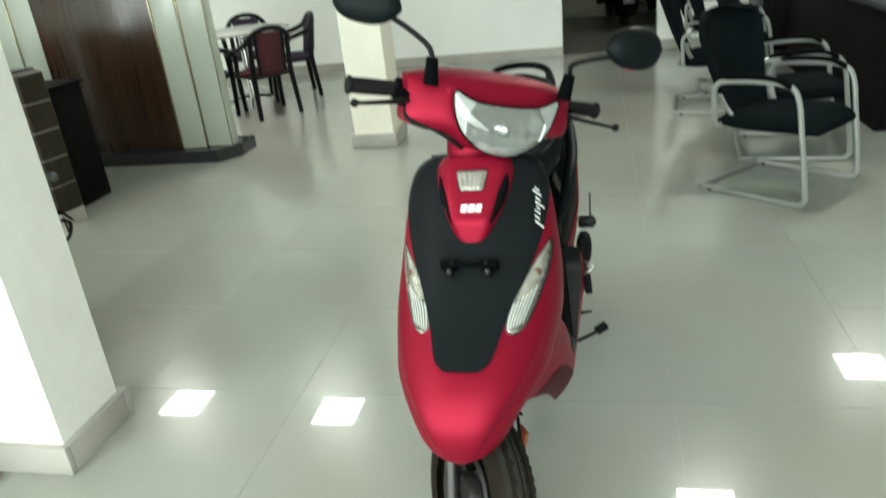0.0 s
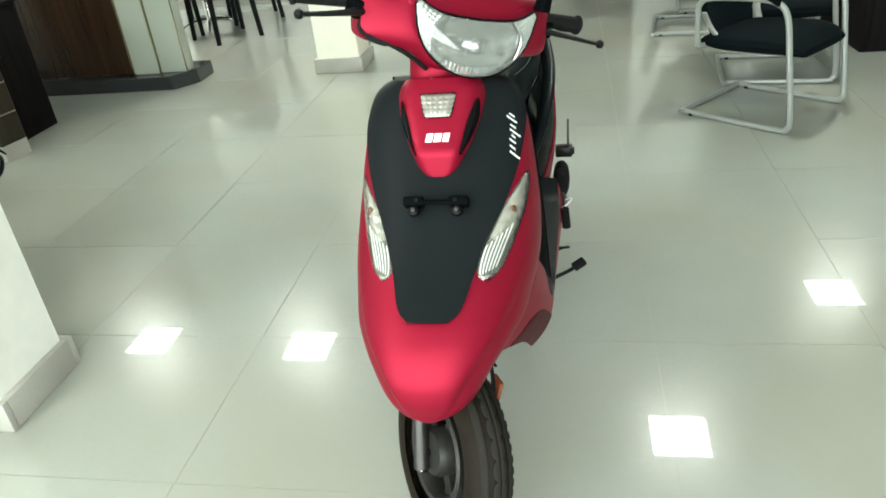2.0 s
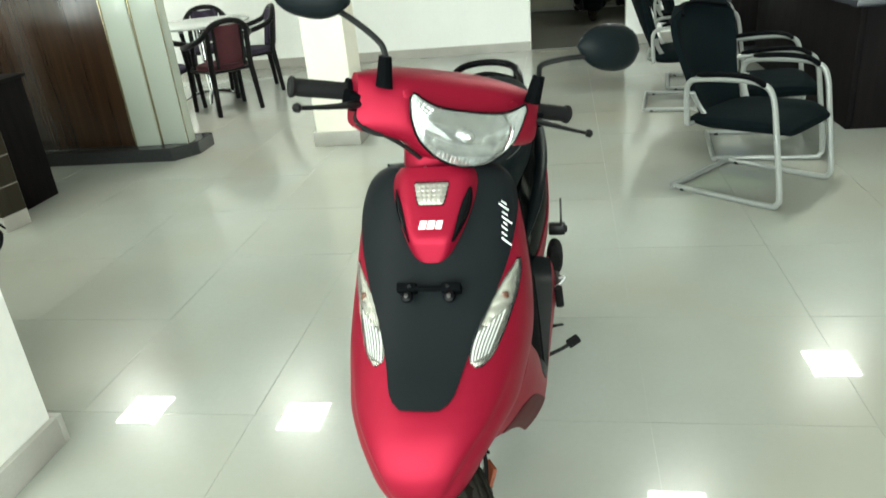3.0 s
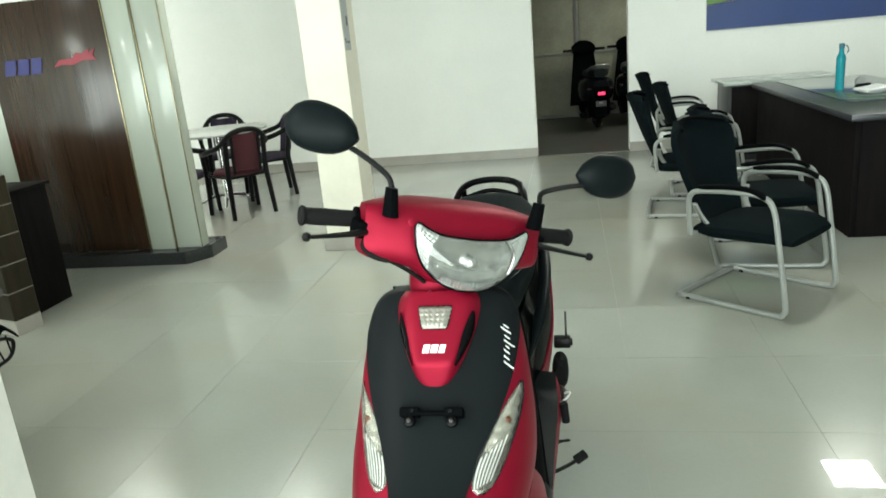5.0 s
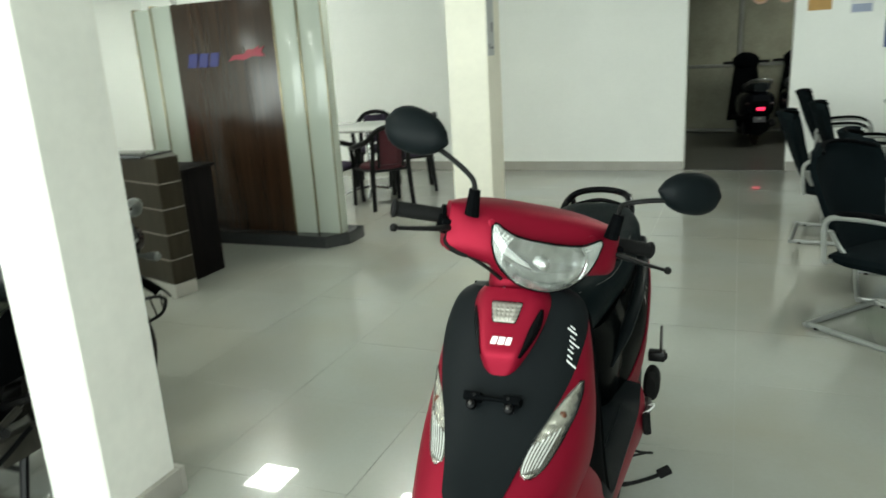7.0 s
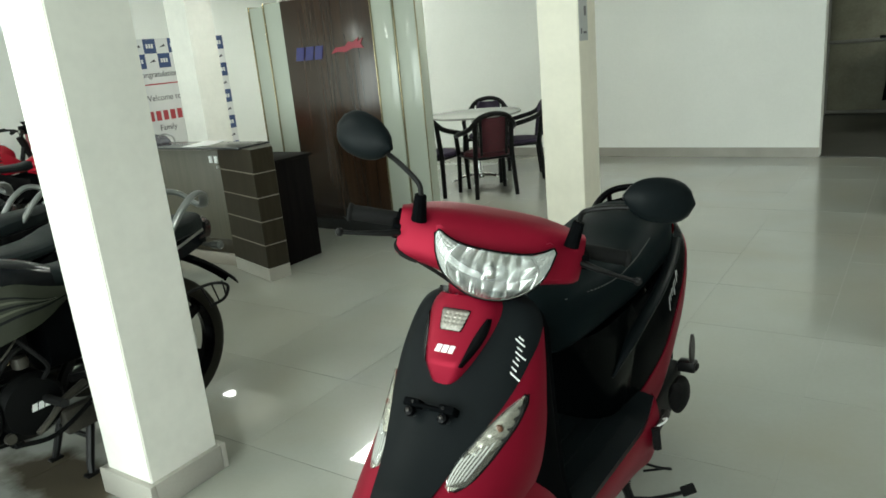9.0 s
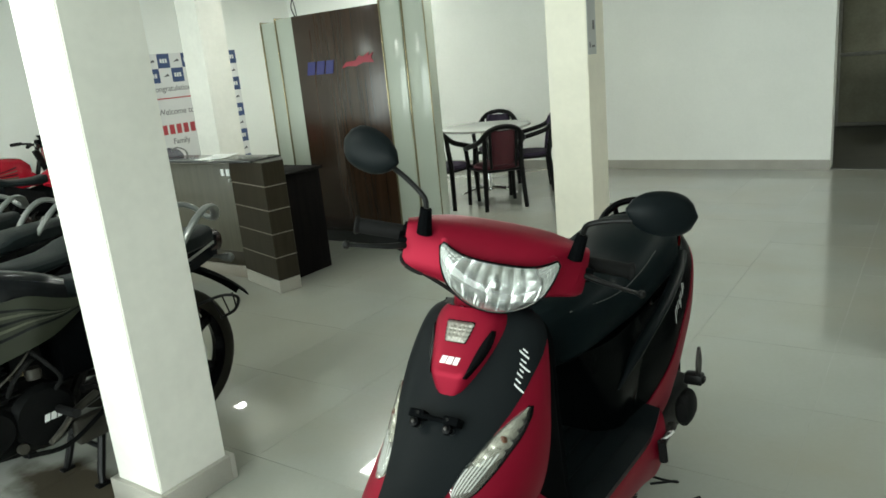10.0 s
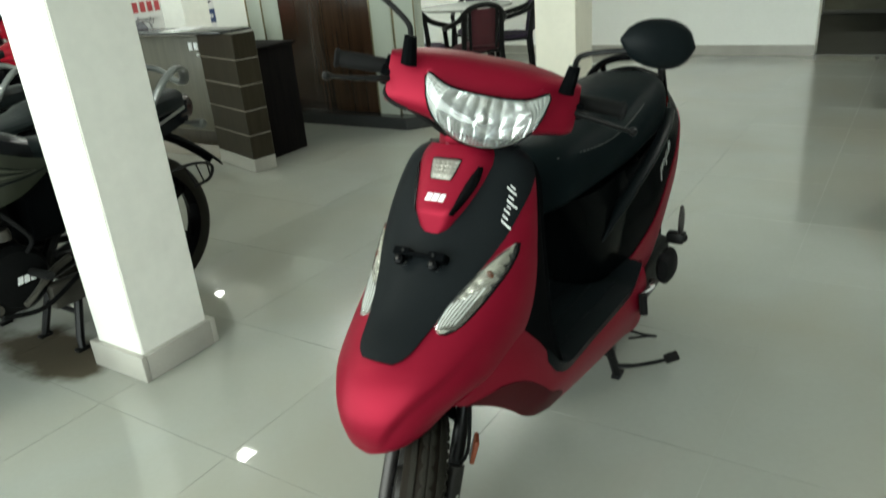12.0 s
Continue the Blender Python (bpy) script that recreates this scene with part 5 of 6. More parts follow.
def side_chair(m, mat, label):
    """A stacking armchair with a padded oval back; it faces -y."""
    c = thing("dining_chair", m, label, "chair", "chairs round the table")
    part("seat", lathe([(0.0, 0.375), (0.20, 0.372), (0.222, 0.385), (0.224, 0.402), (0.205, 0.418), (0.0, 0.425)], 28, None, False), mat, c, "padded fabric seat")
    back = sheet(lambda u, v: Vector((0.112 * u * math.sqrt(max(0.0, 1 - 0.35 * (2 * v - 1) ** 4)) , 0.235 - 0.06 * u * u + 0.05 * v, 0.44 + 0.31 * v)), 12, 12, 0.03)
    part("backrest", back, mat, c, "padded fabric back")
    hoop = spline([(-0.245, -0.19, 0.565), (-0.255, 0.0, 0.60), (-0.215, 0.20, 0.66), (-0.13, 0.265, 0.755), (0, 0.285, 0.785), (0.13, 0.265, 0.755), (0.215, 0.20, 0.66), (0.255, 0.0, 0.60), (0.245, -0.19, 0.565)], 6)
    part("arm_hoop", tube(hoop, 0.024, 10, True, 1.0), M_BLACKMETAL, c, "black bent hoop of arms and back")
    for s in (-1, 1):
        part("front_leg", tube([(s * 0.245, -0.19, 0.57), (s * 0.225, -0.20, 0.38), (s * 0.235, -0.215, 0.0)], [0.021, 0.023, 0.020], 10), M_BLACKMETAL, c)
        part("back_leg", tube([(s * 0.175, 0.245, 0.70), (s * 0.18, 0.20, 0.40), (s * 0.20, 0.235, 0.0)], [0.021, 0.025, 0.021], 10), M_BLACKMETAL, c)
        part("side_rail", tube([(s * 0.222, -0.20, 0.37), (s * 0.18, 0.20, 0.37)], 0.013, 8), M_BLACKMETAL, c)
        part("back_bar", tube([(s * 0.128, 0.265, 0.75), (s * 0.122, 0.215, 0.40)], 0.014, 8), M_BLACKMETAL, c)
    part("front_rail", tube([(-0.222, -0.20, 0.37), (0.222, -0.20, 0.37)], 0.013, 8), M_BLACKMETAL, c)
    part("back_rail", tube([(-0.18, 0.20, 0.37), (0.18, 0.20, 0.37)], 0.013, 8), M_BLACKMETAL, c)
    return c


side_chair(pose(-1.996, 4.39, 0, 0, 0, 228), M_MAROON_CLOTH, "black frame armchair with maroon fabric, its back to the aisle")
side_chair(pose(-2.53, 4.30, 0, 0, 0, 184), M_NAVYCLOTH, "black frame armchair with dark plum fabric beside the round table")
side_chair(pose(-2.06, 5.18, 0, 0, 0, -60), M_NAVYCLOTH, "black frame armchair with dark plum fabric behind the round table")
side_chair(pose(-2.66, 5.58, 0, 0, 0, 25), M_NAVYCLOTH, "black frame armchair with dark plum fabric near the back wall")

# ---- cantilever visitor chairs ----
M_MESH = material("black_mesh_fabric", (0.0042, 0.0070, 0.0082), 0.8, spec=0.5, ior=1.1, vary=0.2, scale=20, bump=0.5, bump_scale=700)


def visitor_chair(m, label):
    """A cantilever chair on a sled frame; it faces -y."""
    c = thing("visitor_chair", m, label, "chair", "visitor chairs")
    side = [(0, 0.265, 0.0135), (0, -0.20, 0.0135), (0, -0.268, 0.03), (0, -0.275, 0.09), (0, -0.235, 0.36), (0, -0.205, 0.52), (0, -0.155, 0.573), (0, -0.05, 0.585), (0, 0.16, 0.572), (0, 0.215, 0.545), (0, 0.225, 0.49), (0, 0.215, 0.345)]
    for s in (-1, 1):
        part("side_frame", tube(spline([(s * 0.262, y, z) for _, y, z in side], 5), 0.0135, 10), M_SILVERPAINT, c, "silver grey bent tube frame")
        pad = spline([(s * 0.262, -0.175, 0.565), (s * 0.262, -0.10, 0.598), (s * 0.262, 0.02, 0.604), (s * 0.262, 0.17, 0.590)], 5)
        part("arm_pad", tube(pad, [0.012] + [0.020] * (len(pad) - 2) + [0.012], 10, True, 0.65), M_BLACK, c, "black arm pad")
        part("seat_bar", tube([(s * 0.258, 0.215, 0.345), (s * 0.20, 0.20, 0.345), (s * 0.20, -0.18, 0.345)], 0.011, 8), M_SILVERPAINT, c)
        part("back_bracket", tube(spline([(s * 0.25, 0.20, 0.50), (s * 0.215, 0.19, 0.44), (s * 0.19, 0.15, 0.37)], 4), 0.016, 8, True, 0.5), M_SILVERPAINT, c, "flat silver bracket")
        part("glide", lathe([(0.016, 0.0), (0.016, 0.012)], 10, pose(s * 0.262, 0.22, 0.0)), M_RUBBER, c)
    part("rear_bar", tube(spline([(-0.262, 0.20, 0.0135), (-0.262, 0.262, 0.0135), (-0.24, 0.275, 0.0135), (0.24, 0.275, 0.0135), (0.262, 0.262, 0.0135), (0.262, 0.20, 0.0135)], 4), 0.0135, 10), M_SILVERPAINT, c)
    part("cross_bar", tube([(-0.20, -0.10, 0.345), (0.20, -0.10, 0.345)], 0.010, 8), M_SILVERPAINT, c)
    rings = []
    for k in range(13):
        y = -0.265 + 0.50 * k / 12
        e = 1 - abs(2 * k / 12 - 1) ** 5
        rings.append(oval(0, 0.378 - 0.020 * (k / 12) - (0.03, 0.012, 0.003)[k] if k < 3 else 0.378 - 0.020 * (k / 12), 0.205 + 0.035 * e, 0.018 + 0.031 * e, 20, 3.2, y))
    part("seat", loft(rings), M_MESH, c, "black padded seat")

    def back(u, v):
        w = curve_at([(0, 0.165), (0.25, 0.195), (0.65, 0.245), (0.85, 0.262), (0.93, 0.250), (0.975, 0.222), (1, 0.185)], v)
        return Vector((w * u, 0.205 + 0.145 * v + 0.066 * v**3 + 0.030 * math.sin(math.pi * v) - (0.030 + 0.072 * v) * u * u, 0.385 + 0.500 * v - 0.034 * u * u * v))
    part("backrest", sheet(back, 16, 18, 0.028), M_MESH, c, "black curved mesh back")
    part("head_band", tube([back(-0.98 + 1.96 * k / 12, 0.99) + Vector((0, -0.008, 0)) for k in range(13)], 0.013, 8, True, 0.8), M_BLACK, c, "black top band")
    part("bolt", lathe([(0.012, 0.0), (0.012, 0.02)], 10, pose(0.0, -0.12, 0.318)), M_GLOSS, c)
    return c


visitor_chair(pose(1.905, 1.955, 0, 0, 0, 49), "black cantilever visitor chair with a silver frame, turned aside")
visitor_chair(pose(2.10, 2.60, 0, 0, 0, 84), "black cantilever visitor chair with a silver frame, facing the desk")
visitor_chair(pose(1.845, 3.77, 0, 0, 0, 82), "black cantilever visitor chair with a silver frame beside the desk")
visitor_chair(pose(2.095, 4.42, 0, 0, 0, 83), "black cantilever visitor chair with a silver frame at the desk")
visitor_chair(pose(2.08, 5.72, 0, 0, 0, 82), "black cantilever visitor chair with a silver frame near the back wall")

# ---- office desk ----
M_DESKTOP = wood("dark_blue_grey_laminate", (0.012, 0.013, 0.018), (0.022, 0.024, 0.031), 0.3, scale=(1, 0.08, 1))
M_TOPGLASS = material("table_glass", (0.36, 0.40, 0.37), 0.06, vary=0.06, scale=3)
M_DARKGLASS = material("tinted_table_glass", (0.06, 0.085, 0.085), 0.08, vary=0.1, scale=3)
office = thing("office_desk", pose(2.65, 2.86, 0), "large dark wood office desk with glass on its top", "desk")
part("side_panel", box(0.0, 0.0, 0.001, 0.035, 2.30, 0.715, 0.003), M_DESKPANEL, office, "dark wood modesty panel")
part("end_panel", box(0.036, 0.0, 0.001, 0.80, 0.03, 0.715, 0.003), M_DESKPANEL, office)
part("end_panel", box(0.036, 2.27, 0.001, 0.80, 2.30, 0.715, 0.003), M_DESKPANEL, office)
part("desktop", box(-0.045, -0.05, 0.717, 0.90, 2.35, 0.757, 0.006), M_DESKTOP, office, "dark desk top")
part("glass_sheet", box(0.14, 0.55, 0.7575, 0.86, 2.30, 0.766, 0.002), M_DARKGLASS, office, "sheet of table glass")
part("drawer_unit", box(0.30, 0.10, 0.001, 0.78, 0.50, 0.71, 0.004), M_DESKPANEL, office)
side_unit = thing("side_cabinet", pose(2.46, 5.52, 0), "low grey cabinet with a thick pale glass top", "cabinet")
M_GREYLAM = wood("grey_laminate", (0.022, 0.024, 0.027), (0.034, 0.036, 0.04), 0.35, ior=1.3)
part("body", box(0.03, 0.05, 0.001, 0.95, 0.60, 0.715, 0.003), M_GREYLAM, side_unit)
part("door", box(0.05, 0.038, 0.06, 0.48, 0.048, 0.70, 0.002), M_DESKPANEL, side_unit)
part("door", box(0.49, 0.038, 0.06, 0.93, 0.048, 0.70, 0.002), M_DESKPANEL, side_unit)
part("top", box(-0.03, -0.01, 0.717, 1.0, 0.62, 0.747, 0.004), M_TOPGLASS, side_unit, "pale glass top")

M_TEAL = glass("teal_plastic", (0.02, 0.42, 0.50), 0.12, 1.3, 0.6)
M_CAP = material("deep_teal_cap", (0.01, 0.10, 0.13), 0.4, vary=0.1)
bottle = thing("water_bottle", pose(2.945, 4.05, 0.767), "teal plastic water bottle with a deep teal cap on the desk", "bottle")
part("body", lathe([(0.0, 0.001), (0.027, 0.001), (0.030, 0.010), (0.031, 0.06), (0.028, 0.085), (0.030, 0.11), (0.031, 0.17), (0.030, 0.20), (0.032, 0.225), (0.030, 0.24), (0.019, 0.262), (0.014, 0.302)], 28, None, False), M_TEAL, bottle, "translucent teal body")
part("cap", lathe([(0.018, 0.298), (0.019, 0.301), (0.0185, 0.328), (0.015, 0.333)], 20), M_CAP, bottle, "deep teal screw cap")
part("strap", tube(spline([(0.017, 0.0, 0.318), (0.036, 0.0, 0.312), (0.046, 0.0, 0.285), (0.038, 0, 0.262)], 5), 0.004, 6), M_CAP, bottle)
bowl = thing("paper_tray", pose(3.08, 3.80, 0.758), "small white dish with papers on the desk", "dish")
part("dish", lathe([(0.0, 0.001), (0.06, 0.001), (0.11, 0.03), (0.115, 0.04), (0.108, 0.038), (0.06, 0.008), (0.0, 0.007)], 24, None, False), M_WHITEPLASTIC, bowl)
part("papers", box(-0.10, -0.07, 0.032, 0.09, 0.07, 0.046, 0.004, 2, pose(0, 0, 0, 4, -5, 20)), M_BANNER, bowl)
mouse = thing("tape_dispenser", pose(3.12, 4.15, 0.767), "small grey tape dispenser on the desk", "dispenser")
part("wheel", lathe([(0.012, -0.012), (0.036, -0.012), (0.036, 0.012), (0.012, 0.012)], 20, pose(0, 0, 0.040, 90, 0, 0)), M_STEEL, mouse)
part("base", box(-0.03, -0.02, 0.001, 0.07, 0.02, 0.03, 0.006), M_BLACK, mouse)
exec_chair = thing("office_chair", pose(3.85, 4.55, 0, 0, 0, -90), "black high-back office chair behind the desk", "chair")
part("seat", loft([oval(0, 0.47, w, h, 20, 3, y) for y, w, h in ((-0.25, 0.18, 0.02), (-0.2, 0.24, 0.045), (0.2, 0.24, 0.045), (0.25, 0.2, 0.03))]), M_SEAT, exec_chair)
part("backrest", sheet(lambda u, v: Vector((0.24 * u * (1 - 0.25 * max(0, v - 0.7) * abs(u)), 0.24 + 0.08 * v - 0.05 * u * u, 0.50 + 0.52 * v - 0.05 * v * u**4)), 14, 14, 0.06), M_SEAT, exec_chair, "padded black back")
part("post", lathe([(0.03, 0.10), (0.03, 0.44)], 16), M_CHROME, exec_chair)
for k in range(5):
    leg = part("base_arm", tube([(0, 0, 0.10), (0.28, 0, 0.065)], [0.03, 0.018], 8), M_BLACK, exec_chair)
    leg.matrix_basis = pose(0, 0, 0, 0, 0, 72 * k)
    part("castor", lathe([(0.0, -0.02), (0.03, -0.018), (0.03, 0.018), (0.0, 0.02)], 14, pose(0.28, 0, 0.0305, 90, 0, 0), False), M_BLACK, leg)
for s in (-1, 1):
    part("armrest", tube(spline([(s * 0.27, 0.20, 0.50), (s * 0.28, 0.18, 0.68), (s * 0.28, -0.05, 0.70), (s * 0.27, -0.15, 0.66), (s * 0.25, -0.10, 0.48)], 5), 0.018, 8), M_BLACK, exec_chair)

# ---- on the back wall ----
M_PBLUE = material("blue_poster_print", (0.035, 0.065, 0.20), 0.35, vary=0.1, scale=2)
M_PGREEN = material("green_poster_print", (0.13, 0.28, 0.06), 0.35, vary=0.2, scale=5)
M_PORANGE = material("orange_poster_print", (0.50, 0.17, 0.05), 0.35, vary=0.1)
M_CARD = material("ochre_card", (0.45, 0.25, 0.06), 0.5, vary=0.12, scale=12)
poster = thing("poster", pose(2.43, BACK, 0.085), "large blue and green printed poster with an orange curve", "poster")
part("board", box(0.0, -0.030, 1.125, 2.66, -0.001, 2.40, 0.002), M_WHITEPLASTIC, poster, "", False)
part("blue_field", box(0.002, -0.034, 1.127, 2.658, -0.031, 2.398), M_PBLUE, poster, "", False)


def wave(x):
    return 1.385 + 0.20 * (x / 1.0) ** 1.35


part("green_field", prism([(0.004, 2.395)] + [(0.004 + 1.9 * k / 16, min(wave(1.9 * k / 16), 2.38)) for k in range(17)] + [(1.94, 2.395)], 0.003, pose(0, -0.038, 0)), M_PGREEN, poster, "", False)
bm = bmesh.new()
tube_into(bm, [(0.006 + 1.9 * k / 16, -0.0385, min(wave(1.9 * k / 16), 2.35) - 0.012) for k in range(17)], 0.014, 6, True, 0.15)
part("orange_curve", bm, M_PORANGE, poster)
part("dark_shape", prism([(0.20 + 0.16 * math.cos(a), 1.70 + 0.09 * math.sin(a)) for a in [2 * math.pi * k / 16 for k in range(16)]], 0.002, pose(0, -0.041, 0)), M_NAVY, poster, "", False)
part("dark_shape", prism([(0.66, 1.85), (0.66, 1.62), (0.72, 1.56), (0.84, 1.565), (0.82, 1.60), (0.76, 1.63), (0.77, 1.85)], 0.002, pose(0, -0.041, 0)), M_NAVY, poster, "", False)
for k in range(4):
    part("print_bar", box(1.50 + 0.12 * k, -0.037, 1.40, 1.58 + 0.12 * k, -0.034, 1.56), M_WHITEPLASTIC, poster, "", False)

card = thing("wall_card", pose(1.86, BACK, 1.735), "ochre printed card with a dark emblem on the wall", "card")
part("sheet", box(-0.105, -0.006, -0.14, 0.105, -0.001, 0.14, 0.001), M_CARD, card, "", False)
part("emblem", prism([(0.035 * math.cos(a), 0.03 + 0.05 * math.sin(a)) for a in [2 * math.pi * k / 10 for k in range(10)]], 0.001, pose(0, -0.0075, 0)), M_GREYTEXT, card, "", False)
part("emblem", prism([(-0.012, -0.03), (0.012, -0.03), (0.02, 0.0), (-0.02, 0.0)], 0.001, pose(0, -0.0085, 0)), M_GREYTEXT, card, "", False)
note = thing("wall_notice", pose(2.225, BACK, 1.69), "white printed paper notice taped to the wall", "notice")
part("sheet", box(-0.10, -0.004, -0.145, 0.10, -0.001, 0.145), M_BANNER, note, "", False)
M_PALEBLUE = material("pale_blue_print", (0.30, 0.34, 0.46), 0.5)
part("print_block", box(-0.085, -0.006, -0.135, 0.085, -0.004, -0.06), M_PALEBLUE, note, "", False)
part("print_block", box(-0.04, -0.006, -0.01, 0.04, -0.004, 0.07), M_PALEBLUE, note, "", False)
part("print_bar", box(-0.08, -0.006, 0.10, 0.08, -0.004, 0.108), M_GREYTEXT, note, "", False)
note2 = thing("column_notice", pose(-0.449, 3.12, 1.50, 0, 0, 90), "grey printed paper notice pasted on the column", "notice")
M_GREYPAPER = material("grey_paper", (0.48, 0.49, 0.48), 0.6, vary=0.1)
part("sheet", box(-0.065, -0.004, -0.13, 0.075, -0.001, 0.25), M_GREYPAPER, note2, "", False)
part("print_block", box(0.02, -0.006, 0.03, 0.05, -0.004, 0.09), M_GREYTEXT, note2, "", False)
part("print_bar", box(-0.04, -0.006, -0.085, -0.025, -0.004, -0.05), M_GREYTEXT, note2, "", False)
part("print_bar", box(0.0, -0.006, -0.085, 0.05, -0.004, -0.07), M_GREYTEXT, note2, "", False)

M_PEACH = material("peach_paper", (0.55, 0.36, 0.26), 0.6, vary=0.15, scale=20)
toran = thing("door_garland", pose(1.44, BACK - 0.02, 1.775), "two round peach ornaments hung over the doorway", "garland")
for s in (-1, 1):
    disc = part("disc", lathe([(0.0, -0.012), (0.07, -0.010), (0.085, -0.004), (0.085, 0.004), (0.0, 0.008)], 24, pose(s * 0.118, 0, 0, 90, 0, 0), False), M_PEACH, toran, "round peach ornament")
    part("ring", tube([(s * 0.118 + 0.055 * math.cos(a), -0.010, 0.055 * math.sin(a)) for a in [2 * math.pi * k / 20 for k in range(20)]], 0.005, 6, False, 1, True), M_CARD, disc)
    part("boss", lathe([(0.0, 0.0), (0.022, 0.0), (0.018, 0.008), (0.0, 0.010)], 14, pose(s * 0.118, -0.010, 0, 90, 0, 0), False), M_CARD, disc)
part("red_tassel", tube([(0, 0, 0.16), (0, 0, 0.05), (0.01, 0, 0.0)], [0.012, 0.02, 0.006], 8), M_REDTEXT, toran)
part("string", tube([(-0.118, 0.0, 0.085), (-0.08, 0.0, 0.16), (0, 0, 0.17), (0.08, 0, 0.16), (0.118, 0, 0.085)], 0.003, 6), M_CARD, toran)

unit = thing("wall_air_unit", pose(-2.39, BACK, 2.28), "white wall unit with a grey square grille", "air unit")
part("case", box(-0.26, -0.09, 0.0, 0.26, -0.001, 0.32, 0.01), M_WHITEPLASTIC, unit)
part("grille", box(-0.13, -0.096, 0.05, 0.15, -0.091, 0.30, 0.002), M_STRIPE, unit, "grey grille")
for k in range(6):
    part("slat", box(-0.13, -0.100, 0.06 + 0.04 * k, 0.15, -0.0965, 0.075 + 0.04 * k, 0.001), M_GREYPAPER, unit)

# ---- motorcycles ----
M_SILVERTANK = material("olive_silver_tank_paint", (0.028, 0.032, 0.022), 0.3, metal=0.2, vary=0.1, ior=1.3)
M_INDIC = material("smoky_grey_lens", (0.10, 0.105, 0.10), 0.25, vary=0.2, scale=30)
M_OLIVE = material("pale_olive_stripe", (0.080, 0.085, 0.060), 0.3, metal=0.3, vary=0.08)
M_WORN = material("worn_bare_metal", (0.055, 0.051, 0.042), 0.45, metal=0.4, vary=0.3, scale=25, bump=0.2, bump_scale=150)
M_BLACKPAINT = material("black_tank_paint", (0.006, 0.007, 0.009), 0.16, vary=0.05, ior=1.22)
M_BRIGHTRED = material("bright_red_paint", (0.32, 0.006, 0.018), 0.25, vary=0.06, ior=1.3)
M_DARKLENS = material("dark_red_lens", (0.018, 0.002, 0.002), 0.2)
M_GRAB = material("silver_grab_rail_paint", (0.19, 0.20, 0.195), 0.3, metal=0.6, vary=0.05)


def big_wheel(parent, y, r=0.305, wide=0.05):
    w = new("wheel")
    w.parent = parent
    w.matrix_basis = pose(0, y, r)
    spin = pose(0, 0, 0, 0, 90, 0)
    prof = [(r - wide + wide * math.sin(a), -wide * math.cos(a)) for a in [math.pi * (-0.15 + 1.3 * k / 14) for k in range(15)]]
    part("tyre", lathe(prof, 44, spin, False), M_TYRE, w, "black road tyre")
    q = r - wide * 1.25
    part("rim", lathe([(q - 0.012, -0.04), (q, -0.042), (q + 0.002, -0.032), (q - 0.014, -0.018), (q - 0.014, 0.018), (q + 0.002, 0.032), (q, 0.042), (q - 0.012, 0.04), (q - 0.025, 0), (q - 0.012, -0.04)], 40, spin, False), M_GLOSS, w, "black alloy rim")
    for k in range(6):
        bm = loft([[(x, b, z) for x, b in ((-d, -t), (d, -t), (d, t), (-d, t))] for z, t, d in ((0.03, 0.022, 0.02), (0.10, 0.012, 0.014), (q - 0.015, 0.018, 0.014))])
        bm.transform(Matrix.Rotation(2 * math.pi * k / 6, 4, "X"))
        part("spoke", bm, M_GLOSS, w)
    part("hub", lathe([(0.02, -0.07), (0.06, -0.06), (0.065, 0.05), (0.02, 0.07)], 24, spin), M_ENGINE, w)
    part("brake_disc", lathe([(0.06, 0.075), (0.11, 0.075), (0.11, 0.079), (0.06, 0.079)], 30, spin, False), M_STEEL, w, "steel brake disc")
    return w


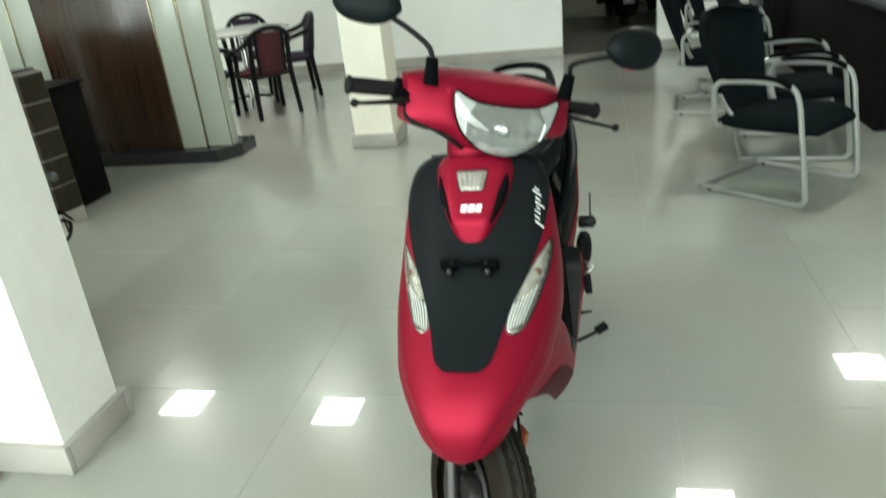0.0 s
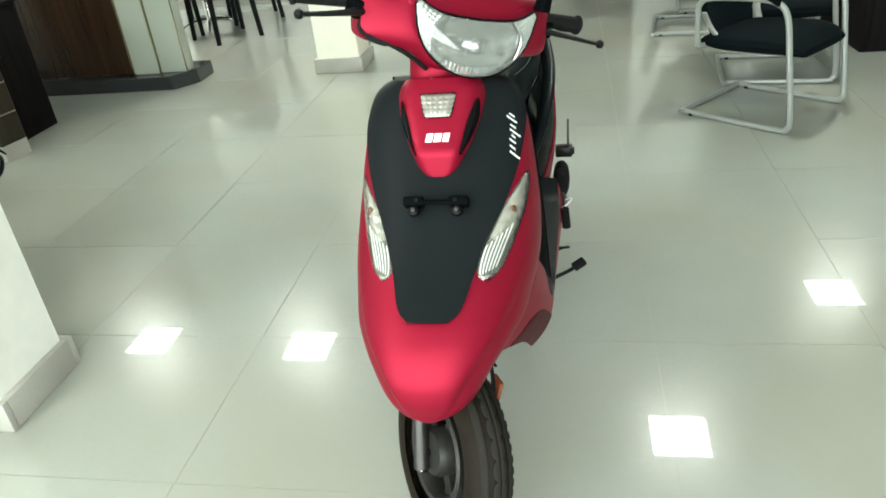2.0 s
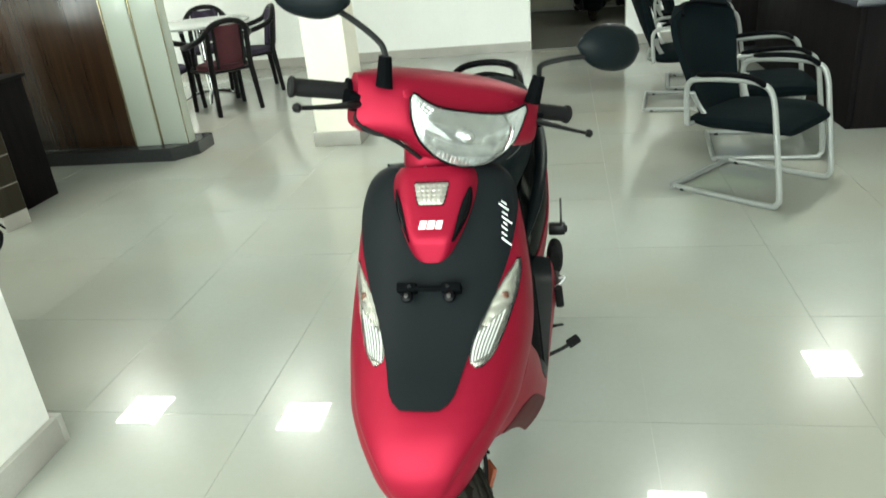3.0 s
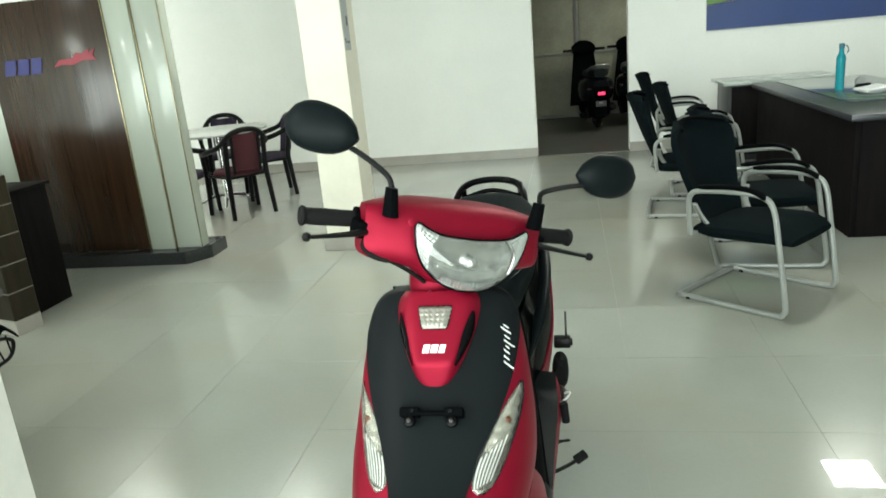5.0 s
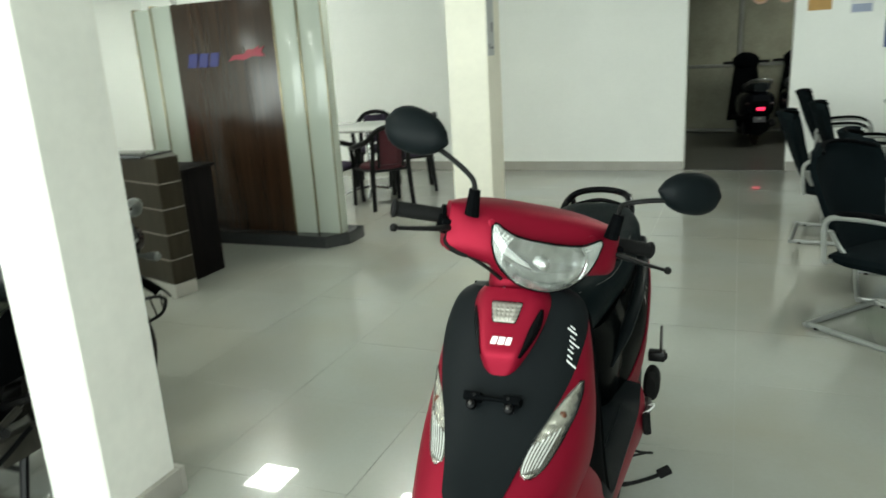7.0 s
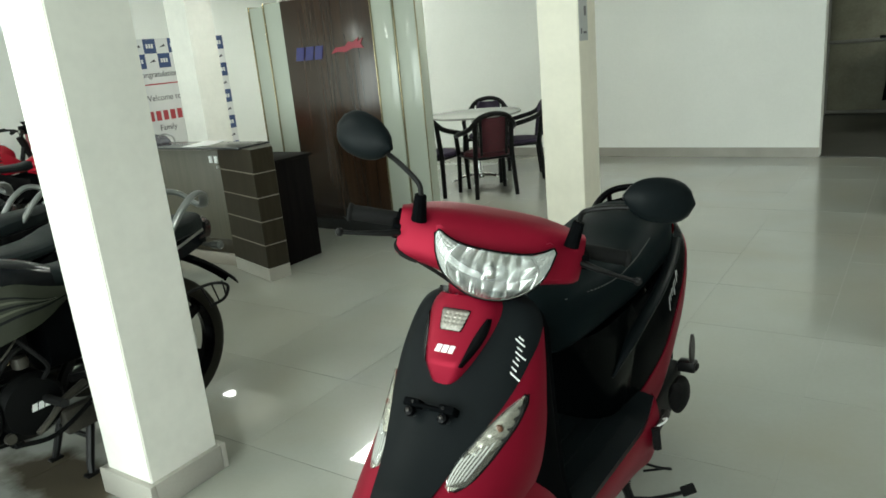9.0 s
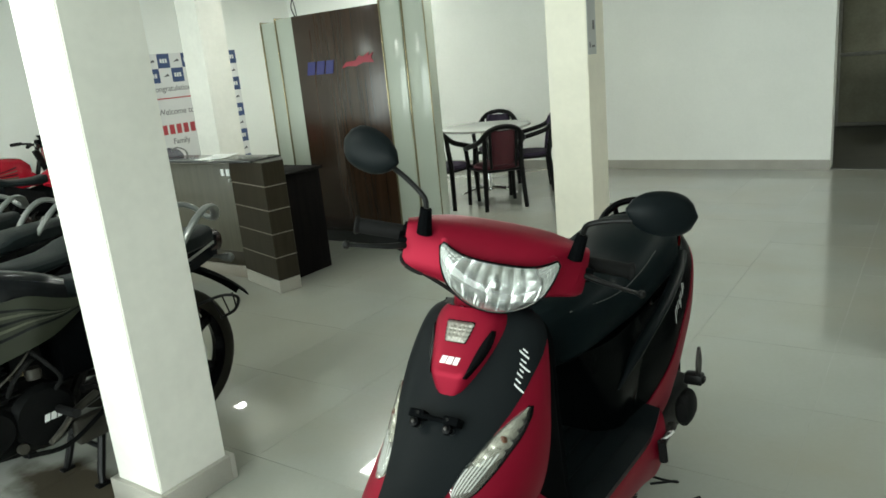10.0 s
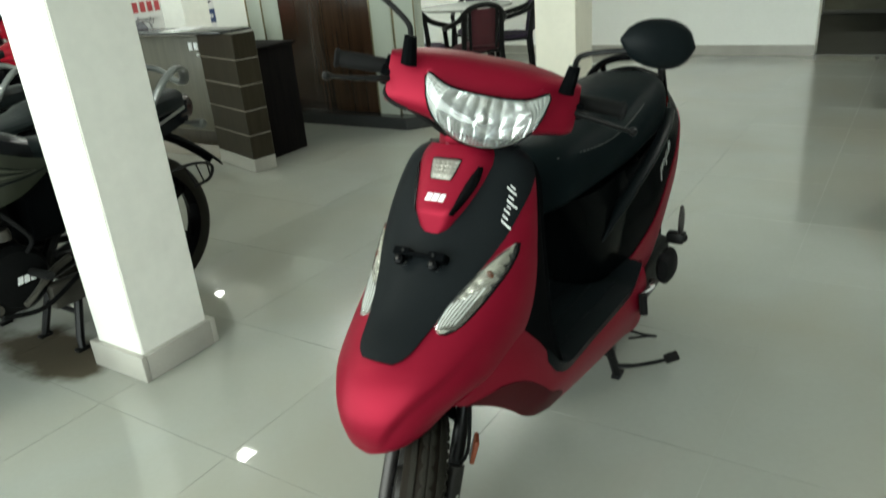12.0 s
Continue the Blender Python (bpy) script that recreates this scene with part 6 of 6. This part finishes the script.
def motorcycle(m, label, tank_mat, group="parked motorcycles", tank_top=M_BLACKPAINT, mirrors=True):
    """A commuter motorcycle facing -y, its rear axle over the origin."""
    b = thing("motorcycle", m, label, "motorcycle", group)
    big_wheel(b, 0.0)
    big_wheel(b, -1.30, 0.295, 0.042)
    # tank with a crease, and its stripes
    rings = []
    for k in range(17):
        t = k / 16
        y = -0.95 + 0.56 * t
        w = curve_at([(0, 0.05), (0.12, 0.11), (0.4, 0.145), (0.7, 0.125), (1, 0.07)], t)
        top = curve_at([(0, 0.80), (0.15, 0.875), (0.45, 0.895), (0.8, 0.845), (1, 0.79)], t)
        low = curve_at([(0, 0.70), (0.3, 0.655), (0.7, 0.645), (1, 0.69)], t)
        rings.append(oval(0, (top + low) / 2, w, (top - low) / 2, 20, 2.6, y))
    tank = part("tank", loft(rings), tank_top, b, "gloss fuel tank")
    part("filler_cap", lathe([(0.0, 0.0), (0.035, 0.0), (0.033, 0.012), (0.0, 0.014)], 18, pose(0, -0.72, 0.888), False), M_STEEL, tank)
    for s in (-1, 1):
        def shroud(u, v, s=s):
            t = (u + 1) / 2
            y = -1.02 + 0.66 * t
            lo = curve_at([(0, 0.60), (0.3, 0.60), (0.7, 0.625), (1, 0.70)], t)
            hi = curve_at([(0, 0.66), (0.3, 0.80), (0.6, 0.80), (0.85, 0.745), (1, 0.715)], t)
            x = curve_at([(0, 0.13), (0.3, 0.165), (0.7, 0.15), (1, 0.11)], t) + 0.012 * math.sin(math.pi * v)
            return Vector((s * x, y, lo + (hi - lo) * v))
        sh = part("tank_shroud", sheet(shroud, 20, 8, 0.006 * s), tank_mat, b, "angular painted tank shroud")
        part("groove", sheet(lambda u, v: shroud(u * 0.96, 0.36 + 0.05 * u + 0.05 * v) + Vector((s * 0.003, 0, 0)), 16, 2, 0.002 * s), M_BLACKPAINT, sh)
        for k in range(4):
            def ray_stripe(u, v, k=k):
                t = (u + 1) / 2
                return shroud(0.72 - 1.05 * t, 0.50 + (0.02 + 0.14 * t) * k + (0.012 + 0.055 * t) * v) + Vector((s * 0.0028, 0, 0))
            part("stripe", sheet(ray_stripe, 12, 2, 0.001 * s), M_OLIVE if k % 2 == 0 else M_BLACKPAINT, sh)
        part("side_cover", sheet(lambda u, v, s=s: Vector((s * (0.115 + 0.03 * math.sin(math.pi * v)), -0.36 + 0.30 * (u + 1) / 2, 0.48 + (0.22 + 0.06 * u) * v)), 12, 8, 0.006 * s), M_GLOSS, b, "black side cover")
        part("tail_cowl", sheet(lambda u, v, s=s: Vector((s * (0.105 - 0.035 * (u + 1) / 2) * (1 - 0.25 * (1 - v)), -0.10 + 0.37 * (u + 1) / 2, 0.60 + 0.10 * (u + 1) / 2 + (0.14 - 0.05 * u) * v)), 16, 6, 0.006 * s), M_BLACKPAINT, b, "gloss black tail cowl")
        part("tail_stripe", sheet(lambda u, v, s=s: Vector((s * (0.107 - 0.035 * (u + 1) / 2), -0.02 + 0.27 * (u + 1) / 2, 0.685 + 0.07 * (u + 1) / 2 + 0.012 * v)), 8, 2, 0.002 * s), M_STEEL, b)
        part("rear_shock", tube([(s * 0.12, -0.02, 0.36), (s * 0.115, -0.14, 0.64)], 0.026, 12), M_GLOSS, b)
        part("swing_arm", tube([(s * 0.095, 0.03, 0.305), (s * 0.09, -0.45, 0.38)], 0.022, 8, True, 0.7), M_BLACKMETAL, b)
        part("fork", tube([(s * 0.09, -1.30, 0.295), (s * 0.09, -1.10, 0.80)], [0.026, 0.02], 10), M_STEEL, b)
        part("rear_indicator", tube([(s * 0.04, 0.25, 0.695), (s * 0.075, 0.262, 0.69), (s * 0.10, 0.27, 0.688), (s * 0.135, 0.275, 0.688), (s * 0.145, 0.276, 0.688)], [0.008, 0.009, 0.018, 0.020, 0.012], 10), M_INDIC, b, "grey rear indicator on a short stalk")
        part("footrest", tube([(s * 0.12, -0.56, 0.36), (s * 0.26, -0.57, 0.375)], 0.016, 8), M_RUBBER, b)
        part("pillion_rest", tube([(s * 0.11, -0.20, 0.44), (s * 0.22, -0.20, 0.46)], 0.014, 8), M_RUBBER, b)
        part("pillion_hanger", tube([(s * 0.11, -0.34, 0.55), (s * 0.115, -0.20, 0.44), (s * 0.11, -0.08, 0.58)], 0.012, 8), M_BLACKMETAL, b)
        part("handle_grip", tube([(s * 0.20, -0.96, 1.00), (s * 0.34, -0.90, 0.99)], 0.018, 10), M_RUBBER, b)
        part("handlebar", tube(spline([(s * 0.02, -1.05, 0.93), (s * 0.10, -1.05, 0.98), (s * 0.22, -0.95, 1.00)], 5), 0.012, 8), M_BLACKMETAL, b)
        part("brake_lever", tube([(s * 0.19, -1.0, 0.995), (s * 0.33, -0.97, 0.985)], 0.007, 6), M_STEEL, b)
        if not mirrors:
            continue
        part("mirror_stalk", tube([(s * 0.20, -0.97, 1.01), (s * 0.25, -1.0, 1.12)], 0.006, 6), M_BLACKMETAL, b)
        part("mirror", loft([oval(s * 0.28, 1.16, 0.07 * k, 0.04 * k, 14, 2.6, -1.0 + d) for k, d in ((0.95, 0.01), (1, 0.0), (0.8, -0.02), (0.3, -0.03))]), M_BLACK, b)
    rings = []
    for k in range(19):
        t = k / 18
        y = -0.44 + 0.69 * t
        top = curve_at([(0, 0.80), (0.2, 0.775), (0.45, 0.785), (0.6, 0.825), (1, 0.835)], t)
        w = curve_at([(0, 0.07), (0.25, 0.13), (0.5, 0.135), (0.8, 0.115), (1, 0.075)], t)
        rings.append(oval(0, (top + 0.70 + 0.05 * t) / 2, w, (top - 0.70 - 0.05 * t) / 2, 18, 3, y))
    part("seat", loft(rings), M_BIKESEAT, b, "stepped grey-black vinyl seat")
    hoop = [(0.105, 0.06, 0.79), (0.112, 0.14, 0.88), (0.104, 0.215, 0.922), (0.075, 0.275, 0.905), (0.035, 0.305, 0.862)]
    part("grab_rail", tube(spline([(-x, y, z) for x, y, z in hoop] + [(0, 0.312, 0.85)] + hoop[::-1], 6), 0.0195, 12, True, 0.62), M_GRAB, b, "silver loop grab rail")
    part("tail_lamp", loft([oval(0, 0.755, w, h, 14, 3, y) for y, w, h in ((0.23, 0.066, 0.058), (0.295, 0.060, 0.052), (0.318, 0.040, 0.034))]), M_DARKLENS, b, "dark red tail lamp, unlit")
    part("rear_mudguard", sheet(lambda u, v: Vector((0.068 * u * (1 - 0.35 * v), 0.08 + 0.33 * v, 0.715 - 0.11 * v - 0.11 * v * v - 0.03 * u * u)), 8, 14, 0.006), M_BLACK, b, "black rear mudguard")
    guard = part("saree_guard", tube(spline([(0.14, -0.05, 0.53), (0.145, 0.13, 0.545), (0.145, 0.22, 0.535), (0.145, 0.268, 0.505), (0.145, 0.24, 0.46), (0.135, 0.17, 0.445)], 5), 0.007, 8), M_BLACKMETAL, b, "black wire guard beside the wheel")
    for k in range(3):
        part("wire", tube([(0.148, 0.13 + 0.055 * k, 0.54), (0.145, 0.17 + 0.04 * k, 0.45 + 0.01 * k)], 0.0035, 6), M_BLACKMETAL, guard)
    # engine
    engine = part("engine", box(-0.10, -0.86, 0.24, 0.09, -0.50, 0.44, 0.04, 3), M_ENGINE, b, "dark cast engine block")
    part("clutch_cover", lathe([(0.0, 0.0), (0.115, 0.0), (0.12, 0.02), (0.10, 0.045), (0.0, 0.05)], 26, pose(0.065, -0.60, 0.345, 0, 90, 0), False), M_ENGINE, engine)
    part("crank_cover", lathe([(0.0, 0.0), (0.085, 0.0), (0.09, 0.03), (0.07, 0.05), (0.0, 0.055)], 24, pose(0.065, -0.78, 0.36, 0, 90, 0), False), M_ENGINE, engine)
    for k in range(8):
        part("fin", box(-0.10, -0.86 - 0.006 * k, 0.455 + 0.022 * k, 0.10, -0.66 - 0.006 * k, 0.462 + 0.022 * k, 0.002, 1), M_ENGINE, engine)
    part("cylinder", box(-0.075, -0.86, 0.43, 0.075, -0.69, 0.65, 0.01), M_ENGINE, engine)
    bar_letters(engine, pose(0.118, -0.585, 0.345, 0, 0, 90), [0.018, 0.019, 0.017], 0.026, 0.25, M_WHITEPLASTIC, "maker_emblem", "white emblem bars")
    for k in range(9):
        a = 2 * math.pi * k / 9 + 0.3
        part("bolt", lathe([(0.006, 0.0), (0.006, 0.006), (0.003, 0.008)], 6, pose(0.088, -0.60 + 0.106 * math.cos(a), 0.345 + 0.106 * math.sin(a), 0, 90, 0)), M_WORN, engine)
    for k in range(6):
        a = 2 * math.pi * k / 6
        part("bolt", lathe([(0.0055, 0.0), (0.0055, 0.006), (0.003, 0.008)], 6, pose(0.096, -0.78 + 0.074 * math.cos(a), 0.36 + 0.074 * math.sin(a), 0, 90, 0)), M_WORN, engine)
    part("oil_cap", lathe([(0.0, 0.0), (0.02, 0.0), (0.018, 0.016), (0.0, 0.018)], 12, pose(0.10, -0.70, 0.27, 0, 90, 0), False), M_WORN, engine)
    part("breather_hose", tube(spline([(0.09, -0.70, 0.46), (0.135, -0.69, 0.52), (0.14, -0.64, 0.565), (0.10, -0.58, 0.57)], 6), 0.0085, 8), M_RUBBER, b, "black breather hose")
    part("hose_clip", tube([(0.139 + 0.011 * math.cos(a), -0.665 + 0.006 * math.cos(a), 0.545 + 0.011 * math.sin(a)) for a in [2 * math.pi * k / 12 for k in range(12)]], 0.0022, 5, False, 1, True), M_GOLDTRIM, b, "brass hose clip")
    part("spark_cap", tube([(0.075, -0.84, 0.58), (0.125, -0.86, 0.60)], 0.013, 8), M_RUBBER, b)
    part("ignition_lead", tube(spline([(0.125, -0.86, 0.60), (0.15, -0.82, 0.66), (0.12, -0.74, 0.66), (0.08, -0.68, 0.63)], 6), 0.005, 6), M_RUBBER, b)
    part("throttle_cable", tube(spline([(0.06, -0.58, 0.62), (0.13, -0.62, 0.60), (0.15, -0.72, 0.54), (0.13, -0.82, 0.50), (0.10, -0.88, 0.62)], 6), 0.004, 6), M_WORN, b)
    part("carburettor_bowl", lathe([(0.0, -0.02), (0.026, -0.02), (0.028, 0.0), (0.024, 0.018), (0.0, 0.02)], 14, pose(0.085, -0.60, 0.51), False), M_WORN, b, "bare metal carburettor bowl")
    part("carburettor", box(-0.05, -0.66, 0.50, 0.06, -0.54, 0.62, 0.02), M_ENGINE, b)
    part("hose", tube(spline([(0.10, -0.62, 0.62), (0.15, -0.58, 0.55), (0.145, -0.54, 0.48), (0.11, -0.55, 0.43)], 5), 0.008, 6), M_RUBBER, b)
    part("brake_pedal", tube(spline([(0.16, -0.42, 0.30), (0.17, -0.58, 0.24), (0.18, -0.72, 0.27)], 5), 0.009, 8), M_ENGINE, b)
    part("exhaust", tube(spline([(-0.06, -0.86, 0.46), (-0.10, -0.95, 0.34), (-0.13, -0.75, 0.20), (-0.15, -0.40, 0.24), (-0.16, -0.05, 0.32), (-0.16, 0.25, 0.38)], 6), [0.022] * 16 + [0.045] * 14 + [0.04], 12), M_BLACKMETAL, b, "black exhaust pipe")
    part("frame", tube(spline([(0, -1.06, 0.86), (0, -0.98, 0.60), (0, -0.90, 0.30), (0, -0.55, 0.22), (0, -0.40, 0.40), (0, -0.20, 0.62), (0, 0.20, 0.70)], 5), 0.022, 8), M_BLACKMETAL, b)
    part("head_tube", tube([(0, -1.10, 0.72), (0, -1.03, 0.93)], 0.034, 10), M_BLACKMETAL, b)
    part("inner_fairing", loft([oval(0, 0.56, w, h, 14, 3, y) for y, w, h in ((-0.50, 0.10, 0.14), (-0.38, 0.11, 0.14), (-0.12, 0.10, 0.10))]), M_BLACK, b)
    stand = new("centre_stand")
    stand.parent = b
    for s in (-1, 1):
        part("leg", tube([(s * 0.09, -0.40, 0.26), (s * 0.115, -0.465, 0.05), (s * 0.125, -0.475, 0.012)], [0.016, 0.015, 0.013], 8), M_BLACKMETAL, stand)
        part("foot", box(s * 0.125 - 0.016, -0.50, 0.001, s * 0.125 + 0.016, -0.45, 0.013, 0.003), M_BLACKMETAL, stand)
    part("tie_bar", tube([(-0.10, -0.44, 0.14), (0.10, -0.44, 0.14)], 0.010, 8), M_BLACKMETAL, stand)
    part("plate", box(0.08, -0.52, 0.19, 0.13, -0.36, 0.285, 0.01), M_WORN, b, "worn bare metal footrest plate")
    part("gear_lever", tube(spline([(0.12, -0.42, 0.36), (0.16, -0.52, 0.345), (0.19, -0.60, 0.31), (0.206, -0.65, 0.29)], 5), [0.014] * 8 + [0.011] * 8, 8), M_WORN, b, "worn bare metal foot lever")
    # front end
    part("head_cowl", loft([oval(0, 0.86, w, h, 18, 2.6, y) for y, w, h in ((-1.10, 0.10, 0.10), (-1.18, 0.125, 0.125), (-1.26, 0.115, 0.11), (-1.30, 0.08, 0.075))]), tank_top, b, "headlamp cowl")
    part("headlamp", loft([oval(0, 0.85, w, h, 18, 2.4, y) for y, w, h in ((-1.285, 0.09, 0.075), (-1.31, 0.08, 0.065), (-1.322, 0.04, 0.03))]), M_RIBBED, b, "clear headlamp")
    part("visor", sheet(lambda u, v: Vector((0.10 * u * (1 - 0.4 * v), -1.20 + 0.08 * v + 0.04 * u * u, 0.96 + 0.11 * v)), 8, 6, 0.004), M_GLOSS, b)
    part("instrument", box(-0.07, -1.12, 0.95, 0.07, -1.05, 1.03, 0.015), M_BLACK, b)
    part("front_mudguard", sheet(lambda u, v: Vector((0.07 * u, -1.30 - 0.335 * math.cos(radians(30 + 120 * v)), 0.295 + 0.335 * math.sin(radians(30 + 120 * v)) - 0.03 * u * u)), 8, 18, 0.005), M_BLACK, b, "black front mudguard")
    return b


first = motorcycle(pose(-1.12, 0.065, 0), "parked black motorcycle with olive silver striped tank shrouds, beside the column", M_SILVERTANK)
for x, y, a in ((-1.65, 0.05, 1), (-2.18, 0.02, -1), (-2.72, 0.04, 1.5), (-3.26, 0.0, 0)):
    copy_thing(first, pose(x, y, 0, 0, 0, a))
red_bike = motorcycle(pose(-6.20, 1.08, 0, 0, 0, 166), "parked red and black motorcycle with a bright red tank", M_BRIGHTRED, "parked motorcycles", M_BRIGHTRED, False)
copy_thing(red_bike, pose(-5.02, 1.20, 0, 0, 0, 168))

# ---- the store behind the doorway ----
M_STORE = material("grimy_grey_metal_sheet", (0.29, 0.285, 0.21), 0.6, vary=0.3, scale=2.5, bump=0.3, bump_scale=30)
M_STOREFLOOR = material("dull_dark_floor", (0.075, 0.075, 0.066), 0.35, vary=0.25, scale=3)
M_PIPE = material("pale_dusty_pipe", (0.30, 0.30, 0.27), 0.5, vary=0.15)
SY0, SY1 = BACK + 0.2, 9.9
bm = box(-0.6, SY1, 0, 3.4, SY1 + 0.15, CEIL)
box_into(bm, -0.75, SY0, 0, -0.6, SY1 + 0.15, CEIL)
box_into(bm, 3.4, SY0, 0, 3.55, SY1 + 0.15, CEIL)
structure("wall_store", bm, M_STORE, "grimy grey sheet walls of the back store room")
structure("ceiling_store", box(-0.75, SY0, CEIL, 3.55, SY1 + 0.15, CEIL + 0.1), M_STORE, "grey ceiling of the back store room")
structure("floor_store", box(-0.6, BACK, -0.003, 3.4, SY1, 0.006), M_STOREFLOOR, "dull dark floor of the back store room")
rack = thing("pipe_rail", pose(0, SY1 - 0.04, 0), "pale dusty pipe rails along the store room wall", "rail")
for z in (0.04, 0.98):
    part("rail", tube([(-0.55, 0, z), (3.35, 0, z)], 0.025, 8), M_PIPE, rack)
for x in (0.30, 1.15, 2.0):
    part("post", tube([(x, 0, 0.0), (x, 0, CEIL - 0.01)], 0.028, 8), M_PIPE, rack)
for x in (-0.2, 0.72, 1.58, 2.5):
    part("sheet_panel", box(x - 0.38, 0.01, 0.05, x + 0.38, 0.03, 2.2, 0.003), M_STORE, rack)
M_TAILGLOW = glowing("lit_tail_lamp", (1.0, 0.03, 0.10), 1.6)


def stored_scooter(m, label, lit):
    """A wide-bodied dark scooter facing -y, its rear axle over the origin."""
    b = thing("stored_scooter", m, label, "scooter", "stored scooters")
    wheel_into(b, pose(0, 0.0, 0.209), False)
    wheel_into(b, pose(0, -1.25, 0.209), False)
    part("body", loft([oval(0, z, w, h, 22, 2.8, y) for y, z, w, h in ((0.36, 0.60, 0.09, 0.07), (0.30, 0.58, 0.15, 0.12), (0.15, 0.54, 0.205, 0.17), (-0.10, 0.51, 0.215, 0.19), (-0.35, 0.50, 0.20, 0.20), (-0.48, 0.48, 0.15, 0.18))]), M_BLACKPAINT, b, "wide gloss black body")
    part("seat", loft([oval(0, z, w, 0.055, 20, 3, y) for y, z, w in ((0.34, 0.76, 0.08), (0.25, 0.765, 0.13), (0.0, 0.755, 0.15), (-0.30, 0.735, 0.13), (-0.46, 0.72, 0.08))]), M_BIKESEAT, b, "black vinyl seat")
    part("grab_rail", tube(spline([(-0.13, 0.10, 0.77), (-0.125, 0.28, 0.83), (-0.06, 0.38, 0.855), (0.06, 0.38, 0.855), (0.125, 0.28, 0.83), (0.13, 0.10, 0.77)], 5), 0.016, 8), M_GRAB, b, "silver grab rail")
    part("tail_lamp", box(-0.045, 0.375, 0.480, 0.045, 0.392, 0.518, 0.006), M_TAILGLOW if lit else M_DARKLENS, b, "glowing red tail lamp" if lit else "dark tail lamp")
    part("lamp_housing", box(-0.10, 0.28, 0.44, 0.10, 0.374, 0.60, 0.02), M_BLACK, b)
    part("number_plate", box(-0.07, 0.345, 0.33, 0.07, 0.352, 0.40, 0.002), M_GREYTEXT, b, "dark plate")
    part("plate_mark", box(-0.02, 0.353, 0.365, 0.03, 0.355, 0.39), M_STRIPE, b, "pale bar")
    part("rear_mudguard", sheet(lambda u, v: Vector((0.08 * u, 0.24 + 0.09 * v, 0.44 - 0.24 * v)), 6, 8, 0.006), M_BLACK, b)
    part("leg_shield", sheet(lambda u, v: Vector((u * (0.24 - 0.09 * v), -0.92 - 0.10 * v + 0.06 * u * u, 0.24 + 0.74 * v)), 12, 10, 0.03), M_BLACK, b, "black leg shield")
    part("floorboard", box(-0.18, -0.95, 0.27, 0.18, -0.42, 0.32, 0.02), M_BLACK, b)
    part("handlebar_cowl", loft([[(x, -0.98 + 0.09 * k * math.cos(a), 1.03 + 0.02 * k + 0.115 * k * math.sin(a)) for a in [2 * math.pi * n / 16 for n in range(16)]] for x, k in ((-0.17, 0.40), (-0.12, 0.75), (-0.05, 0.95), (0.05, 1.0), (0.12, 0.75), (0.17, 0.40))]), M_BLACK, b, "black handlebar cowl")
    part("skirt", loft([oval(0, 0.30, w, 0.15, 18, 3, y) for y, w in ((0.22, 0.10), (0.10, 0.17), (-0.30, 0.19), (-0.50, 0.16))]), M_BLACK, b, "black lower body")
    for s in (-1, 1):
        part("grip", tube([(s * 0.14, -0.96, 1.03), (s * 0.30, -0.92, 1.03)], 0.019, 10), M_RUBBER, b)
        part("indicator", loft([oval(s * 0.14, 0.56, 0.035 * k, 0.022 * k, 12, 2.4, 0.30 + d) for k, d in ((1.0, 0.0), (0.8, 0.03), (0.3, 0.04))]), M_DARKLENS, b)
    part("engine_cover", box(0.09, -0.32, 0.15, 0.17, 0.14, 0.32, 0.03, 2), M_ENGINE, b)
    part("exhaust", lathe([(0.02, 0), (0.05, 0.03), (0.055, 0.40), (0.03, 0.44)], 16, pose(-0.17, -0.20, 0.25, -82, 0, 0)), M_BLACKMETAL, b)
    return b


stored_scooter(pose(1.37, 8.50, 0, 0, 0, 188), "dark scooter stored in the back room, tail lamp lit", True)
stored_scooter(pose(1.86, 8.80, 0, 0, 0, 178), "dark scooter stored in the shade of the back room", False)

# ---- floor tiles ----
floor = tagged(part("floor", box(LEFT, FRONT, -0.05, RIGHT, BACK + 4.0, -0.0014), M_GROUT, None, "large polished pale grey floor tiles with thin dark joints", False), "", "floor", "", "structure")
TILE = 0.6
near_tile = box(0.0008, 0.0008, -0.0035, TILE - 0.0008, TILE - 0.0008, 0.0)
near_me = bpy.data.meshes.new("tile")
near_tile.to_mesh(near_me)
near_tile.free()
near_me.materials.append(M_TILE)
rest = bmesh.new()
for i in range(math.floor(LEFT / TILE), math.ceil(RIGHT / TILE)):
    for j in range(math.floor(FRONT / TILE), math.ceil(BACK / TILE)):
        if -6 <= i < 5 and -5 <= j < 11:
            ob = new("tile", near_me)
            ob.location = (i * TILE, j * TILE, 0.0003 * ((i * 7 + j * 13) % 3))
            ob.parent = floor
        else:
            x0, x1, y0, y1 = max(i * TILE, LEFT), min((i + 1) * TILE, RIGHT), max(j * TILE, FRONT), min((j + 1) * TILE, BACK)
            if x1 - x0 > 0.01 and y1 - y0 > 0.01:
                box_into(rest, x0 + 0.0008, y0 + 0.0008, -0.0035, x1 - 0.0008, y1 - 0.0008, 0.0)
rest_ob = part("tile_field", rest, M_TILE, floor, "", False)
rest_ob["kind"] = "stuff"
